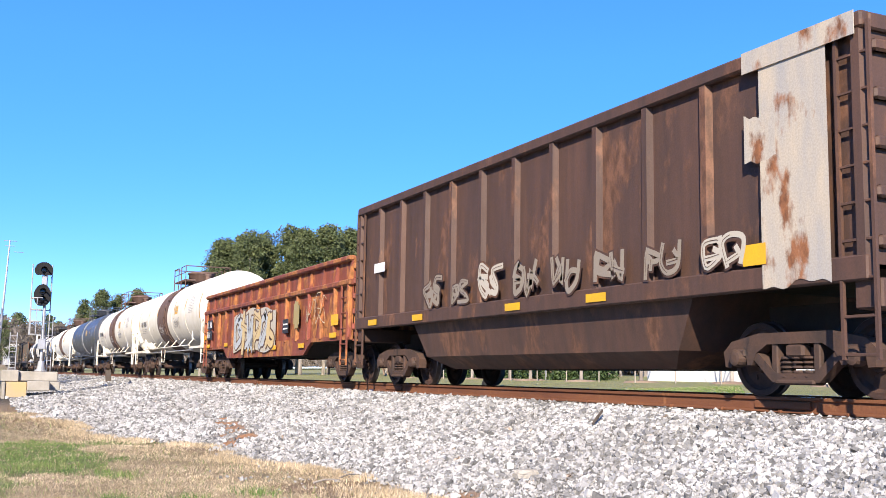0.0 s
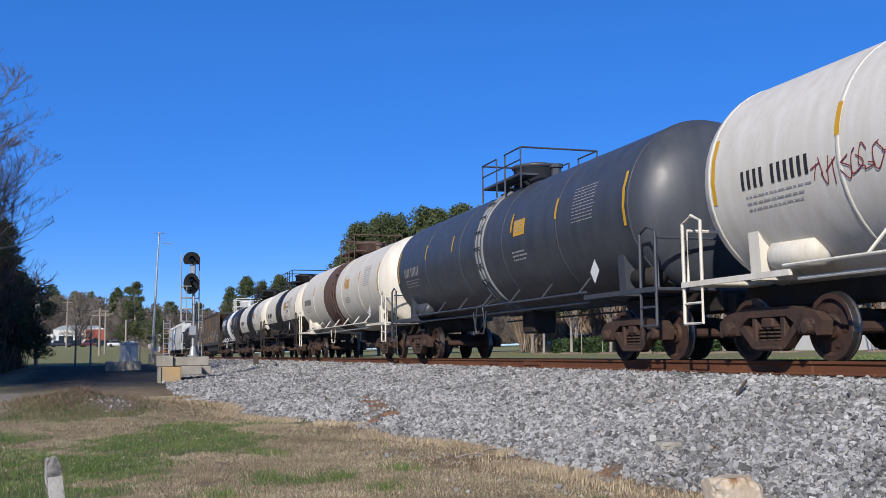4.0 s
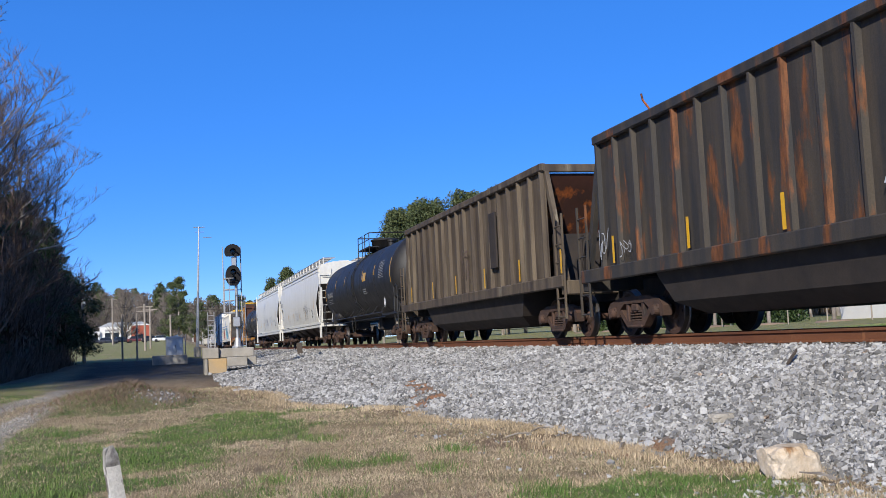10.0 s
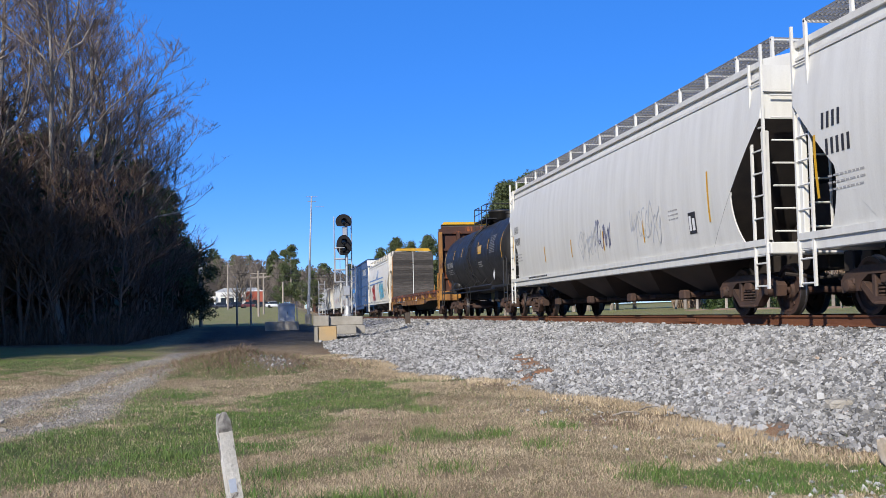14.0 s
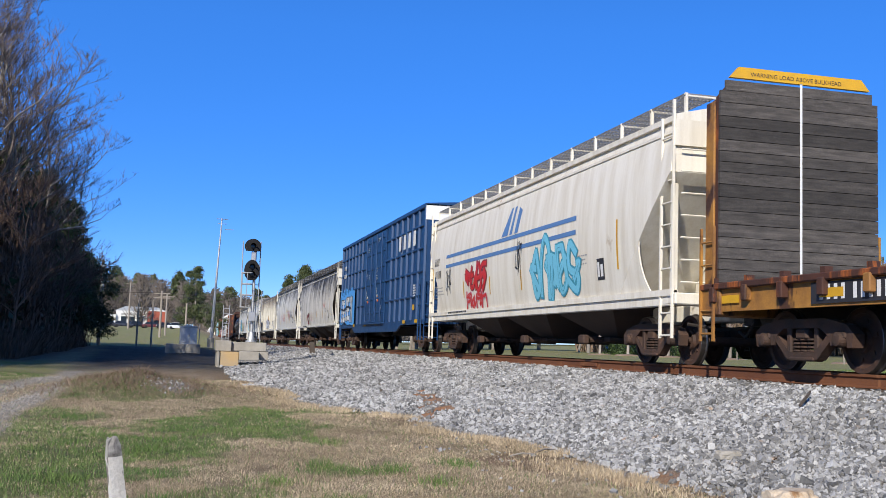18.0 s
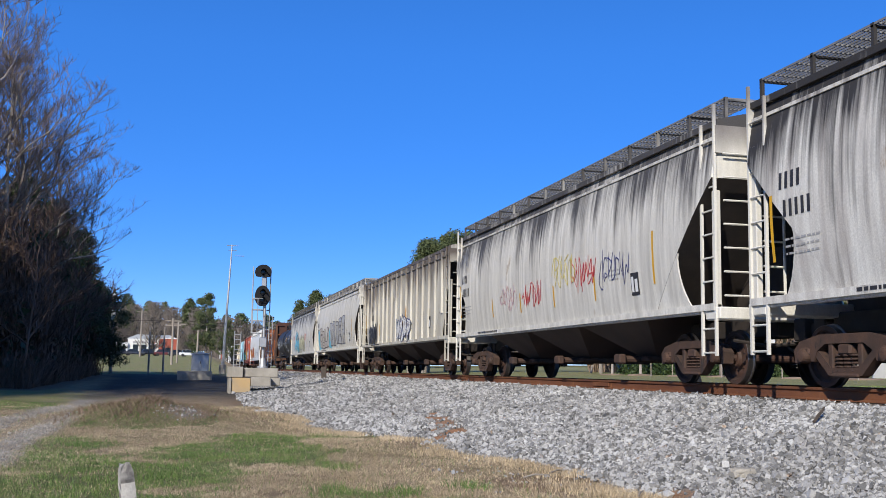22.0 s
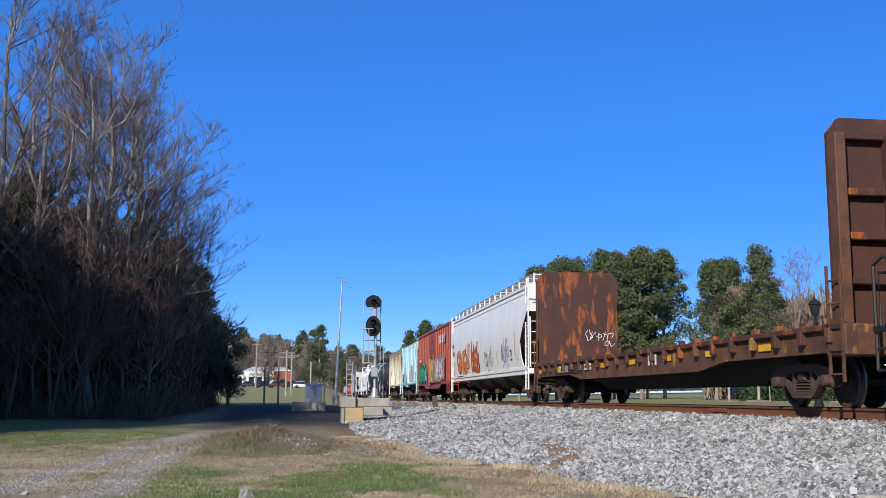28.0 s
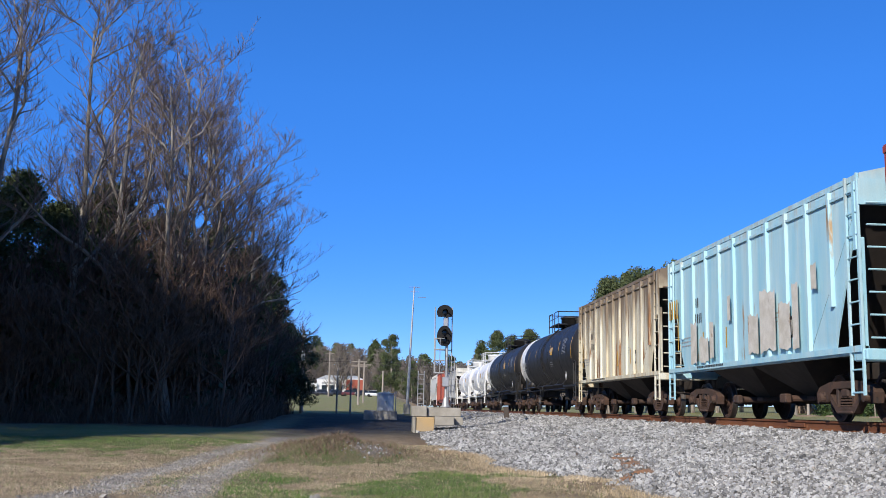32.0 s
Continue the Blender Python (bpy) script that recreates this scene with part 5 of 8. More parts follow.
    for k, (x, y, key) in enumerate(((-14.5, 235, (0.05, 0.05, 0.06)), (-11.8, 236, (0.03, 0.035, 0.05)), (-8.8, 238, (0.02, 0.02, 0.025)), (-5.6, 237, (0.12, 0.03, 0.03)), (-2.6, 236, (0.03, 0.03, 0.035)), (-0.2, 234, (0.7, 0.7, 0.7)))):
        parked_car(x, y, key, k, 0.0 if k % 2 else 0.2)
    DRIVEN.append(parked_car(72.9, 84, (0.1, 0.25, 0.6), 9, math.pi))
    # beyond the track: clipped hedges, low wall, trunks, fence, sign, lamp
    nr = np.random.default_rng(3)
    for y0, y1 in ((44.5, 50), (51, 58), (59.5, 69), (20.5, 26)):
        n = 4200
        x, y = nr.uniform(29.6, 30.8, n), nr.uniform(y0, y1, n)
        zz = ground_z(x, y) + nr.uniform(0.0, 1.0, n) + 0.05 * np.sin(y * 3)
        t = nr.normal(size=(n, 3, 3)) * 0.07
        v = (np.stack([x, y, zz], -1)[:, None] + t).reshape(-1, 3)
        h = new("hedge", fast_mesh("hedge", v, np.arange(n * 3).reshape(-1, 3), M["hedgeleaf"]))
        tagged(h, "clipped dark green boxwood hedge on the lawn", "hedge", "hedges")
    w = part("low_wall", G().box(31.2, 31.5, 24, 42.5, -0.4, 0.95, 0.02), M["render_white"])
    tagged(w, "low white painted wall beyond the lawn", "wall")
    for k in range(13):
        y = 24 + k * 2.9
        f = part("fence_post", G().tube([(27.6, y, -0.2), (27.6, y, 1.25)], 0.03, 6), M["pole"])
        tagged(f, "thin grey metal fence post on the lawn", "fence post", "fence posts")
    for k, (x, y) in enumerate(((28.3, 39), (28.0, 48.6), (28.6, 52), (28.2, 56), (28.4, 33), (27.9, 61), (28.8, 28), (28.1, 66), (28.4, 44.2), (28.2, 23.2))):
        z = float(ground_z(x, y))
        tr = empty("ornamental_tree", "young pale-trunked leafless ornamental tree on the lawn", "tree", "ornamental trees", (x, y, z))
        part("trunk", G().tube([(0, 0, -0.1), (0.03, 0.02, 1.2), (0.0, 0.05, 2.4)], [0.1, 0.085, 0.06], 7), M["bark"], tr)
        g = G()
        for q in range(12):
            a = q * 2.4
            g.tube([(0, 0.03, 1.5 + 0.08 * q), (0.5 * math.cos(a), 0.5 * math.sin(a), 2.4 + 0.08 * q), (0.8 * math.cos(a), 0.8 * math.sin(a), 3.2 + 0.05 * q)], [0.035, 0.022, 0.008], 4)
        part("crown", g, M["twig"], tr)
        tagged(part("mulch_bed", G().lathe([(-0.05, 0.9), (0.06, 0.75), (0.1, 0.1)], "z", 14), M["brush"], at=(x, y, z)), "ring of reddish mulch round a trunk", "mulch", "mulch beds")
    s = empty("lawn_sign", "white notice sign on two posts", "sign", at=(30, 49.6, 0.1))
    part("board", G().box(-0.5, 0.5, -0.03, 0.03, 1.1, 2.0, 0.01), M["render_white"], s)
    for x in (-0.4, 0.4):
        part("post", G().box(x - 0.04, x + 0.04, 0.03, 0.1, -0.3, 2.0), M["galv"], s)
    for x, y in ((18.0, 34.5),):
        z = float(ground_z(x, y))
        l = empty("lamp_post", "black old-style lamp post on the lawn", "lamp post", "lamp posts", (x, y, z))
        h = 3.35
        part("column", G().tube([(0, 0, -0.1), (0, 0, 0.5), (0, 0, h)], [0.1, 0.06, 0.05], 8), M["sigblack"], l)
        part("base", G().lathe([(-0.1, 0.2), (0.2, 0.18), (0.5, 0.09)], "z", 12), M["sigblack"], l)
        part("lantern", G().lathe([(h, 0.08), (h + 0.1, 0.14), (h + 0.42, 0.2), (h + 0.43, 0.12)], "z", 8), M["darkglass"], l, "dark glass lantern")
        part("cap", G().lathe([(h + 0.42, 0.24), (h + 0.5, 0.2), (h + 0.62, 0.05), (h + 0.72, 0.01)], "z", 8), M["sigblack"], l)


def parked_car(x, y, colour, k, turn):
    z = float(ground_z(x, y))
    c = empty("parked_car", "white parked pickup truck on the far lot" if colour[0] > 0.5 else "small blue car driving beyond the lawn" if colour[2] > 0.4 else "dark parked car on the far lot", "car", "parked cars", Matrix.Translation((x, y, z)) @ Matrix.Rotation(turn, 4, "Z"))
    m = surf("car paint %s" % k, colour, rough=0.3, bump=0, grain=0.05)
    part("body", G().loft([[(-2.1, -0.85, 0.3), (2.1, -0.85, 0.3), (2.1, 0.85, 0.3), (-2.1, 0.85, 0.3)], [(-2.2, -0.88, 0.6), (2.2, -0.88, 0.6), (2.2, 0.88, 0.6), (-2.2, 0.88, 0.6)],
                           [(-2.1, -0.82, 0.9), (2.15, -0.82, 0.85), (2.15, 0.82, 0.85), (-2.1, 0.82, 0.9)]]), m, c)
    part("cabin", G().loft([[(-1.7, -0.78, 0.88), (1.0, -0.78, 0.88), (1.0, 0.78, 0.88), (-1.7, 0.78, 0.88)], [(-1.2, -0.66, 1.42), (0.4, -0.66, 1.42), (0.4, 0.66, 1.42), (-1.2, 0.66, 1.42)]]), M["darkglass"], c)
    part("roof", G().box(-1.22, 0.42, -0.67, 0.67, 1.41, 1.46, 0.02), m, c)
    for a in (-1.35, 1.35):
        for s in (-0.8, 0.8):
            part("wheel", G().lathe([(s - 0.1, 0.1), (s - 0.1, 0.3), (s - 0.07, 0.33), (s + 0.07, 0.33), (s + 0.1, 0.3), (s + 0.1, 0.1)], "y", 14, (a, 0, 0.33)), M["tyre"], c)
    return c


far_things()

# ---- rolling stock: shared running gear ----
XC = 9.55                                # track centre
WHEEL_R = 0.44


def wheelset_mesh():
    g = G()
    for s in (-1, 1):
        prof = [(0.64, 0.1), (0.80, 0.1), (0.80, 0.15), (0.75, 0.17), (0.735, 0.33), (0.76, 0.36), (0.79, 0.37), (0.79, WHEEL_R - 0.006), (0.785, WHEEL_R), (0.70, WHEEL_R + 0.004), (0.685, WHEEL_R + 0.026),
                (0.665, WHEEL_R + 0.026), (0.655, WHEEL_R), (0.65, 0.36), (0.69, 0.33), (0.69, 0.17), (0.64, 0.15), (0.64, 0.1)]
        o = len(g.f)
        g.lathe([(s * a, r) for a, r in prof], "x", 28)
        for i in range(28 * 7, 28 * 12):
            g.m[o + i] = 1
        for k in range(6):               # lugs that show the turning
            a = 6.28318 * k / 6
            g.box(s * 0.742, s * 0.756, 0.25 * math.cos(a) - 0.03, 0.25 * math.cos(a) + 0.03, 0.25 * math.sin(a) - 0.03, 0.25 * math.sin(a) + 0.03)
    g.lathe([(-1.12, 0.07), (-0.8, 0.08), (0.8, 0.08), (1.12, 0.07)], "x", 12)
    return mesh_of("wheelset", g, [M["wheelface"], M["tread"]])


def sideframe_mesh():
    g = G()
    top = [(-1.13, 0.34), (-1.16, 0.52), (-1.02, 0.64), (-0.55, 0.73), (0.55, 0.73), (1.02, 0.64), (1.16, 0.52), (1.13, 0.34), (1.03, 0.33), (1.0, 0.5), (0.78, 0.5), (0.75, 0.36),
           (0.68, 0.36), (0.6, 0.5), (0.42, 0.6), (-0.42, 0.6), (-0.6, 0.5), (-0.68, 0.36), (-0.75, 0.36), (-0.78, 0.5), (-1.0, 0.5), (-1.03, 0.33)]
    g.prism(top, -0.085, 0.085, "x")
    g.prism([(-0.74, 0.5), (-0.36, 0.17), (0.36, 0.17), (0.74, 0.5), (0.58, 0.5), (0.3, 0.27), (-0.3, 0.27), (-0.58, 0.5)], -0.075, 0.075, "x")
    for s in (-1, 1):
        g.box(-0.07, 0.07, s * 0.27, s * 0.37, 0.25, 0.62, 0.015)
        g.box(-0.11, 0.11, s * 0.89 - 0.13, s * 0.89 + 0.13, 0.44, 0.56, 0.03)
        g.lathe([(-0.17, 0.05), (-0.16, 0.085), (-0.1, 0.1), (-0.02, 0.1)], "x", 14, (0, s * 0.89, WHEEL_R))
    g.box(-0.1, 0.1, -0.3, 0.3, 0.14, 0.2, 0.02)
    return mesh_of("sideframe", g, M["truck"])


def spring_mesh():
    g = G()
    for c in (-0.17, 0.0, 0.17):
        for k in range(5):
            z = 0.215 + k * 0.052
            g.lathe([(z, 0.06), (z + 0.012, 0.083), (z + 0.026, 0.083), (z + 0.036, 0.06)], "z", 10, (0, c, 0))
    return mesh_of("spring", g, M["truck"])


def bolster_mesh():
    g = G()
    g.prism([(-1.0, 0.44), (-0.4, 0.36), (0.4, 0.36), (1.0, 0.44), (1.0, 0.56), (0.45, 0.72), (-0.45, 0.72), (-1.0, 0.56)], -0.18, 0.18, "y")
    g.box(-1.12, -0.98, -0.14, 0.14, 0.44, 0.6, 0.03).box(0.98, 1.12, -0.14, 0.14, 0.44, 0.6, 0.03)
    g.box(-0.75, 0.75, -0.52, -0.44, 0.4, 0.47).box(-0.75, 0.75, 0.44, 0.52, 0.4, 0.47)
    return mesh_of("truck", g, M["truck"])


def coupler_mesh():
    g = G()
    g.box(-0.09, 0.09, -0.45, 0.25, 0.78, 0.98, 0.02).box(-0.19, 0.13, -0.62, -0.4, 0.72, 1.03, 0.05).box(-0.22, 0.22, 0.0, 0.3, 0.7, 1.06, 0.02)
    g.tube([(0.3, -0.05, 0.75), (0.32, -0.3, 0.5), (0.3, -0.55, 0.6)], 0.025, 6)
    return mesh_of("coupler", g, M["under"])


GEAR = dict(truck=bolster_mesh(), sideframe=sideframe_mesh(), spring=spring_mesh(), wheelset=wheelset_mesh(), coupler=coupler_mesh())
WHEELSETS, TRAIN = [], []


def running_gear(car, half, inset=2.1):
    """Two trucks and two couplers for a car that ends at y = -half and half."""
    for s in (-1, 1):
        tr = part("truck", GEAR["truck"], None, car, at=(0, s * (half - inset), 0))
        for x in (-1.03, 1.03):
            part("sideframe", GEAR["sideframe"], None, tr, at=(x, 0, 0))
            part("spring", GEAR["spring"], None, tr, at=(x, 0, 0))
        for y in (-0.89, 0.89):
            WHEELSETS.append((part("wheelset", GEAR["wheelset"], None, tr, at=(0, y, WHEEL_R)), y))
        part("coupler", GEAR["coupler"], None, car, at=pose(0, s * (half - 0.12), 0, 0, 0, 0 if s < 0 else 180))


# ---- flat marks on a side: u grows towards the nearer end, v upwards ----
def flat_on(x):
    return lambda u, v, e: (x - e, -u, v)


def round_on(r, zc):
    return lambda u, v, e: (-(r + e) * math.cos((v - zc) / r), -u, zc + (r + e) * math.sin((v - zc) / r))


def curved_on(prof):
    """prof: rising list of (z, half width)."""
    zs, ws = [p[0] for p in prof], [p[1] for p in prof]
    return lambda u, v, e: (-(float(np.interp(v, zs, ws)) + e), -u, v)


def patch(g, on, u0, u1, v0, v1, e=0.006, n=1):
    rings = [[on(u0, v0 + (v1 - v0) * k / n, e), on(u1, v0 + (v1 - v0) * k / n, e)] for k in range(n + 1)]
    return g.loft(rings, closed=False)


def poly_on(g, on, pts, e):
    return g.add([on(u, v, e) for u, v in pts], [tuple(range(len(pts)))])


def bars(g, on, u, v, w, h, rows, rnd, e=0.006, fill=0.62):
    """Rows of short bars: writing too small to read."""
    rh = h / rows
    for r in range(rows):
        x = 0.0
        while x < w * rnd.uniform(0.75, 1.0):
            l = rnd.uniform(0.04, 0.13) * (1 + h * 0.3)
            patch(g, on, u + x, min(u + x + l, u + w), v + h - (r + 1) * rh + rh * (1 - fill), v + h - r * rh, e)
            x += l + 0.03
    return g


def marks(g, on, u, v, h, counts, e=0.007, slant=0.0, wide=0.6, thick=0.5):
    """Groups of letter-sized bars."""
    for c in counts:
        for k in range(c):
            w = h * wide
            rows = [[on(u + slant * h * j / 5, v + h * j / 5, e), on(u + w * thick + slant * h * j / 5, v + h * j / 5, e)] for j in range(6)]
            g.loft(rows, closed=False)
            u += w
        u += h * 0.45
    return g


def words(body, size):
    cu = bpy.data.curves.new("lettering", "FONT")
    cu.body, cu.size, cu.resolution_u = body, size, 2
    ob = bpy.data.objects.new("lettering", cu)
    me = bpy.data.meshes.new_from_object(ob)
    v, f = [tuple(p.co[:2]) for p in me.vertices], [tuple(p.vertices) for p in me.polygons]
    bpy.data.objects.remove(ob), bpy.data.curves.remove(cu), bpy.data.meshes.remove(me)
    return v, f


def lettering(g, on, u, v, body, size, e=0.007):
    vs, fs = words(body, size)
    return g.add([on(u + a, v + b, e) for a, b in vs], fs)


def ribbon(g, on, pts, width, e, smooth=True, closed=False):
    """A sprayed stroke of even width along a line."""
    p = [Vector(q) for q in pts]
    if smooth:
        line, n = [], len(p)
        for i in range(n - 1):
            a, b, c, d = p[max(i - 1, 0)], p[i], p[i + 1], p[min(i + 2, n - 1)]
            for k in range(5):
                t = k / 5
                line.append(0.5 * (2 * b + (c - a) * t + (2 * a - 5 * b + 4 * c - d) * t * t + (3 * b - a - 3 * c + d) * t ** 3))
        p = line + [p[-1]]
    else:
        line = []
        for a, b in zip(p, p[1:]):
            line += [a, a.lerp(b, 0.33), a.lerp(b, 0.67)]
        p = line + [p[-1]]
    d0, d1 = (p[0] - p[1]).normalized(), (p[-1] - p[-2]).normalized()
    p = [p[0] + d0 * width * 0.45] + p + [p[-1] + d1 * width * 0.45]
    rows = []
    for i, q in enumerate(p):
        a, b = p[max(i - 1, 0)], p[min(i + 1, len(p) - 1)]
        d = (b - a).normalized() if (b - a).length > 1e-6 else Vector((1, 0))
        s, u = q - a, b - q
        m = 1.0
        if s.length > 1e-6 and u.length > 1e-6:
            m = min(1.5, 1 / max(0.4, math.sqrt(max(0.05, (1 + s.normalized().dot(u.normalized())) / 2))))
        w = Vector((-d.y, d.x)) * width * 0.5 * m
        rows.append([on(q.x - w.x, q.y - w.y, e), on(q.x, q.y, e), on(q.x + w.x, q.y + w.y, e)])
    return g.loft(rows, closed=False)


CURVES = [[[(0.12, 0), (0.15, 0.75), (0.5, 1), (0.85, 0.75), (0.88, 0)]], [[(0.88, 0.88), (0.35, 0.98), (0.18, 0.65), (0.8, 0.42), (0.75, 0.06), (0.12, 0.08)]], [[(0.8, 0.85), (0.4, 1), (0.1, 0.6), (0.2, 0.1), (0.7, 0.04), (0.88, 0.4), (0.5, 0.45)]],
          [[(0.2, 0.0), (0.18, 0.95)], [(0.2, 0.95), (0.85, 0.85), (0.75, 0.5), (0.25, 0.46)]], [[(0.08, 0.95), (0.28, 0.05), (0.5, 0.7), (0.72, 0.05), (0.92, 0.95)]], [[(0.45, 0.0), (0.55, 1)], [(0.08, 0.62), (0.92, 0.74)]],
          [[(0.15, 0.95), (0.12, 0.3), (0.5, 0.0), (0.85, 0.3), (0.88, 1.0)]], [[(0.5, 0.98), (0.12, 0.7), (0.15, 0.2), (0.55, 0.02), (0.88, 0.35), (0.85, 0.75), (0.5, 0.98)]]]
SLABS = [[[(0.2, 0.05), (0.2, 0.92), (0.8, 0.92), (0.8, 0.05)], [(0.2, 0.5), (0.8, 0.5)]], [[(0.8, 0.92), (0.2, 0.92), (0.2, 0.08), (0.8, 0.08)], [(0.3, 0.5), (0.75, 0.5)]], [[(0.25, 0.05), (0.25, 0.95)], [(0.75, 0.05), (0.75, 0.95)]], [[(0.2, 0.9), (0.8, 0.9), (0.8, 0.1)], [(0.3, 0.1), (0.3, 0.6)]], [[(0.2, 0.1), (0.8, 0.1), (0.8, 0.95)], [(0.3, 0.4), (0.3, 0.95)]]]
BLOCKS = {"G": [[(0.9, 0.9), (0.12, 0.9), (0.12, 0.1), (0.88, 0.1), (0.88, 0.5), (0.55, 0.5)]], "O": [[(0.5, 0.9), (0.12, 0.9), (0.12, 0.1), (0.88, 0.1), (0.88, 0.9), (0.5, 0.9)]], "L": [[(0.15, 0.95), (0.15, 0.1), (0.9, 0.1)]],
          "D": [[(0.15, 0.1), (0.15, 0.9), (0.65, 0.9), (0.88, 0.7), (0.88, 0.3), (0.65, 0.1), (0.15, 0.1)]]}


def graffiti(parent, on, u, v, w, h, n, fill, edge, seed, style="bubble", second=None, word=""):
    """Sprayed letter-like strokes with thick outlines; words only where they can be read."""
    r = random.Random(seed)
    gf, ge, gs = G(), G(), G()
    cw = w / n
    fat = min(cw * 0.3, h * 0.24) if word or style == "block" else min(cw * 0.27, h * 0.17)
    for k in range(n):
        x0, tall, lean, lift = u + cw * k, r.uniform(0.85, 1.05), r.uniform(-0.1, 0.14), r.uniform(-0.05, 0.06)
        forms = BLOCKS[word[k]] if word else r.choice(SLABS) if style == "block" else r.choice(CURVES) + [[(r.random(), r.uniform(0, 0.4)), (r.random(), 0.5), (r.random(), r.uniform(0.6, 1))]]
        for j, line in enumerate(forms):
            pts = []
            for a, b in line:
                if not word and style != "block":
                    a, b = a * 1.25 - 0.12 + r.uniform(-0.2, 0.2), b + r.uniform(-0.17, 0.17)
                pts.append((x0 + fat * 0.4 + a * (cw * 1.02 - fat * 0.6) + lean * b * h * (0 if word else 1), v + fat * 0.6 + (b * tall + lift) * (h - fat * 1.1)))
            if style == "spike" and not word:
                pts = [(pts[0][0] + r.uniform(-0.2, 0.2) * cw, pts[0][1] + 0.12 * h)] + pts[1:-1] + [(pts[-1][0] + r.uniform(0, 0.3) * cw, pts[-1][1] - 0.08 * h)]
            e = 0.012 + 0.0012 * (k % 4) + 0.0006 * j
            ribbon(ge, on, pts, fat * (1.22 if word or style == "block" else 1.35) + 0.03, e, not word and style != "block")
            ribbon(gf if (k % 2 == 0 or not second) else gs, on, pts, fat, e + 0.007, not word and style != "block")
            if r.random() < 0.6:
                ribbon(ge, on, pts[: max(2, len(pts) - 2)], fat * 0.1, e + 0.012, not word)
    part("graffiti_outline", ge, edge, parent, "sprayed graffiti outlines")
    part("graffiti_fill", gf, fill, parent, "sprayed graffiti letter shapes")
    if second and gs.f:
        part("graffiti_fill", gs, second, parent, "sprayed graffiti letter shapes in a second colour")


def scrawl(parent, on, u, v, w, h, mat, seed, n=7):
    """A thin sprayed scribble."""
    r = random.Random(seed)
    g = G()
    cw = w / n
    for k in range(n):
        for line in r.choice(CURVES):
            pts = [(u + cw * (k - 0.15 + 1.25 * a + r.uniform(-0.32, 0.32)) + 0.12 * b * h, v + h * (0.12 + 0.8 * b + r.uniform(-0.26, 0.26))) for a, b in line]
            ribbon(g, on, pts, 0.012 + 0.016 * min(h, 1.0), 0.01 + 0.0007 * k)
    part("scrawl", g, mat, parent, "thin sprayed scribble")


def haze(parent, on, u, v, w, h, mat, seed, e=0.008):
    """An uneven sprayed ground behind lettering."""
    r = random.Random(seed)
    g = G()
    n, rows = 16, []
    ph = [r.uniform(0, 6.28) for _ in range(4)]
    for k in range(n + 1):
        q = k / n
        lo = v + min(w, h) * 0.06 * (1 + math.sin(7 * q + ph[0]) * 0.6 + math.sin(17 * q + ph[1]) * 0.4)
        hi = v + h - min(w, h) * (0.08 - 0.05 * math.sin(6 * q + ph[2]) - 0.03 * math.sin(19 * q + ph[3]))
        rows.append([on(u + w * q, lo + (hi - lo) * j / 6, e) for j in range(7)])
    g.loft(rows, closed=False)
    part("graffiti_ground", g, mat, parent, "sprayed background patch")


def reflectors(car, on, us, v, h=0.45, w=0.09):
    for u in us:
        part("reflective_strip", patch(G(), on, u - w / 2, u + w / 2, v, v + h, 0.01, 3), M["yellowmark"], car)


def ladder(name, car, mat, x, y0, y1, z0, z1, step=0.36, r=0.018, label=""):
    """Upright ladder in the plane x; rungs run along y."""
    g = G()
    for y in (y0, y1):
        g.box(x - 0.02, x + 0.02, y - 0.02, y + 0.02, z0, z1)
    z = z0 + 0.12
    while z < z1:
        g.tube([(x, y0, z), (x, y1, z)], r, 5)
        z += step
    return part(name, g, mat, car, label)


def add_car(car, y_mid):
    TRAIN.append((car, y_mid))
    return car


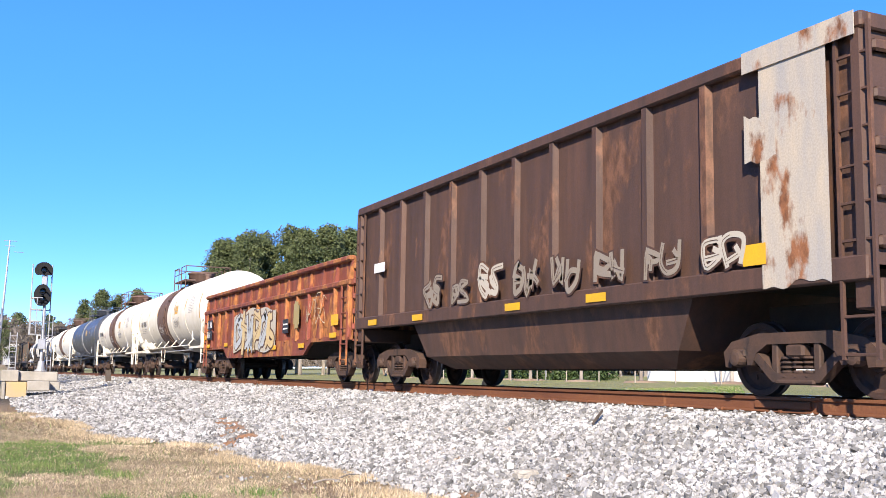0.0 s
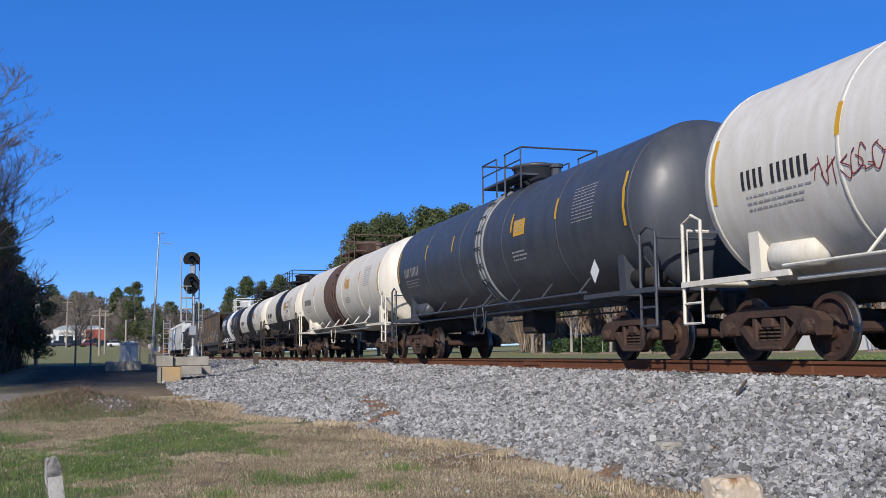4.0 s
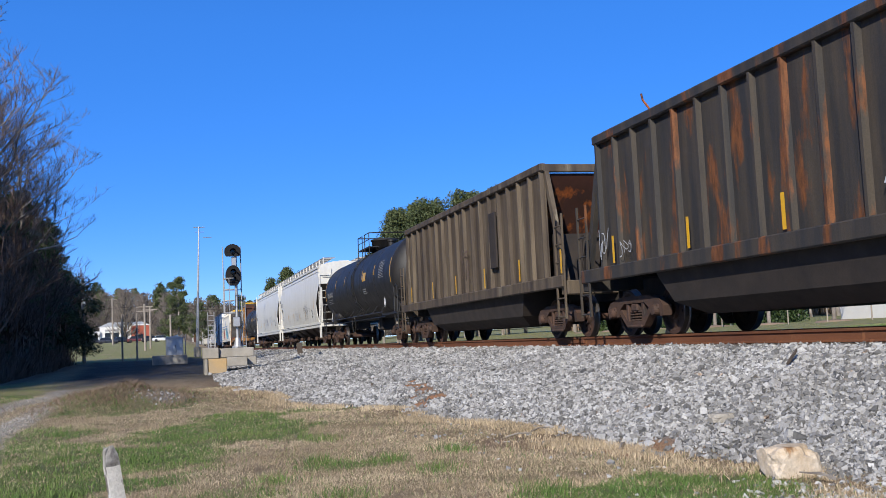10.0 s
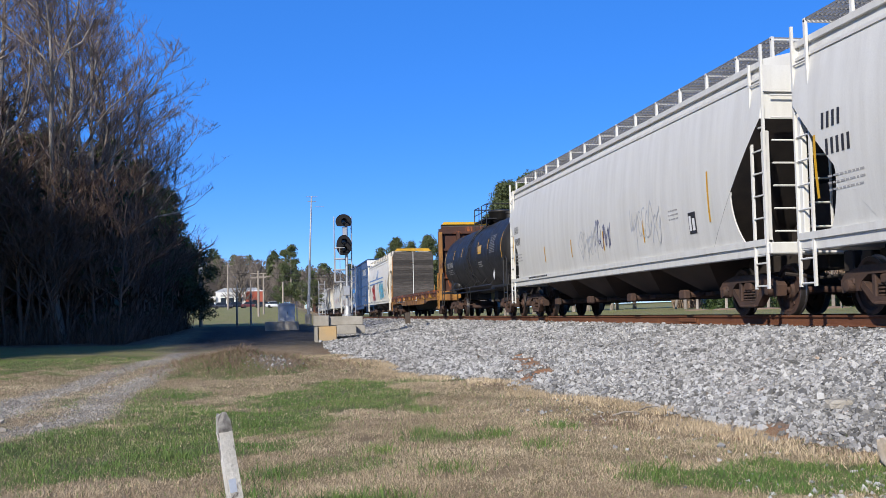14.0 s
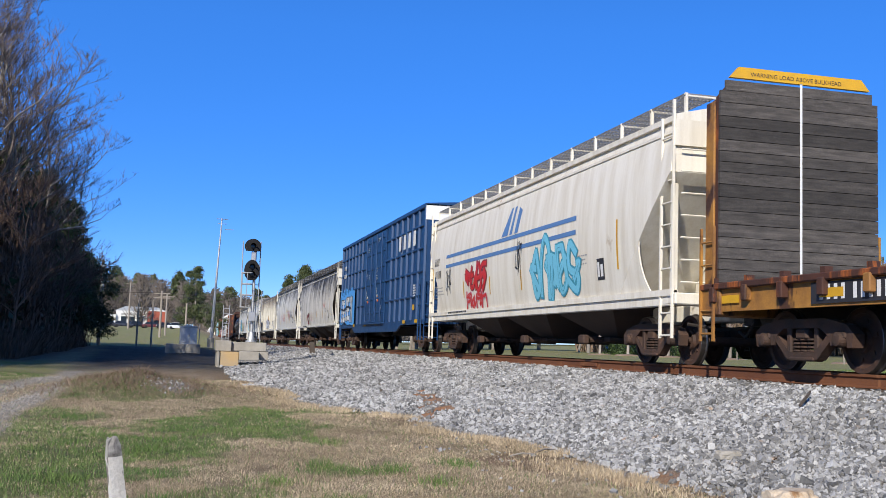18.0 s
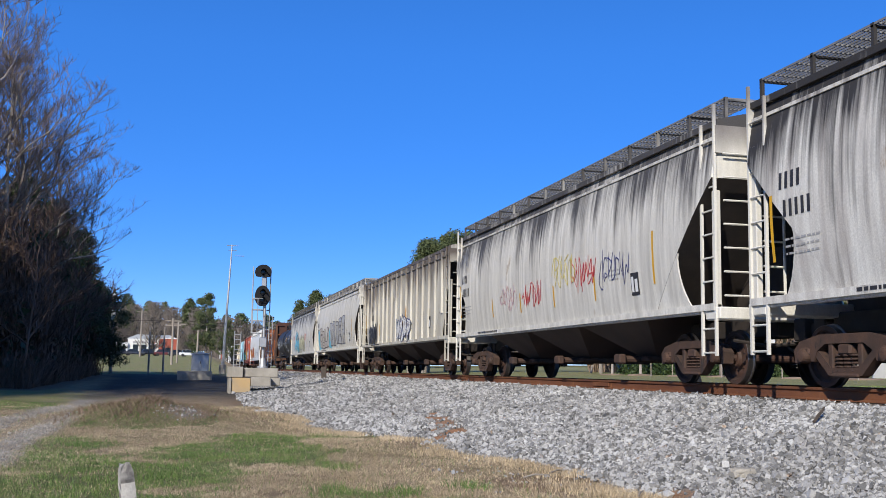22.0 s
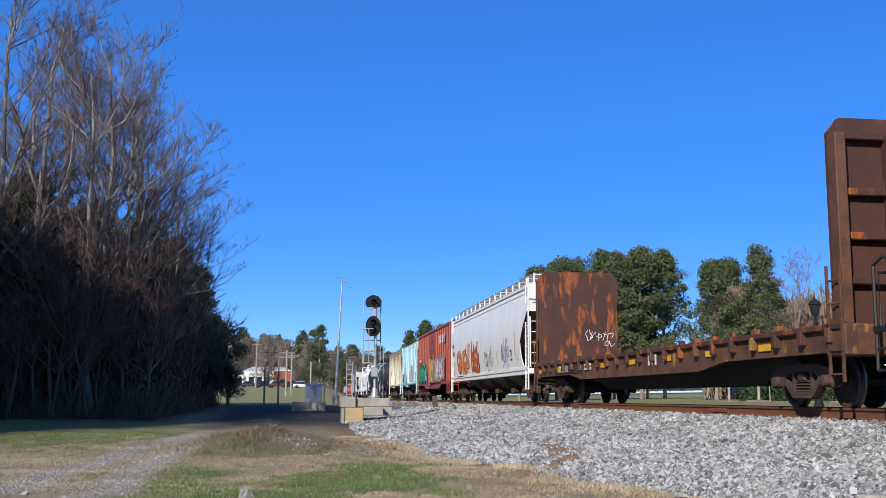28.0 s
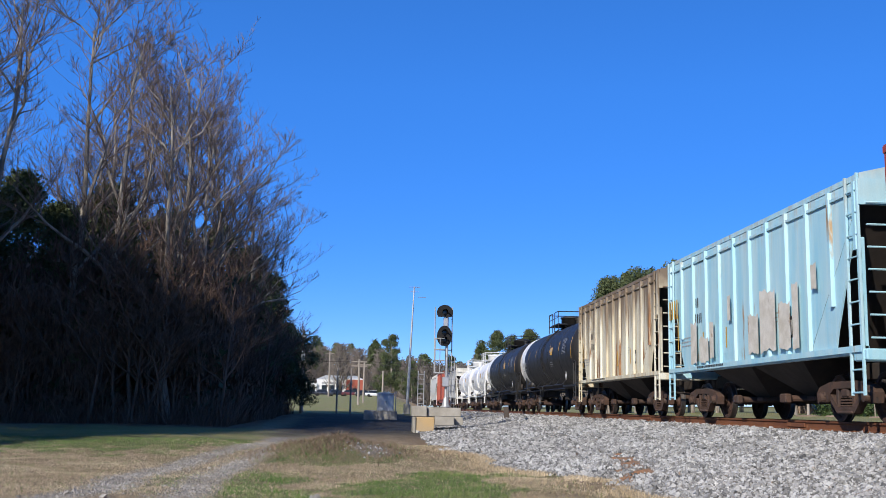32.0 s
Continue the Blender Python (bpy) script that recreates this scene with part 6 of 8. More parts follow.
# ---- tank cars ----
def tank_car(name, label, y0, y1, r, zc, bands, trim, seed, plat="square", text=None, marks_mat="blackmark", belly=None, ribs=0, strips=(0.9,), walk_mat=None, belly_at=0.12, fine_mat=None):
    """bands: (from, to, material key) in shares of the shell's length, from the far end to the near end."""
    rnd = random.Random(seed)
    L, mid = y1 - y0, (y0 + y1) / 2
    half = L / 2
    car = empty(name, label, "tank car", "freight cars")
    running_gear(car, half, 1.95)
    t = half - 0.5                        # reach of the tank's heads
    cyl = t - r * 0.5
    trim_m = M[trim]
    # shell in painted bands
    n = 48
    edges = [(b[0], b[1], b[2]) for b in bands]
    for a, b, key in edges:
        g = G()
        ya, yb = cyl - a * 2 * cyl, cyl - b * 2 * cyl
        prof = []
        if a <= 0.001:
            prof += [(cyl + r * 0.5 * math.sin(q), r * math.cos(q)) for q in [1.55, 1.4, 1.2, 1.0, 0.8, 0.6, 0.4, 0.2]]
        prof += [(ya, r), (ya - 0.06, r), (yb + 0.06, r), (yb, r)]
        if b >= 0.999:
            prof += [(-cyl - r * 0.5 * math.sin(q), r * math.cos(q)) for q in [0.2, 0.4, 0.6, 0.8, 1.0, 1.2, 1.4, 1.55]]
        g.lathe(prof, "y", n, (0, 0, zc))
        mats = [M[key]]
        if belly:
            g.m = [1 if sum(g.v[i][2] for i in f) / len(f) < zc - r * belly_at else 0 for f in g.f]
            mats.append(M[belly])
        part("tank_shell", g, mats, car, smooth=True)
    # weld rings
    for q in [-cyl] + [-cyl + 2 * cyl * k / 5 for k in (1, 2, 3, 4)] + [cyl]:
        g = G().lathe([(q - 0.035, r + 0.002), (q - 0.03, r + 0.008), (q + 0.03, r + 0.008), (q + 0.035, r + 0.002)], "y", n, (0, 0, zc))
        key = next((k for a, b, k in edges if cyl - b * 2 * cyl - 0.01 <= q <= cyl - a * 2 * cyl + 0.01), edges[0][2])
        if belly:
            g.m = [1 if sum(g.v[i][2] for i in f) / len(f) < zc - r * belly_at else 0 for f in g.f]
        part("weld_ring", g, [M[key], M[belly or key]], car, smooth=True)
    for k in range(ribs):
        q = (k - (ribs - 1) / 2) * 0.22
        part("jacket_band", G().lathe([(q - 0.05, r), (q - 0.04, r + 0.035), (q + 0.04, r + 0.035), (q + 0.05, r)], "y", n, (0, 0, zc)), M["jacket"], car, "pale ribbed jacket band", smooth=True)
    on = round_on(r, zc)
    # stub sills, end decks, saddles
    for s in (-1, 1):
        part("stub_sill", G().box(-0.32, 0.32, s * (half - 0.35), s * (half - 3.6), 0.78, 1.12, 0.02), M["under"], car)
        part("end_deck", G().box(-1.45, 1.45, s * (half - 0.4), s * (half - 0.95), 1.1, 1.16, 0.015).box(-1.5, -1.44, s * (half - 0.4), s * (half - 3.0), 1.09, 1.17), trim_m, car)
        yb = s * (half - 1.95)
        g = G()
        prof = [(-1.25, 1.1), (1.25, 1.1), (1.25, 1.3), (r * 0.85, zc - r * 0.52), (0.4, zc - r * 0.97), (-0.4, zc - r * 0.97), (-r * 0.85, zc - r * 0.52), (-1.25, 1.3)]
        g.prism(prof, yb - 0.12, yb + 0.12, "y")
        part("saddle", g, trim_m, car)
        # corner grab irons
        for x in (-1.46, 1.46):
            g = G()
            ya, yc = s * (half - 0.42), s * (half - 0.92)
            g.tube([(x, ya, 0.55), (x, ya, 2.05), (x, (ya + yc) / 2, 2.15), (x, yc, 2.05), (x, yc, 1.16)], 0.026, 6)
            g.tube([(x, ya, 0.55), (x, yc, 0.55), (x, yc, 1.16)], 0.024, 6).tube([(x, ya, 0.85), (x, yc, 0.85)], 0.02, 6)
            part("grab_iron", g, trim_m, car)
        part("end_rail", G().tube([(-1.4, s * (half - 0.45), 1.16), (-1.4, s * (half - 0.45), 1.95), (1.4, s * (half - 0.45), 1.95), (1.4, s * (half - 0.45), 1.16)], 0.024, 6), trim_m, car)
    # side walk rails with struts
    wm = M[walk_mat or trim]
    for x in (-1, 1):
        g = G().tube([(x * 1.5, half - 2.9, 1.22), (x * 1.5, -half + 2.9, 1.22)], 0.022, 6)
        part("handrail", g, wm, car)
        k = -half + 3.2
        while k < half - 3:
            zz = zc - math.sqrt(max(0.05, r * r - 1.2 * 1.2)) if r > 1.25 else zc - 0.5
            part("rail_strut", G().tube([(x * 1.5, k, 1.22), (x * 1.3, k - 0.1, 1.5)], 0.02, 5), wm, car)
            k += 1.75
        part("brake_pipe", G().tube([(x * 1.35, half - 3, 1.05), (x * 1.35, -half + 3, 1.05)], 0.022, 5), wm, car)
    # side ladder to the top platform
    g = G()
    for y in (-0.2, 0.2):
        pts = [on(-y, zc + a * r, 0.05) for a in (-0.85, -0.5, -0.1, 0.3, 0.7, 1.1, 1.35)]
        g.tube([(-1.5, y * 1.6, 0.75), (-1.5, y, 1.22)] + [p for p in pts if p[2] > 1.3], 0.022, 5)
    for k in range(9):
        p = on(0, zc + (-0.75 + k * 0.25) * r, 0.06)
        g.tube([(p[0], -0.2, p[2]), (p[0], 0.2, p[2])], 0.017, 5)
    part("side_ladder", g, M[bands[len(bands) // 2][2]] if len(bands) > 2 else trim_m, car)
    part("side_step", G().tube([(-1.5, -0.45, 1.1), (-1.5, -0.25, 0.6), (-1.5, 0.25, 0.6), (-1.5, 0.45, 1.1)], 0.02, 5), trim_m, car)
    # manway housing, platform and railing on top
    top = zc + r
    pm = M[plat_mats.get(seed, bands[len(bands) // 2][2])]
    part("manway_housing", G().lathe([(top - 0.1, 0.55), (top + 0.42, 0.55), (top + 0.44, 0.6), (top + 0.5, 0.6), (top + 0.56, 0.35), (top + 0.57, 0.05)], "z", 20), pm, car, smooth=True)
    part("valve", G().lathe([(top, 0.12), (top + 0.3, 0.12), (top + 0.32, 0.16), (top + 0.4, 0.16)], "z", 12, (0.1, -0.95, 0)), pm, car)
    g = G().box(-0.95, 0.95, 0.62, 1.15, top + 0.06, top + 0.1).box(-0.95, -0.5, -1.3, 0.62, top + 0.06, top + 0.1).box(0.5, 0.95, -1.3, 0.62, top + 0.06, top + 0.1)
    for k in range(6):
        g.box(-0.95 + 0.075 * k, -0.92 + 0.075 * k, -1.3, 1.15, top + 0.1, top + 0.115)
    part("platform", g, pm, car)
    for x in (-0.95, 0.95):
        g = G()
        for a, b in ((-1.35, -0.35), (0.2, 1.2)):
            g.tube([(x, a, top - 0.25), (x, a, top + 0.68), (x, b, top + 0.68), (x, b, top - 0.25)], 0.024, 5)
        g.tube([(x, -1.35, top + 0.4), (x, 1.2, top + 0.4)], 0.018, 5)
        part("platform_rail", g, pm, car)
    g = G()
    for y in (-1.35, 1.2):
        g.tube([(-0.95, y, top + 0.68), (0.95, y, top + 0.68)], 0.024, 5)
    part("platform_rail", g, pm, car)
    # brake cylinder and gear at the far end
    part("brake_reservoir", G().lathe([(-0.5, 0.05), (-0.46, 0.2), (0.42, 0.22), (0.46, 0.2), (0.5, 0.05)], "y", 16, (-1.0, half - 2.6, 1.42)), trim_m, car, smooth=True)
    part("brake_reservoir", G().lathe([(-0.4, 0.05), (-0.36, 0.17), (0.36, 0.17), (0.4, 0.05)], "y", 16, (-1.0, -half + 1.5, 1.4)), M["under"], car, smooth=True)
    part("bottom_outlet", G().box(-0.3, 0.3, -0.35, 0.35, 0.6, zc - r * 0.9, 0.04), M["under"], car)
    # marks
    mm = M[marks_mat]
    reflectors(car, on, [-cyl + 0.12, cyl - 0.12], zc - 0.35, 0.95)
    reflectors(car, on, [-cyl + 2 * cyl * q for q in (0.2, 0.36, 0.64, 0.8)], zc + 0.12, 0.42)
    g = G()
    marks(g, on, -cyl + 0.8, zc - 0.24, 0.25, (4, 6), wide=0.55)
    part("stencil_bars", g, mm, car)
    g = G()
    bars(g, on, -cyl + 0.85, zc - 0.6, 1.4, 0.26, 3, rnd, fill=0.3)
    bars(g, on, cyl - 2.2, zc - 0.1, 0.95, 0.7, 11, rnd, fill=0.3)
    bars(g, on, cyl * 0.28, zc - 0.55, 0.8, 0.25, 3, rnd, fill=0.45)
    part("data_bars", g, M[fine_mat or ("greymark" if marks_mat == "blackmark" else marks_mat)], car, "rows of small stencilled bars")
    g = patch(G(), on, cyl * 0.3, cyl * 0.3 + 0.62, zc + 0.02, zc + 0.36, 0.008, 2)
    part("yellow_panel", g, M["yellowmark"], car, "yellow notice panel")
    part("notice_bars", bars(G(), on, cyl * 0.3 + 0.06, zc + 0.06, 0.46, 0.27, 4, rnd, 0.011, 0.35), M["greymark"], car)
    g = G()
    poly_on(g, flat_on(-1.44), [(half - 2.6, 1.36), (half - 2.42, 1.58), (half - 2.6, 1.8), (half - 2.78, 1.58)], 0.02)
    part("placard", g, M["whitemark"], car, "white diamond placard")
    if text:
        for body, u, v, size, key in text:
            part("lettering", lettering(G(), on, u, v, body, size), M[key], car, "stencilled words")
    car.matrix_basis = Matrix.Translation((XC, mid, 0))
    return add_car(car, mid), on, cyl


plat_mats = {8: "black", 9: "purewhite", 12: "black", 15: "black", 24: "black", 30: "black", 31: "black", 5: "slate", 32: "purewhite", 33: "purewhite"}

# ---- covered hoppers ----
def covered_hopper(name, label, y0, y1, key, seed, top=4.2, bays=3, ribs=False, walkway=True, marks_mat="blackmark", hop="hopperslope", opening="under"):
    rnd = random.Random(seed)
    L, mid = y1 - y0, (y0 + y1) / 2
    half = L / 2
    car = empty(name, label, "covered hopper", "freight cars")
    running_gear(car, half, 2.15)
    b = half - 0.55
    m = M[key]
    m2 = M["palegrime"] if key in ("grimy", "grimier") else m      # the ends stay cleaner than the sides
    sill = 1.22
    if ribs:
        prof = [(sill, 1.44), (1.5, 1.46), (top - 0.15, 1.46), (top, 1.44)]
    else:
        prof = [(z, 1.59 - (0.12 * ((2.6 - z) / 1.38) ** 2 if z < 2.6 else 0.21 * ((z - 2.6) / (top - 2.6)) ** 2)) for z in [sill + (top - sill) * k / 28 for k in range(29)]]
    on = curved_on(prof)

    hi = 3.8 if ribs else 3.3

    def reach(z):                        # the body narrows towards its foot behind the end openings
        return b - 2.2 * (1 - smooth_step(z, sill, hi)) if z < hi else b

    def edge(z):                         # edge of the side sheet round the end opening
        if ribs:
            return b - 1.15 * (hi - z) / (hi - sill)
        return b - 1.2 * math.sqrt(max(0.0, 1 - ((z - 2.1) / 1.2) ** 2))
    rings = [[(-w, -reach(z), z), (w, -reach(z), z), (w, reach(z), z), (-w, reach(z), z)] for z, w in
             sorted(set(prof + [(sill + (hi - sill) * k / 8, float(np.interp(sill + (hi - sill) * k / 8, [p[0] for p in prof], [p[1] for p in prof]))) for k in range(9)]))]
    g = G().loft(rings)
    # below hi the end faces default to near-black: recess shade put into colour
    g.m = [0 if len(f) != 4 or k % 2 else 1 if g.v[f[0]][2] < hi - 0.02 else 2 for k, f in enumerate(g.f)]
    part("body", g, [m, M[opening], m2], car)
    for s in (-1, 1):
        for e in (-1, 1):
            rows = []
            for k in range(15):
                z = sill + (hi - 0.02 - sill) * k / 14
                w, y0c, y1c = float(np.interp(z, [p[0] for p in prof], [p[1] for p in prof])) - 0.004, e * (reach(z) - 0.05), e * max(edge(z), reach(z) - 0.04)
                rows.append([(s * w, y0c, z), (s * w, y1c, z), (s * (w - 0.03), y1c, z), (s * (w - 0.03), y0c, z)])
            part("side_cheek", G().loft(rows), m, car)
    # roof: shallow hip with an eave
    g = G().prism([(-1.47, top - 0.1), (1.47, top - 0.1), (1.47, top), (0.75, top + 0.17), (-0.75, top + 0.17), (-1.47, top)], -b - 0.06, b + 0.06, "y")
    part("roof", g, m, car)
    for k in range(5):
        y = -b + 1.4 + k * (2 * b - 2.8) / 4
        part("roof_hatch", G().box(-0.3, 0.3, y - 0.55, y + 0.55, top + 0.17, top + 0.28, 0.04), m, car)
    # side sills and hoppers
    for s in (-1, 1):
        part("top_rail", G().box(s * 1.4, s * (1.475 if not ribs else 1.5), -b, b, top - 0.31, top - 0.26), m2, car)
        part("side_sill", G().box(s * 1.49, s * 1.38, -b, b, 1.0 if top > 4.28 else 1.13, sill + 0.06, 0.015).box(s * 1.53, s * 1.49, -b, b, 1.17, sill + 0.06), m, car)
    span = (2 * (half - 3.4)) / bays
    for k in range(bays):
        c = -(half - 3.4) + span * (k + 0.5)
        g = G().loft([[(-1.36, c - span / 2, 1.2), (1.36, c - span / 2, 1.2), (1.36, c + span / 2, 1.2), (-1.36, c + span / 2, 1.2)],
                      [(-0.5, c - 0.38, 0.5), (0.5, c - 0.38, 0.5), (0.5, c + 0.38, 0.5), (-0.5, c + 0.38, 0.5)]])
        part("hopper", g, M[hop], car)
        g = G().box(-0.7, 0.7, c - 0.42, c + 0.42, 0.4, 0.5, 0.02).tube([(-1.15, c, 0.44), (1.15, c, 0.44)], 0.07, 8).box(-1.2, -1.05, c - 0.16, c + 0.16, 0.34, 0.54, 0.03)
        part("outlet_gate", g, M["truck"], car)
    # end slope sheets, decks, posts and ladders
    for s in (-1, 1):
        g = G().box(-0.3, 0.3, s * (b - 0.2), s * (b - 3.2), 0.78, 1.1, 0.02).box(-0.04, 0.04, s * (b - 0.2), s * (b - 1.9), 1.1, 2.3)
        # sill and web in the recess take the same shade colour
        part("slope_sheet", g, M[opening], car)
        part("end_deck", G().box(-1.5, 1.5, s * (half - 0.42), s * (half - 0.9), 1.02, 1.22, 0.02), m2, car)
        part("end_header", G().box(-1.5, 1.5, s * b, s * (b + 0.06), top - 0.55, top - 0.1), m2, car)
        for x in (-1.44, 1.44):
            part("corner_post", G().box(x - 0.05, x + 0.05, s * b, s * (b - 0.12), 1.2, 3.1, 0.012), m2, car)
            g = G()
            xx = x * 1.045
            for y in (s * (b + 0.02), s * (b - 0.42)):
                g.box(xx - 0.022, xx + 0.022, y - 0.022, y + 0.022, 0.45, top + (0.25 if walkway and y == s * (b + 0.02) else 0.0))
            z = 0.5
            while z < top:
                g.tube([(xx, s * (b + 0.02), z), (xx, s * (b - 0.42), z)], 0.017, 5)
                z += 0.38
            part("ladder", g, m2, car)
            g = G()
            z = 1.4
            while z < top - 0.3:
                g.tube([(x * 0.97, s * (b + 0.1), z), (x * 0.62, s * (b + 0.1), z)], 0.017, 5)
                z += 0.38
            g.tube([(x * 0.62, s * (b + 0.1), 1.2), (x * 0.62, s * (b + 0.1), top - 0.2)], 0.022, 5)
            part("end_ladder", g, m2, car)
        part("brake_wheel" if s > 0 else "brake_pipe", G().lathe([(-0.03, 0.24), (0.0, 0.28), (0.03, 0.24)], "y", 18, (-0.55, s * (half - 0.5), 2.1)) if s > 0
             else G().tube([(-1.2, -half + 0.55, 0.7), (-0.6, -half + 0.5, 0.62), (0.3, -half + 0.45, 0.72)], 0.03, 6), M["under"], car)
    if ribs:
        k, n = 0, int((2 * b - 0.5) / 0.92)
        for i in range(n + 1):
            y = -b + 0.12 + (2 * b - 0.24) * i / n
            zlo = sill if abs(y) < b - 2.1 else 3.0 - (b - abs(y)) / 2.05 * 0.0 - 1.78 * (1 - 0) * max(0, (abs(y) - (b - 2.05))) / 2.05 * 0 - 1.78 * (1 - min(1, max(0, (abs(y) - (b - 2.05)) / 2.05)))
            for s in (-1, 1):
                part("rib", G().prism([(s * 1.455, y - 0.07), (s * 1.52, y - 0.045), (s * 1.52, y + 0.045), (s * 1.455, y + 0.07)], max(sill, zlo), top - 0.12, "z"), m, car)
    if walkway:
        wm = M["grate"]
        for s in (-1, 1):
            g = G()
            for k in range(9):
                x = s * (1.28 - k * 0.075)
                g.box(x - 0.008, x + 0.008, -b, b, top + 0.36, top + 0.39)
            n = int(2 * b / 0.3)
            for k in range(n + 1):
                y = -b + 2 * b * k / n
                g.box(s * 1.29, s * 0.66, y - 0.008, y + 0.008, top + 0.355, top + 0.385)
            part("roof_walk", g, wm, car, "steel grating roof walk")
            n = int(2 * b / 1.25)
            for k in range(n + 1):
                y = -b + 2 * b * k / n
                part("walk_post", G().box(s * 1.3, s * 1.25, y - 0.03, y + 0.03, top - 0.02, top + 0.39).box(s * 1.3, s * 0.62, y - 0.025, y + 0.025, top + 0.33, top + 0.357), m, car)
    else:
        g = G()
        for k in range(6):
            g.box(-0.3 + k * 0.11, -0.25 + k * 0.11, -b, b, top + 0.3, top + 0.33)
        part("roof_walk", g, M["grate"], car, "steel grating roof walk")
    # marks
    mm = M[marks_mat]
    g = G()
    marks(g, on, -b + 0.75 + (1.2 if ribs else 0.15), 2.75, 0.24, (4,))
    marks(g, on, -b + 0.85 + (1.2 if ribs else 0.15), 2.35, 0.24, (5,))
    bars(g, flat_on(-1.53), -b + 2.5, 1.18, 2.4, 0.08, 1, rnd)
    part("stencil_bars", g, mm, car)
    g = bars(G(), on, -b + 1.0, 1.75, 1.0, 0.3, 3, rnd, fill=0.3)
    bars(g, on, b - 4.1, 1.9, 0.5, 0.26, 3, rnd, fill=0.3)
    part("data_bars", g, M["greymark"], car, "rows of small stencilled bars")
    g = patch(G(), on, b - 3.1, b - 2.75, 1.6, 2.02, 0.009, 2)
    part("notice_panel", g, M["blackmark"], car)
    part("notice_frame", patch(patch(G(), on, b - 3.07, b - 2.97, 1.66, 1.95, 0.013, 2), on, b - 2.92, b - 2.8, 1.66, 1.9, 0.013, 2), M["whitemark"], car)
    reflectors(car, on, [-b + 0.7 + 0.0, b - 2.1], 1.75, 0.95, 0.07)
    reflectors(car, on, [-b + 2 * b * q for q in (0.25, 0.4, 0.55, 0.7)], 1.62, 0.48, 0.07)
    car.matrix_basis = Matrix.Translation((XC, mid, 0))
    return add_car(car, mid), on, b


def smooth_step(v, a, b):
    return min(1.0, max(0.0, (v - a) / (b - a)))


# ---- open hoppers and gondolas ----
def open_hopper(name, label, y0, y1, key, seed, top=3.72, pitch=0.78, belly=True, hole=True, rib_w=0.05, low=1.18):
    rnd = random.Random(seed)
    L, mid = y1 - y0, (y0 + y1) / 2
    half = L / 2
    car = empty(name, label, "open hopper", "freight cars")
    running_gear(car, half, 1.95)
    b = half - 0.5
    m = M[key]
    for s in (-1, 1):
        g = G()
        if hole:                         # side sheets whose lower end corners are cut away
            poly = [(-b + 0.95, top), (b - 0.95, top), (b - 0.95, low), (-b + 0.95, low)]
        else:
            poly = [(-b, top), (b, top), (b, low), (-b, low)]
        g.prism(poly, s * 1.4, s * 1.43, "x")
        part("side_sheet", g, m, car)
        tb = b - 0.95 if hole else b
        part("top_chord", G().box(s * 1.36, s * 1.54, -tb - 0.03, tb + 0.03, top - 0.06, top + 0.12, 0.025), m, car)
        part("side_sill", G().box(s * 1.4, s * 1.53, -b, b, low - 0.12, low + 0.14, 0.02), m, car)
        n = round(2 * tb / pitch)
        for k in range(n + 1):
            y = -tb + 0.08 + (2 * tb - 0.16) * k / n
            part("rib", G().prism([(s * 1.425, y - rib_w), (s * 1.52, y - rib_w * 0.6), (s * 1.52, y + rib_w * 0.6), (s * 1.425, y + rib_w)], low + 0.12, top - 0.05, "z"), m, car)
    for s in (-1, 1):
        part("end_chord", G().box(-1.45, 1.45, s * (tb - 0.05), s * (tb + 0.06), top - 0.08, top + 0.1, 0.02), m, car)
        g = G()
        if hole:                         # sloping end floor seen from outside, with diagonal struts
            g.add([(-1.39, s * (tb - 0.02), top - 0.1), (1.39, s * (tb - 0.02), top - 0.1), (1.39, s * (b - 2.9), low), (-1.39, s * (b - 2.9), low)], [(0, 1, 2, 3)])
            part("slope_sheet", g, M["gonbrown" if key == "hopgrey" else "rustplate"], car)
            for x in (-1.38, 1.38):
                part("end_strut", G().prism([(s * (tb + 0.04), top), (s * (tb - 0.1), top), (s * (b - 0.2), low), (s * (b - 0.02), low)], x - 0.05, x + 0.05, "x"), m, car)
            part("end_bulkhead", G().box(-1.2, 1.2, s * (b - 1.3), s * (b - 1.2), 1.1, 2.3), M["under"], car)
        else:
            g.box(-1.42, 1.42, s * (b - 0.03), s * b, low, top)
            part("end_sheet", g, m, car)
            for z in (1.5, 2.0, 2.5, 3.0, 3.5):
                if z < top - 0.2:
                    part("end_rib", G().box(-1.42, 1.42, s * b, s * (b + 0.08), z, z + 0.13, 0.03), m, car)
        part("end_sill", G().box(-1.45, 1.45, s * (half - 0.4), s * (half - 0.75), 0.9, 1.2, 0.02), m, car)
        part("centre_sill", G().box(-0.3, 0.3, s * (half - 0.4), s * (half - 3.2), 0.75, 1.1), M["under"], car)
        for x in (-1.5, 1.5):
            g = G()
            for y in (s * (half - 0.42), s * (half - 0.85)):
                g.box(x - 0.02, x + 0.02, y - 0.02, y + 0.02, 0.4, 2.6 if hole else top)
            z = 0.45
            while z < (2.6 if hole else top):
                g.tube([(x, s * (half - 0.42), z), (x, s * (half - 0.85), z)], 0.018, 5)
                z += 0.38
            part("ladder", g, m, car)
        part("brake_gear", G().box(-0.95, -0.55, s * (half - 0.5), s * (half - 0.75), 1.2, 2.2, 0.05).tube([(-1.1, s * (half - 0.45), 1.2), (-1.0, s * (half - 0.45), 2.0), (-0.3, s * (half - 0.45), 2.2)], 0.03, 6), M["under"], car)
    part("floor", G().box(-1.4, 1.4, -b, b, low, low + 0.04) if not hole else G().box(-1.4, 1.4, -b + 2.3, b - 2.3, low, low + 0.04), M["under"], car)
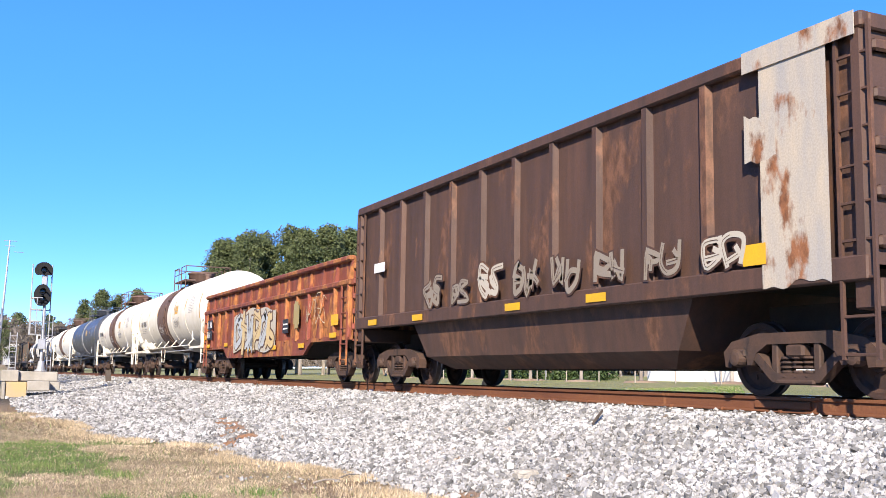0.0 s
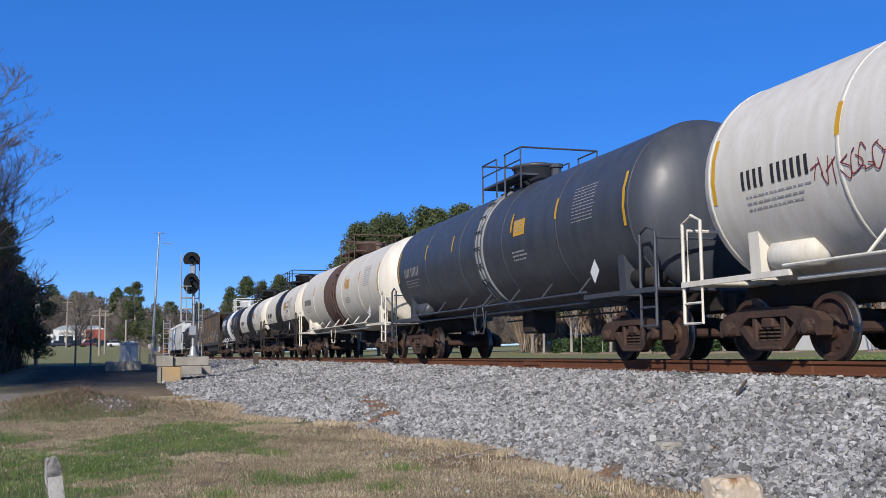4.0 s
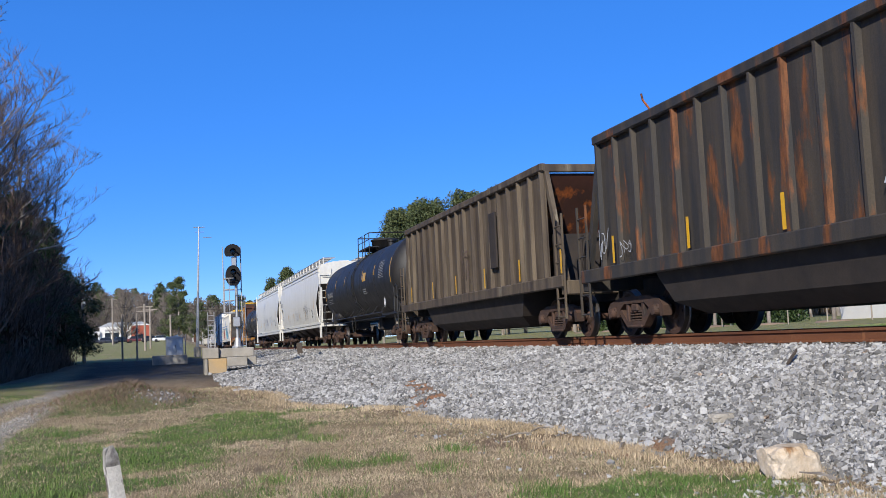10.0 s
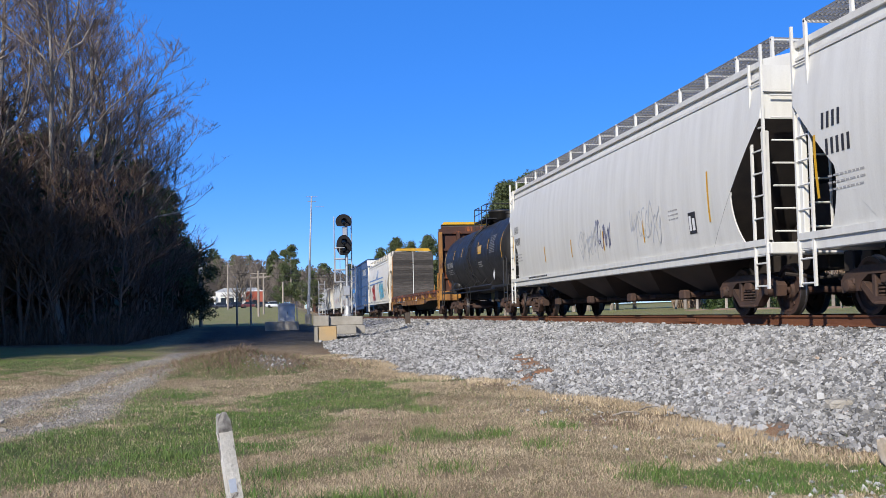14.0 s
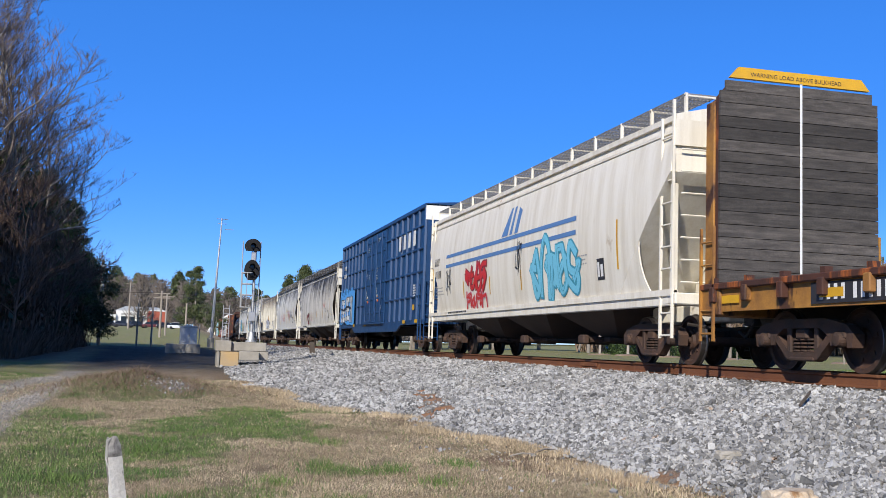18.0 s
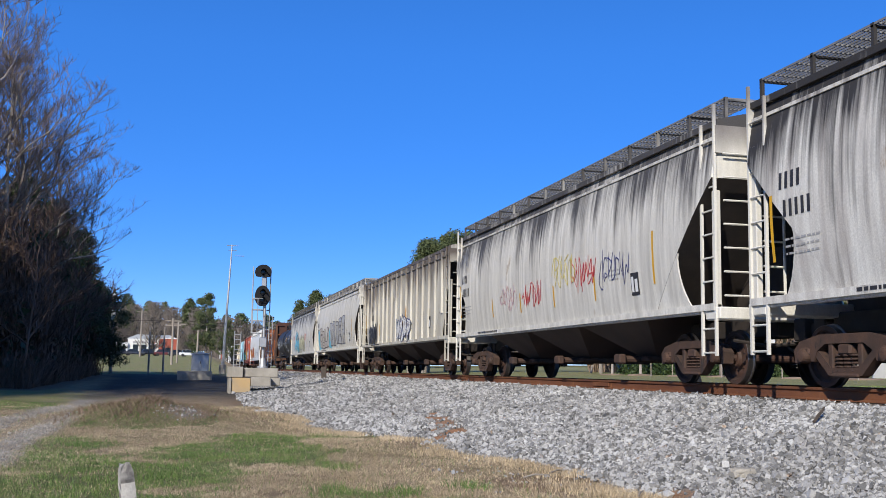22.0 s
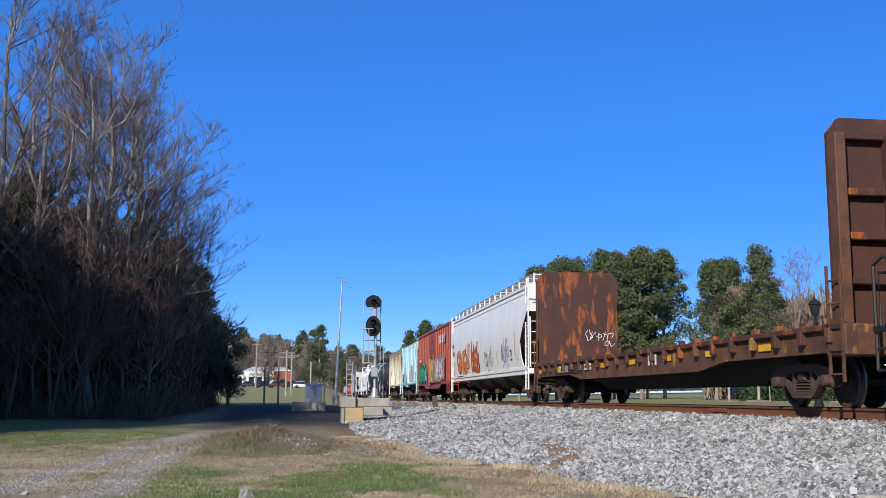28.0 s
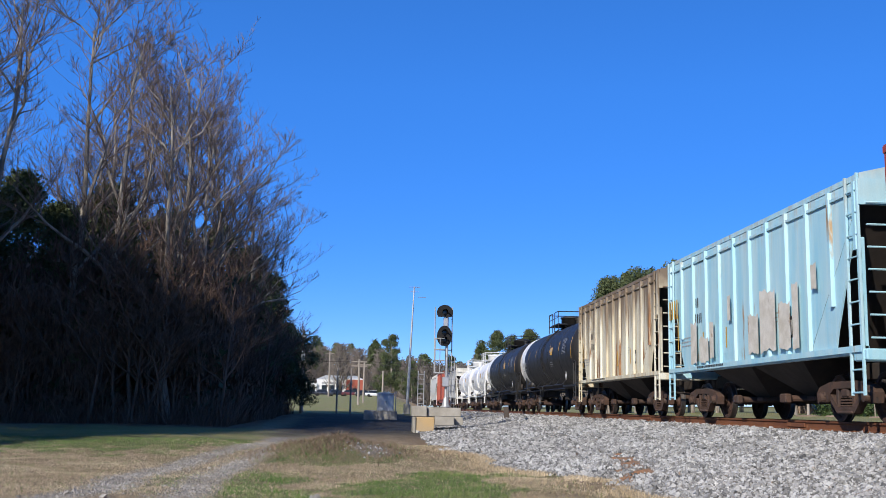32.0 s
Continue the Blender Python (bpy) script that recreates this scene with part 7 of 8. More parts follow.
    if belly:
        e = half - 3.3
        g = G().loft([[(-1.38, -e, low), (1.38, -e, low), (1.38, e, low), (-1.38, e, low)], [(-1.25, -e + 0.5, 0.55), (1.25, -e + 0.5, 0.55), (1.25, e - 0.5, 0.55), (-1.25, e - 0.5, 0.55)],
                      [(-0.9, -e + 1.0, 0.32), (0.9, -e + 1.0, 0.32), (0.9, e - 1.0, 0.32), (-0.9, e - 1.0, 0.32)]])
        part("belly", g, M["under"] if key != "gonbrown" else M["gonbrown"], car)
    car.matrix_basis = Matrix.Translation((XC, mid, 0))
    return add_car(car, mid), flat_on(-1.535), b


def red_gondola(y0, y1):
    L, mid = y1 - y0, (y0 + y1) / 2
    half = L / 2
    car = empty("gondola", "rusty red steel gondola with raised sides and graffiti", "gondola", "freight cars")
    running_gear(car, half, 1.9)
    b, m = half - 0.5, M["gonred"]
    for s in (-1, 1):
        poly = [(-b, 2.3), (b, 2.3), (b, 1.0), (b - 2.9, 1.0), (b - 3.5, 0.68), (-b + 3.5, 0.68), (-b + 2.9, 1.0), (-b, 1.0)]
        part("side_sheet", G().prism(poly, s * 1.36, s * 1.4, "x"), m, car)
        part("side_chord", G().box(s * 1.34, s * 1.52, -b - 0.04, b + 0.04, 2.24, 2.38, 0.03), m, car)
        part("upper_sheet", G().box(s * 1.34, s * 1.38, -b + 0.1, b - 0.1, 2.38, 2.84), m, car)
        part("top_chord", G().box(s * 1.3, s * 1.5, -b + 0.05, b - 0.05, 2.81, 2.94, 0.03), m, car)
        part("side_sill", G().prism([(-b, 1.08), (b, 1.08), (b, 0.98), (b - 2.9, 0.98), (b - 3.5, 0.66), (-b + 3.5, 0.66), (-b + 2.9, 0.98), (-b, 0.98)], s * 1.4, s * 1.46, "x"), m, car)
        n = 15
        for k in range(n + 1):
            y = -b + 0.1 + (2 * b - 0.2) * k / n
            part("rib", G().box(s * 1.39, s * 1.49, y - 0.06, y + 0.06, 1.02, 2.26, 0.02), m, car)
            part("upper_rib", G().prism([(s * 1.37, 2.38), (s * 1.48, 2.38), (s * 1.41, 2.82), (s * 1.37, 2.82)], y - 0.05, y + 0.05, "y"), m, car)
    for s in (-1, 1):
        part("end_sheet", G().box(-1.38, 1.38, s * (b - 0.04), s * b, 0.95, 2.88), m, car)
        for z in (1.2, 1.55, 1.9, 2.25, 2.6):
            part("end_rib", G().box(-1.42, 1.42, s * b, s * (b + 0.09), z, z + 0.16, 0.04), m, car)
        part("corner_cap", G().box(-1.52, 1.52, s * (b - 0.02), s * (b + 0.05), 2.24, 2.38, 0.02), m, car)
        for x in (-1.5, 1.5):
            ladder("ladder", car, m, x, s * (b - 0.08), s * (b - 0.5), 0.4, 2.3)
    part("floor", G().box(-1.36, 1.36, -b, b, 1.0, 1.06), M["under"], car)
    part("centre_sill", G().box(-0.3, 0.3, -half + 0.4, half - 0.4, 0.65, 1.0), M["under"], car)
    on = flat_on(-1.495)
    for u in [-b + 0.5, -b + 3.2, -b + 6.2, -b + 9, -b + 11.6, b - 1.3]:
        part("reflective_strip", patch(G(), on, u, u + 0.5, 1.05 if abs(u) > 4.5 else 0.85, 1.17 if abs(u) > 4.5 else 0.97, 0.012), M["yellowmark"], car)
    part("yellow_panel", patch(G(), on, b - 1.2, b - 0.68, 1.34, 1.6, 0.012), M["yellowmark"], car, "yellow notice panel")
    g = G()
    marks(g, on, -b + 0.5, 1.75, 0.22, (2, 2), wide=0.8, thick=0.4)
    marks(g, on, -b + 0.55, 1.4, 0.22, (3,), wide=0.8, thick=0.4)
    part("stencil_bars", g, M["whitemark"], car)
    part("stencil_ground", patch(patch(G(), on, -b + 0.42, -b + 1.3, 1.7, 2.02, 0.004), on, -b + 0.48, -b + 1.3, 1.34, 1.66, 0.004), M["blackmark"], car, "black painted ground behind the stencils")
    part("yellow_panel", patch(G(), on, -b + 0.12, -b + 0.5, 1.34, 1.5, 0.012), M["yellowmark"], car, "yellow notice panel")
    haze(car, on, -b + 4.5, 0.78, 4.9, 1.4, paint("bone spray", (0.42, 0.35, 0.26)), 20)
    graffiti(car, on, -b + 4.7, 0.85, 4.5, 1.2, 6, paint("pale grey-blue spray", (0.42, 0.45, 0.46)), paint("umber spray", (0.12, 0.07, 0.05)), 21, second=paint("sand spray", (0.55, 0.42, 0.22)))
    haze(car, on, b - 4.3, 1.45, 0.5, 0.6, paint("olive spray", (0.34, 0.27, 0.12)), 22)
    haze(car, on, b - 4.2, 1.36, 0.3, 0.76, paint("olive spray", (0.34, 0.27, 0.12)), 24, 0.0085)
    scrawl(car, on, b - 3.3, 1.4, 1.6, 0.75, paint("pale spray", (0.5, 0.38, 0.24)), 23, 4)
    part("notice_panel", patch(G(), on, b - 5.3, b - 4.75, 1.28, 1.66, 0.012), M["blackmark"], car)
    part("notice_frame", patch(patch(G(), on, b - 5.24, b - 4.81, 1.5, 1.54, 0.016), on, b - 5.24, b - 4.81, 1.38, 1.42, 0.016), M["whitemark"], car)
    car.matrix_basis = Matrix.Translation((XC, mid, 0))
    add_car(car, mid)


# ---- boxcars ----
def boxcar(label, y0, y1, key, top, seed, hi):
    L, mid = y1 - y0, (y0 + y1) / 2
    half = L / 2
    car = empty("boxcar", label, "boxcar", "freight cars")
    running_gear(car, half, 2.3)
    b, m = half - 0.5, M[key]
    part("body", G().box(-1.46, 1.46, -b, b, 1.05, top - 0.05, 0.02), m, car)
    part("roof", G().prism([(-1.52, top - 0.08), (1.52, top - 0.08), (1.52, top), (0, top + 0.12), (-1.52, top)], -b - 0.03, b + 0.03, "y"), m, car)
    for s in (-1, 1):
        part("side_sill", G().prism([(-b, 1.1), (b, 1.1), (b, 0.95), (b - 3.6, 0.95), (b - 4.3, 0.72), (-b + 4.3, 0.72), (-b + 3.6, 0.95), (-b, 0.95)], s * 1.44, s * 1.5, "x"), m, car)
        part("eave", G().box(s * 1.44, s * 1.55, -b - 0.02, b + 0.02, top - 0.16, top - 0.02, 0.02), m, car)
        door0, door1 = (-2.3, 2.3) if hi else (-1.6, 1.6)
        n = int(2 * b / 0.95)
        for k in range(n + 1):
            y = -b + 0.06 + (2 * b - 0.12) * k / n
            if door0 - 0.1 < y < door1 + 0.1:
                continue
            part("side_post", G().prism([(s * 1.455, y - 0.08), (s * 1.53, y - 0.05), (s * 1.53, y + 0.05), (s * 1.455, y + 0.08)], 1.1, top - 0.14, "z"), m, car)
        for z in ((1.9, 2.75, 3.55, 4.35) if hi else ()):
            for a, c in ((-b, door0), (door1, b)):
                part("side_rail", G().box(s * 1.455, s * 1.525, a, c, z, z + 0.08, 0.015), m, car)
        leaves = ((door0, 0.0), (0.0, door1)) if hi else ((door0, door1),)
        for a, c in leaves:
            door = part("door", G().box(s * 1.455, s * 1.515, a + 0.03, c - 0.03, 1.12, top - 0.2, 0.02), m, car)
            for z in ([1.5, 2.1, 2.75, 3.4, 4.05, 4.6] if hi else [1.35, 1.9, 2.5, 3.1, 3.7]):
                if z < top - 0.4:
                    part("door_rib", G().box(s * 1.51, s * 1.545, a + 0.12, c - 0.12, z, z + 0.09, 0.015), m, door)
            for q in ((0.25, 0.75) if hi else (0.5,)):
                y = a + (c - a) * q
                part("lock_rod", G().tube([(s * 1.57, y, 1.2), (s * 1.57, y, top - 0.3)], 0.025, 6), m, door)
                part("lock_handle", G().box(s * 1.55, s * 1.6, y - 0.03, y + 0.03, 1.75, 2.05, 0.01), m, door)
                if hi and s < 0 and q > 0.5:
                    part("lock_tag", G().box(-1.53, -1.518, y - 0.35, y - 0.22, 2.0, 2.22), paint("orange tag", (0.75, 0.14, 0.03)), door, "orange and white tag")
                    part("lock_tag", G().box(-1.53, -1.518, y - 0.2, y - 0.08, 2.05, 2.3), M["whitemark"], door, "white tag")
        part("door_track", G().box(s * 1.455, s * 1.6, door0 - (0 if hi else 2.6), door1 + 0.3, 1.06, 1.12), m, car)
    for s in (-1, 1):
        z = 1.3
        while z < top - (0.75 if hi else 0.3):
            part("end_rib", G().prism([(z, s * b), (z + 0.1, s * (b + 0.07)), (z + 0.22, s * (b + 0.07)), (z + 0.32, s * b)], 0, 1, "x") if False else
                 G().loft([[(-1.3, s * b, z), (-1.3, s * (b + 0.07), z + 0.1), (-1.3, s * (b + 0.07), z + 0.22), (-1.3, s * b, z + 0.32)], [(1.3, s * b, z), (1.3, s * (b + 0.07), z + 0.1), (1.3, s * (b + 0.07), z + 0.22), (1.3, s * b, z + 0.32)]]), m, car)
            z += 0.46
        if hi:
            part("end_cap", G().box(-1.5, 1.5, s * (b - 0.02), s * (b + 0.03), top - 0.58, top - 0.02, 0.01), M["purewhite"], car, "white-painted upper end")
        part("end_deck", G().box(-1.4, 1.4, s * (half - 0.42), s * (half - 0.6), 0.98, 1.06), m, car)
        for x in (-1.52, 1.52):
            ladder("ladder", car, m, x * 1.02, s * (b - 0.06), s * (b - 0.48), 0.4, 2.5 if hi else 2.9)
            g = G()
            z = 0.5
            while z < 2.5:
                g.tube([(x * 0.97, s * (b + 0.12), z), (x * 0.65, s * (b + 0.12), z)], 0.018, 5)
                z += 0.38
            g.tube([(x * 0.97, s * (b + 0.12), 0.4), (x * 0.97, s * (b + 0.12), 2.5)], 0.02, 5).tube([(x * 0.65, s * (b + 0.12), 0.4), (x * 0.65, s * (b + 0.12), 2.5)], 0.02, 5)
            part("end_ladder", g, m, car)
    part("centre_sill", G().box(-0.35, 0.35, -half + 0.4, half - 0.4, 0.62, 0.98), M["under"], car)
    part("brake_reservoir", G().lathe([(-0.5, 0.05), (-0.45, 0.2), (0.45, 0.2), (0.5, 0.05)], "y", 14, (-0.8, 0.6, 0.75)), M["under"], car, smooth=True)
    car.matrix_basis = Matrix.Translation((XC, mid, 0))
    return add_car(car, mid), flat_on(-1.545), b


# ---- bulkhead flatcars ----
def bulkhead_flat(label, y0, y1, wood, seed):
    rnd = random.Random(seed)
    L, mid = y1 - y0, (y0 + y1) / 2
    half = L / 2
    car = empty("bulkhead_flatcar", label, "flatcar", "freight cars")
    running_gear(car, half, 2.6)
    b = half - 0.45
    m, top = M["yellow" if wood else "rustyellow"], 4.66 if wood else 4.7
    for s in (-1, 1):
        part("side_sill", G().prism([(-b, 1.22), (b, 1.22), (b, 0.86), (b - 4.6, 0.86), (b - 6.0, 0.7), (-b + 6.0, 0.7), (-b + 4.6, 0.86), (-b, 0.86)], s * 1.36, s * 1.44, "x"), m, car)
        part("deck_edge", G().box(s * 1.3, s * 1.52, -b, b, 1.2, 1.3, 0.015), M["rustplate"], car)
        n = 22
        for k in range(n + 1):
            y = -b + 0.4 + (2 * b - 0.8) * k / n
            part("stake_pocket", G().box(s * 1.43, s * 1.55, y - 0.07, y + 0.07, 1.0, 1.24, 0.015), M["rustplate"] if k % 3 else m, car)
            part("deck_lug", G().box(s * 1.38, s * 1.5, y - 0.05, y + 0.05, 1.3, 1.38), M["rustplate"], car)
    part("deck", G().box(-1.34, 1.34, -b, b, 1.2, 1.27), M["plank"], car)
    part("centre_sill", G().prism([(-half + 0.4, 1.1), (half - 0.4, 1.1), (half - 0.4, 0.75), (half - 4.4, 0.75), (half - 5.6, 0.42), (-half + 5.6, 0.42), (-half + 4.4, 0.75), (-half + 0.4, 0.75)], -0.4, 0.4, "x"), M["under"], car)
    for s in (-1, 1):
        yb = s * (b - 0.35)
        bh = part("bulkhead", G().prism([(-1.42, 1.25), (1.42, 1.25), (1.42, top - 0.36), (1.22, top - 0.12), (-1.22, top - 0.12), (-1.42, top - 0.36)], yb - 0.06, yb + 0.06, "y"), M["rustplate"], car, "tall steel bulkhead with clipped corners")
        # inside face towards the deck
        if wood:
            z = 1.32
            while z < top - 0.1:
                h = rnd.uniform(0.16, 0.22)
                w = 1.44 - 0.55 * max(0.0, z + h - top + 0.28)
                part("plank", G().box(-w, w, yb - s * 0.06, yb - s * (0.11 + rnd.uniform(0, 0.012)), z, min(z + h - 0.01, top)), M["plank"], bh)
                z += h
            part("centre_strip", G().box(-0.02, 0.02, yb - s * 0.125, yb - s * 0.13, 1.4, top - 0.05), M["whitemark"], bh)
            part("top_board", G().prism([(-1.28, top - 0.06), (1.28, top - 0.06), (1.12, top + 0.12), (-1.12, top + 0.12)], yb - s * 0.06, yb - s * 0.13, "y"), M["yellowmark"], bh, "yellow warning board")
            gg = G()
            lettering(gg, (lambda u, v, e: (u, yb - s * 0.135, v)) if s > 0 else (lambda u, v, e: (-u, yb - s * 0.135, v)), -0.92, top - 0.02, "WARNING LOAD ABOVE BULKHEAD", 0.1)
            part("lettering", gg, M["blackmark"], bh, "black stencilled words")
        # frame posts and braces on the outer side
        for x in (-1.36, -0.45, 0.45, 1.36):
            part("bulkhead_post", G().box(x - 0.09, x + 0.09, yb + s * 0.06, yb + s * 0.32, 1.25, top - 0.42, 0.015), m if abs(x) > 1 else M["rustplate"], bh)
        for z in (1.9, 2.6, 3.3, top - 0.5):
            part("bulkhead_beam", G().box(-1.4, 1.4, yb + s * 0.06, yb + s * 0.2, z, z + 0.12, 0.015), M["rustplate"], bh)
        part("end_sill", G().box(-1.48, 1.48, s * (half - 0.4), s * (half - 1.0), 0.8, 1.28, 0.02), m, car)
        for x in (-1.5, 1.5):
            ladder("ladder", car, m, x, s * (half - 0.45), s * (half - 0.85), 0.4, 2.2)
    on = flat_on(-1.46)
    g = patch(G(), on, -b + 2.9, -b + 6.0, 0.9, 1.18, 0.004)
    part("name_plate", g, M["blackmark"], car)
    g = G()
    marks(g, on, -b + 3.1, 0.95, 0.2, (4, 5), wide=0.75)
    marks(g, on, 1.5, 0.92, 0.24, (3,), wide=1.0)
    bars(g, on, -b + 6.4, 0.92, 0.9, 0.22, 2, rnd)
    part("stencil_bars", g, M["whitemark"], car)
    for u in [-b + 0.6 + k * 2.5 for k in range(9)]:
        part("reflective_strip", patch(G(), on, u, u + 0.5, 0.98, 1.1, 0.01), M["yellowmark"], car)
    car.matrix_basis = Matrix.Translation((XC, mid, 0))
    add_car(car, mid)
    return car, b


# ---- the train, from the leading gondola back ----
SP = dict(red=paint("red spray", (0.6, 0.03, 0.03)), sky=paint("sky blue spray", (0.18, 0.55, 0.72)), ink=paint("black spray", (0.02, 0.02, 0.025)), silv=paint("silver spray", (0.5, 0.52, 0.55)), orange=paint("orange spray", (0.75, 0.25, 0.05)),
          green=paint("teal green spray", (0.05, 0.4, 0.22)), yel=paint("yellow spray", (0.7, 0.58, 0.08)), pink=paint("pink spray", (0.6, 0.35, 0.4)), white=M["whitemark"], pale=paint("pale yellow spray", (0.62, 0.6, 0.38)),
          navy=paint("navy spray", (0.02, 0.03, 0.16)), brightblue=paint("bright blue spray", (0.08, 0.35, 0.8)), grey=paint("grey spray", (0.22, 0.22, 0.23)), brick=paint("rust pink spray", (0.4, 0.2, 0.13)), maroon=paint("maroon spray", (0.25, 0.04, 0.05)))


def train():
    # 1 brown high-sided gondola
    car, on, b = open_hopper("gondola", "dark brown high-sided steel gondola, rust-stained", 6.8, 22.2, "gonbrown", 1, 3.8, 1.17, True, False, 0.09, 1.3)
    bone, dim = paint("bone spray", (0.46, 0.42, 0.34)), paint("faded bone spray", (0.26, 0.22, 0.17))
    for bay, n, h, mat in ((3, 2, 0.55, dim), (4, 2, 0.4, dim), (5, 2, 0.62, bone), (6, 2, 0.55, dim), (7, 2, 0.5, dim), (8, 2, 0.5, dim), (9, 2, 0.42, dim), (10, 2, 0.42, bone)):
        graffiti(car, on, -b + 0.25 + 1.17 * bay, 1.46, 0.72 if n > 1 else 0.45, h, n, mat, M["gonbrown"], 10 + bay)
    g = G()
    haze(car, on, b - 1.45, 1.15, 1.0, 2.75, M["scuff"], 17, 0.004)
    haze(car, on, b - 1.7, 2.6, 0.5, 0.6, M["scuff"], 18, 0.005)
    part("primer_patch", g.box(-1.56, -1.545, -b + 0.05, -b + 1.7, 3.68, 3.93), M["scuff"], car, "pale scuffed primer patch")
    part("white_panel", patch(G(), on, -b + 1.1, -b + 1.7, 2.35, 2.55, 0.012), M["whitemark"], car)
    part("yellow_panel", patch(G(), on, b - 1.75, b - 1.38, 1.46, 1.7, 0.014), M["yellowmark"], car, "yellow notice panel")
    for u in (-b + 0.8, -b + 3.2, -b + 7.0, b - 5.0):
        part("reflective_strip", patch(G(), on, u, u + 0.5, 1.24, 1.36, 0.012), M["yellowmark"], car)
    red_gondola(21.8, 38.2)
    wb = [(0, 0.36, "white"), (0.36, 0.53, "brownband"), (0.53, 1, "white")]
    for i, (a, b2) in enumerate(((37.4, 54.3), (54.3, 70.7))):
        car, on, c = tank_car("tank_car", "white tank car with a brown band round its middle", a, b2, 1.5, 2.55, wb, "cream", 3 + i)
        scrawl(car, on, -c * 0.15 - 0.6, 1.8, 0.9, 0.4, SP["white"], 31 + i)
        scrawl(car, on, c * 0.25, 2.0, 1.3, 0.4, SP["grey"], 33 + i)
        if i == 1:
            scrawl(car, on, -c + 2.2, 2.15, 1.5, 0.3, SP["maroon"], 35, 8)
    tank_car("tank_car", "dark slate grey tank car with a pale ribbed middle band", 70.7, 88.0, 1.5, 2.6, [(0, 1, "slate")], "slate", 5, marks_mat="greymark", ribs=3)
    car, on, c = tank_car("tank_car", "white tank car with a brown middle band", 88.0, 105.1, 1.5, 2.55, wb, "cream", 6)
    car, on, c = tank_car("tank_car", "white tank car with black belly and middle band", 105.1, 117.7, 1.42, 2.45, [(0, 0.36, "white"), (0.36, 0.56, "black"), (0.56, 1, "white")], "under", 7, belly="black", belly_at=0.33,
                          text=[("SODIUM", 2.2, 2.75, 0.18, "blackmark"), ("HYDROXIDE", 2.1, 2.52, 0.18, "blackmark"), ("SOLUTION", 2.15, 2.29, 0.18, "blackmark")])
    tank_car("tank_car", "white tank car with a black middle band and rust stain", 117.7, 131.2, 1.41, 2.41, [(0, 0.36, "white"), (0.36, 0.62, "black"), (0.62, 1, "cream")], "under", 8, belly="black", belly_at=0.5)
    car, on, c = tank_car("tank_car", "black tank car with a white middle band and white platform", 131.2, 144.8, 1.39, 2.41, [(0, 0.38, "black"), (0.38, 0.6, "purewhite"), (0.6, 1, "black")], "under", 9, marks_mat="whitemark", walk_mat="purewhite")
    part("logo_shapes", marks(G(), on, -c + 0.5, 2.5, 0.5, (6,), slant=0.2, wide=0.82, thick=0.78), M["whitemark"], car, "white slanted logo shapes")
    for i, (a, b2, key, lab) in enumerate(((144.8, 162.4, "hopgrey", "black open hopper with rust streaks and sprayed tags"), (162.4, 178.4, "hopbrown", "sooty brown open hopper, heavily weathered"))):
        car, on, b = open_hopper("open_hopper", lab, a, b2, key, 10 + i)
        g = G()
        if i == 0:
            for k, (u, w, h, key2) in enumerate(((1.0, 0.4, 0.5, "silv"), (1.9, 0.5, 0.25, "silv"), (9.1, 0.8, 0.85, "silv"), (10.0, 0.8, 0.85, "brick"), (10.8, 0.7, 0.85, "silv"), (13.0, 0.9, 0.5, "pale"), (13.8, 0.9, 0.7, "silv"), (15.5, 0.3, 0.6, "white"))):
                scrawl(car, on, -b + u, 1.45 + 0.25 * (k in (5, 6)), w, h, SP[key2], 41 + k, 3)
            part("twisted_wire", G().tube([(-1.45, b - 3.3, 3.8), (-1.5, b - 3.1, 4.05), (-1.42, b - 2.9, 4.2)], 0.02, 5), M["rustplate"], car)
        else:
            scrawl(car, on, -b + 7.5, 1.7, 0.8, 0.8, paint("umber spray", (0.12, 0.07, 0.05)), 47, 4)
            part("hatch_panel", G().box(-1.55, -1.5, -b + 4.2, -b + 4.7, 1.8, 3.2, 0.01), M["under"], car)
        for u in (-b + 1.6, -b + 4.4, -b + 7.0, -b + 9.7, -b + 12.4, -b + 15.0):
            part("reflective_strip", patch(G(), on, u, u + 0.09, 1.35, 1.85, 0.012), M["yellowmark"], car)
    car, on, c = tank_car("tank_car", "black tank car with yellow reflective strips", 178.4, 196.6, 1.5, 2.6, [(0, 1, "black")], "black", 12, marks_mat="greymark")
    for i, (a, b2) in enumerate(((196.6, 216.4), (216.4, 236.2))):
        car, on, b = covered_hopper("covered_hopper", "clean pale grey covered hopper with curved sides", a, b2, "silver", 13 + i, 4.3, 4)
        scrawl(car, on, b - 6.4, 1.6, 1.8, 0.8, SP["ink" if i == 0 else "silv"], 51 + i, 8)
        scrawl(car, on, b - 10.5, 1.5, 1.8, 0.8, SP["silv"], 53 + i, 7)
        if i == 1:
            scrawl(car, on, 0.3, 1.7, 1.2, 0.6, SP["navy"], 57, 6)
    tank_car("tank_car", "black tank car, plain and weathered", 236.2, 251.4, 1.46, 2.5, [(0, 1, "black")], "black", 15, marks_mat="greymark")
    bulkhead_flat("empty yellow flatcar with plank-faced end bulkheads", 251.4, 273.7, True, 16)
    car, on, b = covered_hopper("covered_hopper", "cream covered hopper with blue stripes and red graffiti", 273.7, 292.1, "cream", 17, 4.3, 3, opening="cream")
    g = G()
    patch(g, on, -b + 2.3, b - 4.2, 2.92, 3.02, 0.008)
    patch(g, on, -b + 2.3, b - 4.2, 2.62, 2.72, 0.008)
    part("blue_stripes", g, M["bluemark"], car, "two blue side stripes")
    g = G()
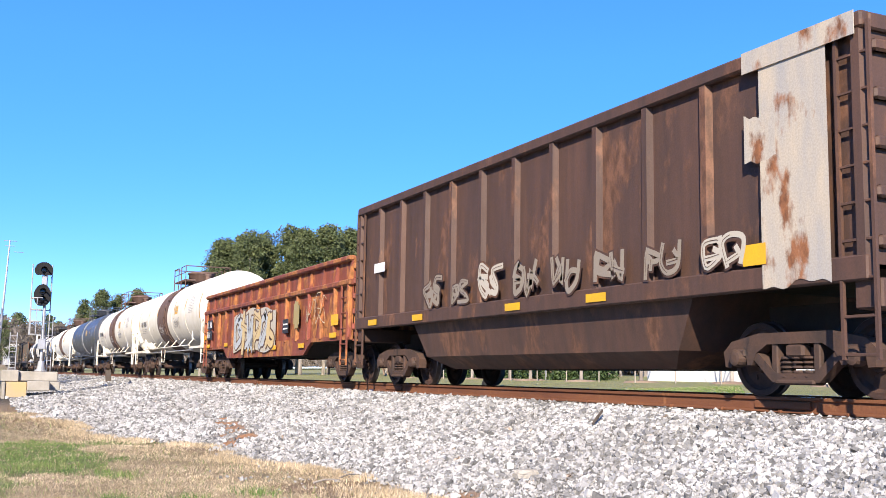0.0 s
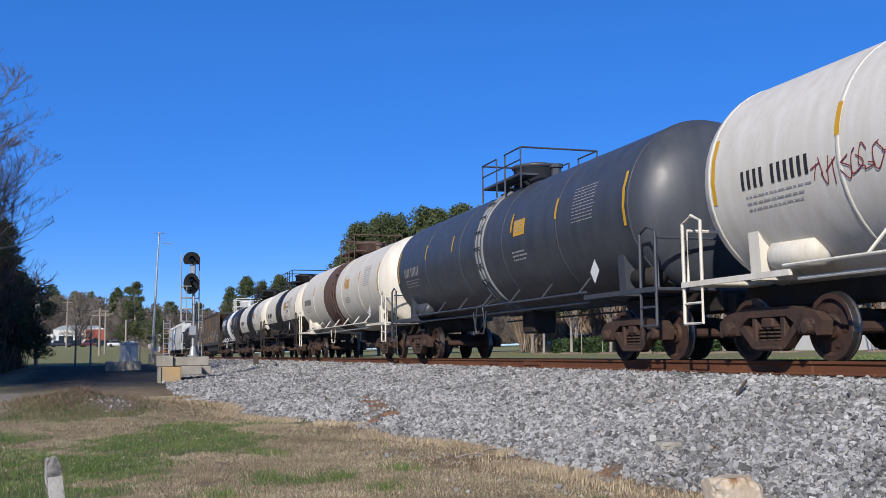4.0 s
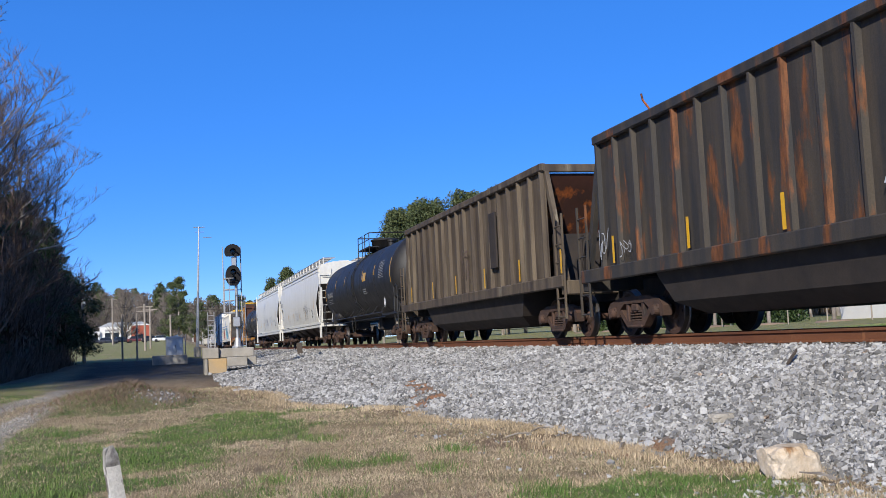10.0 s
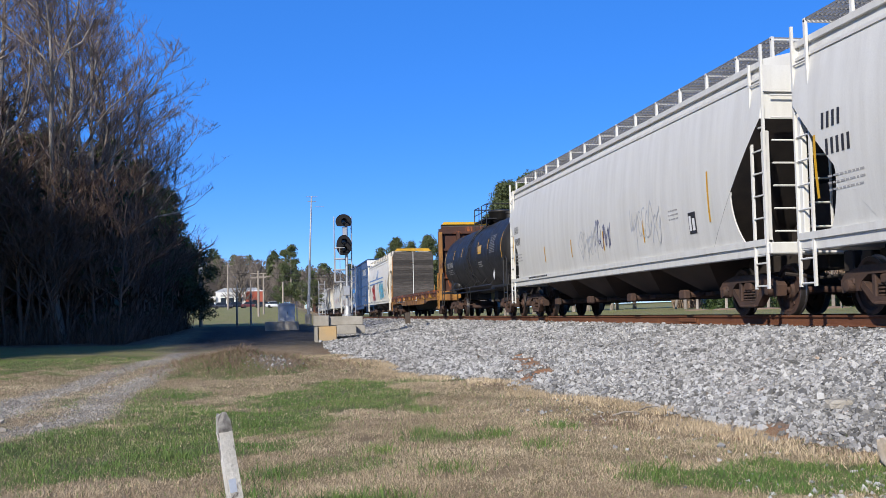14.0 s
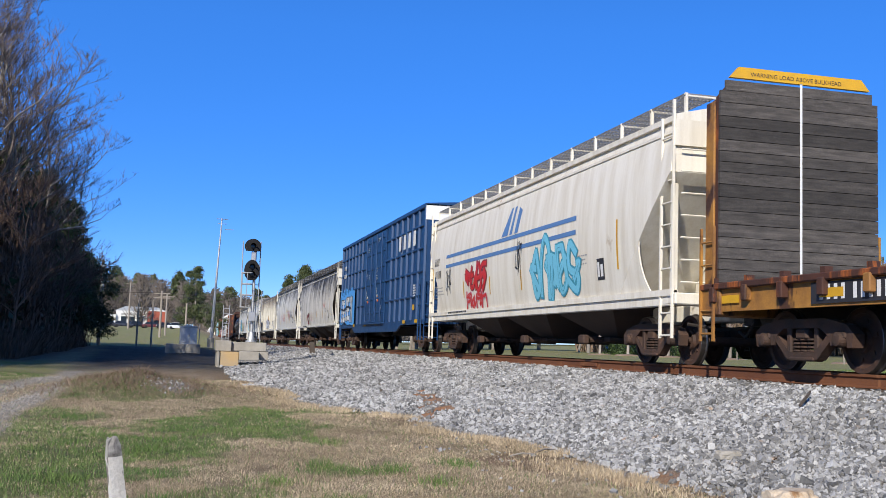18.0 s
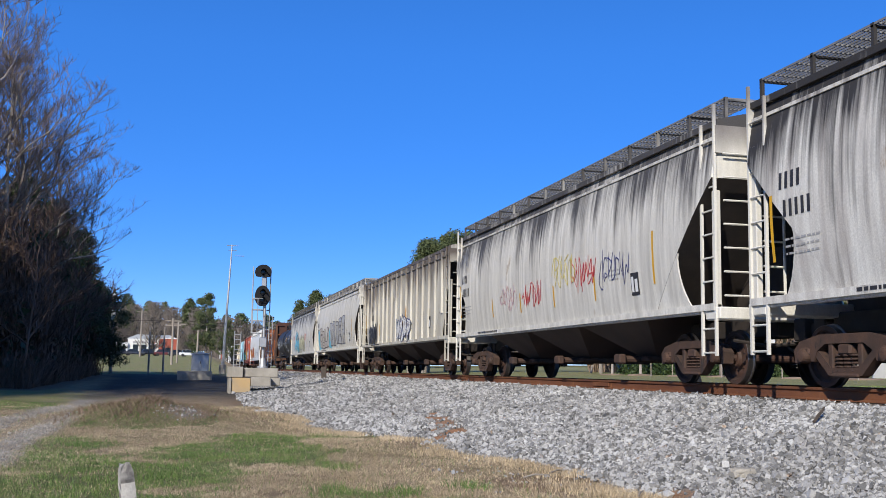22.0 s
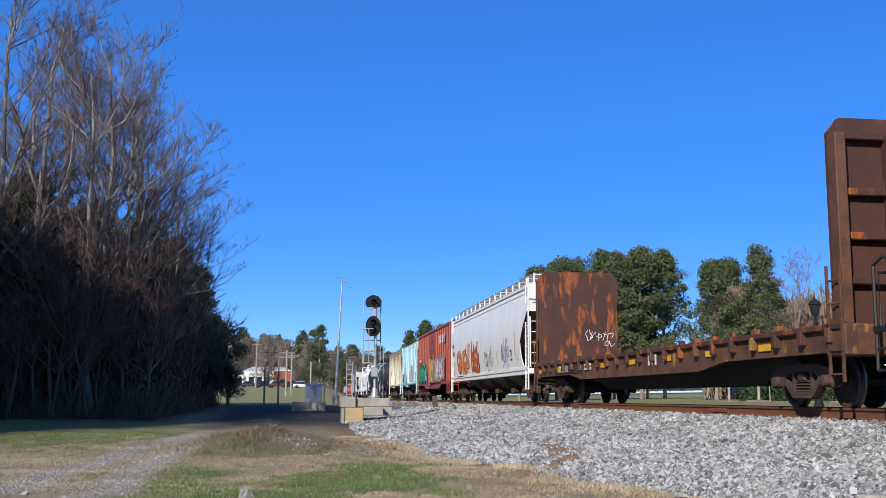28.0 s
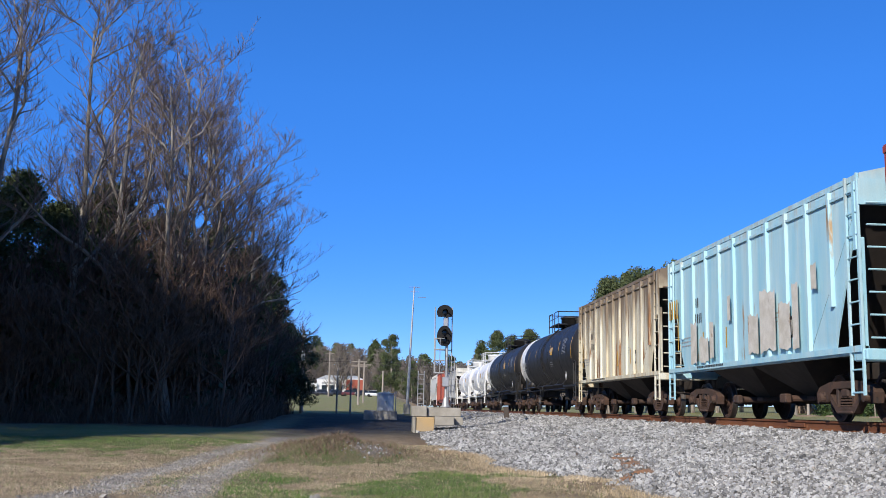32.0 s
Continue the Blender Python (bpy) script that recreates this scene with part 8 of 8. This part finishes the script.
    poly_on(g, on, [(-0.75, 3.05), (-0.25, 3.05), (0.0, 3.75), (-0.12, 3.75)], 0.009)
    poly_on(g, on, [(-0.1, 3.05), (0.1, 3.05), (0.3, 3.75), (0.15, 3.75)], 0.009)
    poly_on(g, on, [(0.3, 3.05), (0.55, 3.05), (0.75, 3.6), (0.5, 3.7)], 0.009)
    part("logo_shapes", g, M["bluemark"], car, "blue slanted logo shapes")
    graffiti(car, on, -b + 4.6, 1.75, 2.0, 0.75, 4, SP["red"], SP["maroon"], 61, "spike")
    graffiti(car, on, -b + 4.6, 1.27, 2.0, 0.45, 4, SP["red"], SP["pink"], 62)
    graffiti(car, on, b - 7.0, 1.35, 2.9, 1.25, 5, SP["sky"], paint("teal spray", (0.05, 0.3, 0.42)), 63)
    scrawl(car, on, -b + 2.3, 1.85, 0.6, 0.7, SP["ink"], 64, 5)
    scrawl(car, on, b - 8.2, 1.9, 0.4, 0.9, SP["ink"], 65, 4)
    car, on, b = boxcar("dark blue high-roofed boxcar with double doors and graffiti", 292.1, 311.4, "blue", 5.12, 18, True)
    part("logo_shapes", marks(G(), on, b - 4.1, 3.75, 0.55, (4,), wide=1.5, thick=0.45), M["whitemark"], car, "white logo shapes")
    g = G()
    marks(g, on, -b + 1.0, 3.85, 0.2, (2,), wide=1.8)
    marks(g, on, -b + 1.0, 3.45, 0.2, (3,), wide=1.4)
    rnd = random.Random(3)
    for u, v, w in ((-1.9, 3.05, 0.3), (-1.5, 4.2, 0.34), (-1.2, 3.0, 0.2), (0.4, 3.2, 0.34), (0.5, 2.9, 0.4), (0.8, 4.45, 0.4), (0.6, 2.35, 0.2), (1.6, 1.6, 0.2), (-1.7, 2.3, 0.16)):
        bars(g, on, u, v, w, 0.22, 3, rnd, fill=0.4)
    bars(g, on, b - 1.4, 1.9, 0.4, 0.45, 5, rnd)
    part("stencil_bars", g, M["whitemark"], car)
    part("yellow_panel", patch(G(), on, b - 1.45, b - 1.1, 1.45, 1.65, 0.012), M["yellowmark"], car, "yellow notice panel")
    for u in (-b + 4.2, -b + 7.2, b - 3.0, b - 1.0):
        part("reflective_strip", patch(G(), on, u, u + 0.45, 1.0, 1.12, 0.012), M["yellowmark"], car)
    haze(car, on, -b + 0.1, 1.05, 4.3, 1.75, SP["brightblue"], 70)
    rnd = random.Random(70)
    for k in range(9):                   # runs and splashes above the letters
        haze(car, on, -b + 0.2 + 0.45 * k, 2.45 + rnd.uniform(-0.1, 0.1), 0.34, rnd.uniform(0.3, 0.6), SP["brightblue"], 700 + k, 0.0075)
    graffiti(car, on, -b + 0.3, 1.2, 3.5, 1.4, 5, SP["silv"], SP["ink"], 71, "block", second=SP["white"])
    ribbon_g = ribbon(G(), on, [(-b + 0.4, 1.95), (-b + 1.5, 1.85), (-b + 2.4, 2.0), (-b + 3.6, 1.9)], 0.09, 0.045)
    part("graffiti_bar", ribbon_g, SP["ink"], car, "black bar sprayed through the letters")
    # four grey covered hoppers and one ribbed
    car, on, b = covered_hopper("covered_hopper", "soot-streaked grey covered hopper with graffiti", 311.8, 330.1, "grimier", 19, 4.25)
    graffiti(car, on, -b + 5.0, 1.3, 0.8, 0.75, 1, SP["maroon"], SP["ink"], 81)
    scrawl(car, on, -b + 6.4, 1.45, 1.2, 0.5, SP["pink"], 82, 5)
    scrawl(car, on, b - 5.0, 2.2, 1.1, 0.25, SP["red"], 83, 6)
    car, on, b = covered_hopper("covered_hopper", "weathered grey covered hopper with faded graffiti", 330.1, 347.5, "grimy", 20, 4.25)
    for k, (u, col) in enumerate(((b - 9.6, "red"), (b - 6.2, "red"), (b - 7.4, "yel"), (b - 11.5, "pink"), (b - 4.6, "navy"))):
        scrawl(car, on, u, 1.7 + 0.2 * (k % 3), 1.4, 0.6, SP[col], 84 + k, 7)
    scrawl(car, on, -b + 0.5, 3.3, 0.8, 0.6, SP["grey"], 89, 7)
    car, on, b = covered_hopper("covered_hopper", "rust-stained cream ribbed covered hopper with graffiti", 347.5, 365.5, "ribcream", 21, 4.2, ribs=True, walkway=False)
    graffiti(car, flat_on(-1.525), -b + 2.0, 1.3, 1.9, 0.8, 4, SP["ink"], SP["grey"], 91)
    graffiti(car, flat_on(-1.525), b - 8.6, 1.3, 2.6, 0.85, 5, SP["white"], SP["navy"], 92)
    car, on, b = covered_hopper("covered_hopper", "grey covered hopper with large silver block graffiti", 365.5, 383.8, "palegrime", 22, 4.25)
    haze(car, on, -b + 1.3, 1.25, 1.3, 1.4, SP["sky"], 301)
    haze(car, on, -b + 5.9, 1.3, 1.3, 1.2, SP["sky"], 302)
    graffiti(car, on, -b + 2.0, 1.3, 4.3, 1.35, 4, paint("pinkish grey spray", (0.55, 0.5, 0.45)), paint("dark umber spray", (0.13, 0.1, 0.085)), 93, word="GOLD")
    graffiti(car, on, -b + 6.7, 1.35, 6.0, 1.6, 5, paint("lead spray", (0.45, 0.45, 0.45)), paint("slate spray", (0.12, 0.12, 0.14)), 94, "block")
    scrawl(car, on, -b + 0.9, 1.5, 1.2, 0.9, SP["sky"], 95, 6)
    car, on, b = covered_hopper("covered_hopper", "streaked grey covered hopper with blue and yellow graffiti", 383.8, 401.7, "grimy", 23, 4.25)
    graffiti(car, on, b - 12.8, 1.3, 3.0, 1.35, 4, SP["sky"], SP["ink"], 96, "spike")
    graffiti(car, on, b - 9.6, 1.35, 3.3, 1.15, 4, SP["pale"], SP["grey"], 97)
    scrawl(car, on, b - 6.3, 2.1, 1.2, 0.5, SP["red"], 98, 7)
    scrawl(car, on, -b + 2.6, 2.2, 1.0, 0.5, SP["red"], 99, 7)
    scrawl(car, on, -b + 2.9, 1.6, 1.3, 0.5, SP["grey"], 100, 7)
    car, on, c = tank_car("tank_car", "black tank car with white sprayed scribbles", 401.7, 417.6, 1.4, 2.42, [(0, 1, "black")], "black", 24, marks_mat="whitemark")
    for k in range(4):
        scrawl(car, on, -c + 2.2 + k * 1.9, 2.0, 1.4, 0.6, SP["white"], 101 + k, 6)
    car, b = bulkhead_flat("empty yellow flatcar with rusted steel bulkheads", 417.6, 439.6, False, 25)
    scrawl(car, lambda u, v, e: (u, b - 0.42 - e, v), 0.25, 2.15, 0.95, 0.35, SP["white"], 401, 5)
    scrawl(car, lambda u, v, e: (u, b - 0.42 - e, v), 0.95, 1.95, 0.3, 0.2, SP["white"], 402, 2)
    car, on, b = covered_hopper("covered_hopper", "white covered hopper with orange graffiti", 439.6, 460.3, "purewhite", 26, 4.3, 4)
    graffiti(car, on, -b + 2.6, 1.25, 3.6, 1.15, 4, SP["orange"], SP["maroon"], 111, "spike")
    graffiti(car, on, -b + 7.0, 1.25, 2.2, 1.3, 4, paint("deep orange spray", (0.6, 0.14, 0.02)), SP["maroon"], 112, "spike")
    scrawl(car, on, -b + 5.9, 2.1, 1.0, 0.8, SP["orange"], 113, 6)
    scrawl(car, on, b - 9.0, 1.35, 2.0, 0.9, SP["ink"], 114, 8)
    scrawl(car, on, b - 4.9, 1.4, 1.5, 1.0, SP["navy"], 115, 7)
    car, on, b = boxcar("oxide red boxcar with a sliding door and colourful graffiti", 460.3, 476.9, "red", 4.42, 27, False)
    part("logo_shapes", marks(G(), on, b - 4.2, 3.35, 0.5, (4,), wide=1.45), M["whitemark"], car, "white logo shapes")
    part("stencil_bars", marks(marks(G(), on, -b + 0.9, 2.55, 0.18, (6,), wide=1.6), on, -b + 1.0, 3.1, 0.16, (2,), wide=1.5), M["whitemark"], car)
    haze(car, on, b - 8.8, 1.1, 7.2, 1.5, paint("dusty pink spray", (0.5, 0.28, 0.26)), 303)
    graffiti(car, on, -b + 0.4, 1.15, 4.0, 1.25, 5, SP["green"], SP["ink"], 121, "spike")
    graffiti(car, on, -b + 4.2, 1.2, 1.4, 0.9, 2, SP["sky"], SP["maroon"], 122)
    graffiti(car, on, b - 9.0, 1.1, 2.6, 1.75, 3, SP["yel"], SP["ink"], 123)
    graffiti(car, on, b - 6.3, 1.15, 4.4, 1.4, 5, SP["pink"], SP["ink"], 124, "spike", second=SP["white"])
    car, on, b = covered_hopper("covered_hopper", "peeling light blue ribbed covered hopper", 476.9, 489.3, "ltblue", 28, 4.2, 2, True, False, hop="under")
    for u, v, w, h, k in ((-b + 2.0, 1.3, 0.5, 1.1, 0), (-b + 2.7, 1.3, 0.7, 0.7, 4), (-b + 3.5, 1.4, 0.3, 0.9, 5), (b - 5.2, 1.35, 0.6, 0.9, 1), (b - 4.5, 1.35, 0.85, 1.35, 2), (b - 3.5, 1.35, 0.6, 1.0, 6), (b - 2.8, 1.35, 0.3, 1.3, 7), (b - 6.5, 2.2, 0.2, 0.6, 3), (b - 1.9, 2.4, 0.25, 0.5, 8)):
        haze(car, flat_on(-1.525), u, v, w, h, M["peel"], 310 + k)
    part("logo_shapes", marks(G(), flat_on(-1.525), -b + 0.1, 2.6, 0.5, (4,), wide=0.45), M["yellowmark"], car, "yellow logo shapes")
    covered_hopper("covered_hopper", "rusting cream ribbed covered hopper", 489.3, 502.0, "rustcream", 29, 4.2, 2, True, False, hop="under")
    tank_car("tank_car", "black tank car with one white end", 502.0, 519.5, 1.5, 2.6, [(0, 0.1, "purewhite"), (0.1, 1, "black")], "black", 30, marks_mat="greymark")
    tank_car("tank_car", "black tank car with a white band at its far end", 519.5, 537.0, 1.5, 2.6, [(0, 0.1, "purewhite"), (0.1, 1, "black")], "black", 31, marks_mat="greymark")
    tank_car("tank_car", "bright white tank car with white platform", 537.0, 550.5, 1.4, 2.45, [(0, 1, "purewhite")], "purewhite", 32)
    tank_car("tank_car", "bright white tank car with white platform", 550.5, 564.0, 1.4, 2.45, [(0, 1, "purewhite")], "purewhite", 33)
    covered_hopper("covered_hopper", "pale grey covered hopper in the far rake", 564.0, 581.0, "grimy", 34)
    boxcar("red boxcar in the far rake", 581.0, 597.0, "red", 4.42, 35, False)
    covered_hopper("covered_hopper", "pale covered hopper in the far rake", 597.0, 614.0, "silver", 36)


train()


# ---- movement ----
SPEED_T = (0, 4, 8.5, 12, 18, 24.7, 28, 32)
SPEED_V = (14.17, 14.2, 14.45, 14.55, 14.25, 14.7, 14.45, 14.25)


def gone(t):
    """Metres that the train has run at t seconds."""
    v = np.interp(np.linspace(0, t, 400), SPEED_T, SPEED_V)
    return float((v[:-1] + v[1:]).sum() * t / 399 / 2)


def motions():
    # the blue car drives along the cross road beyond the lawn and stops short of the track
    way = [(0, 72.9), (1, 56.7), (2, 40.5), (2.5, 38.9), (3, 38.6), (32, 38.6)]
    for ob in DRIVEN:
        walk(ob, [(t, Matrix.Translation((x, 84, float(ground_z(x, 84)))) @ Matrix.Rotation(math.pi, 4, "Z")) for t, x in way])
    times = [2 * k for k in range(17)]
    for car, mid in TRAIN:
        walk(car, [(t, pose(XC, mid - gone(t), 0)) for t in times])
    spin = [2 * k / 30 for k in range(481)]
    turn = [gone(t) / WHEEL_R for t in spin]
    shared = {}
    for ob, y in WHEELSETS:
        if y not in shared:
            walk(ob, [(t, Matrix.Translation((0, y, WHEEL_R)) @ Matrix.Rotation(a, 4, "X")) for t, a in zip(spin, turn)])
            shared[y] = ob.animation_data
        else:
            ob.rotation_mode = "QUATERNION"
            ad = ob.animation_data_create()
            ad.action = shared[y].action
            ad.action_slot = shared[y].action_slot


motions()
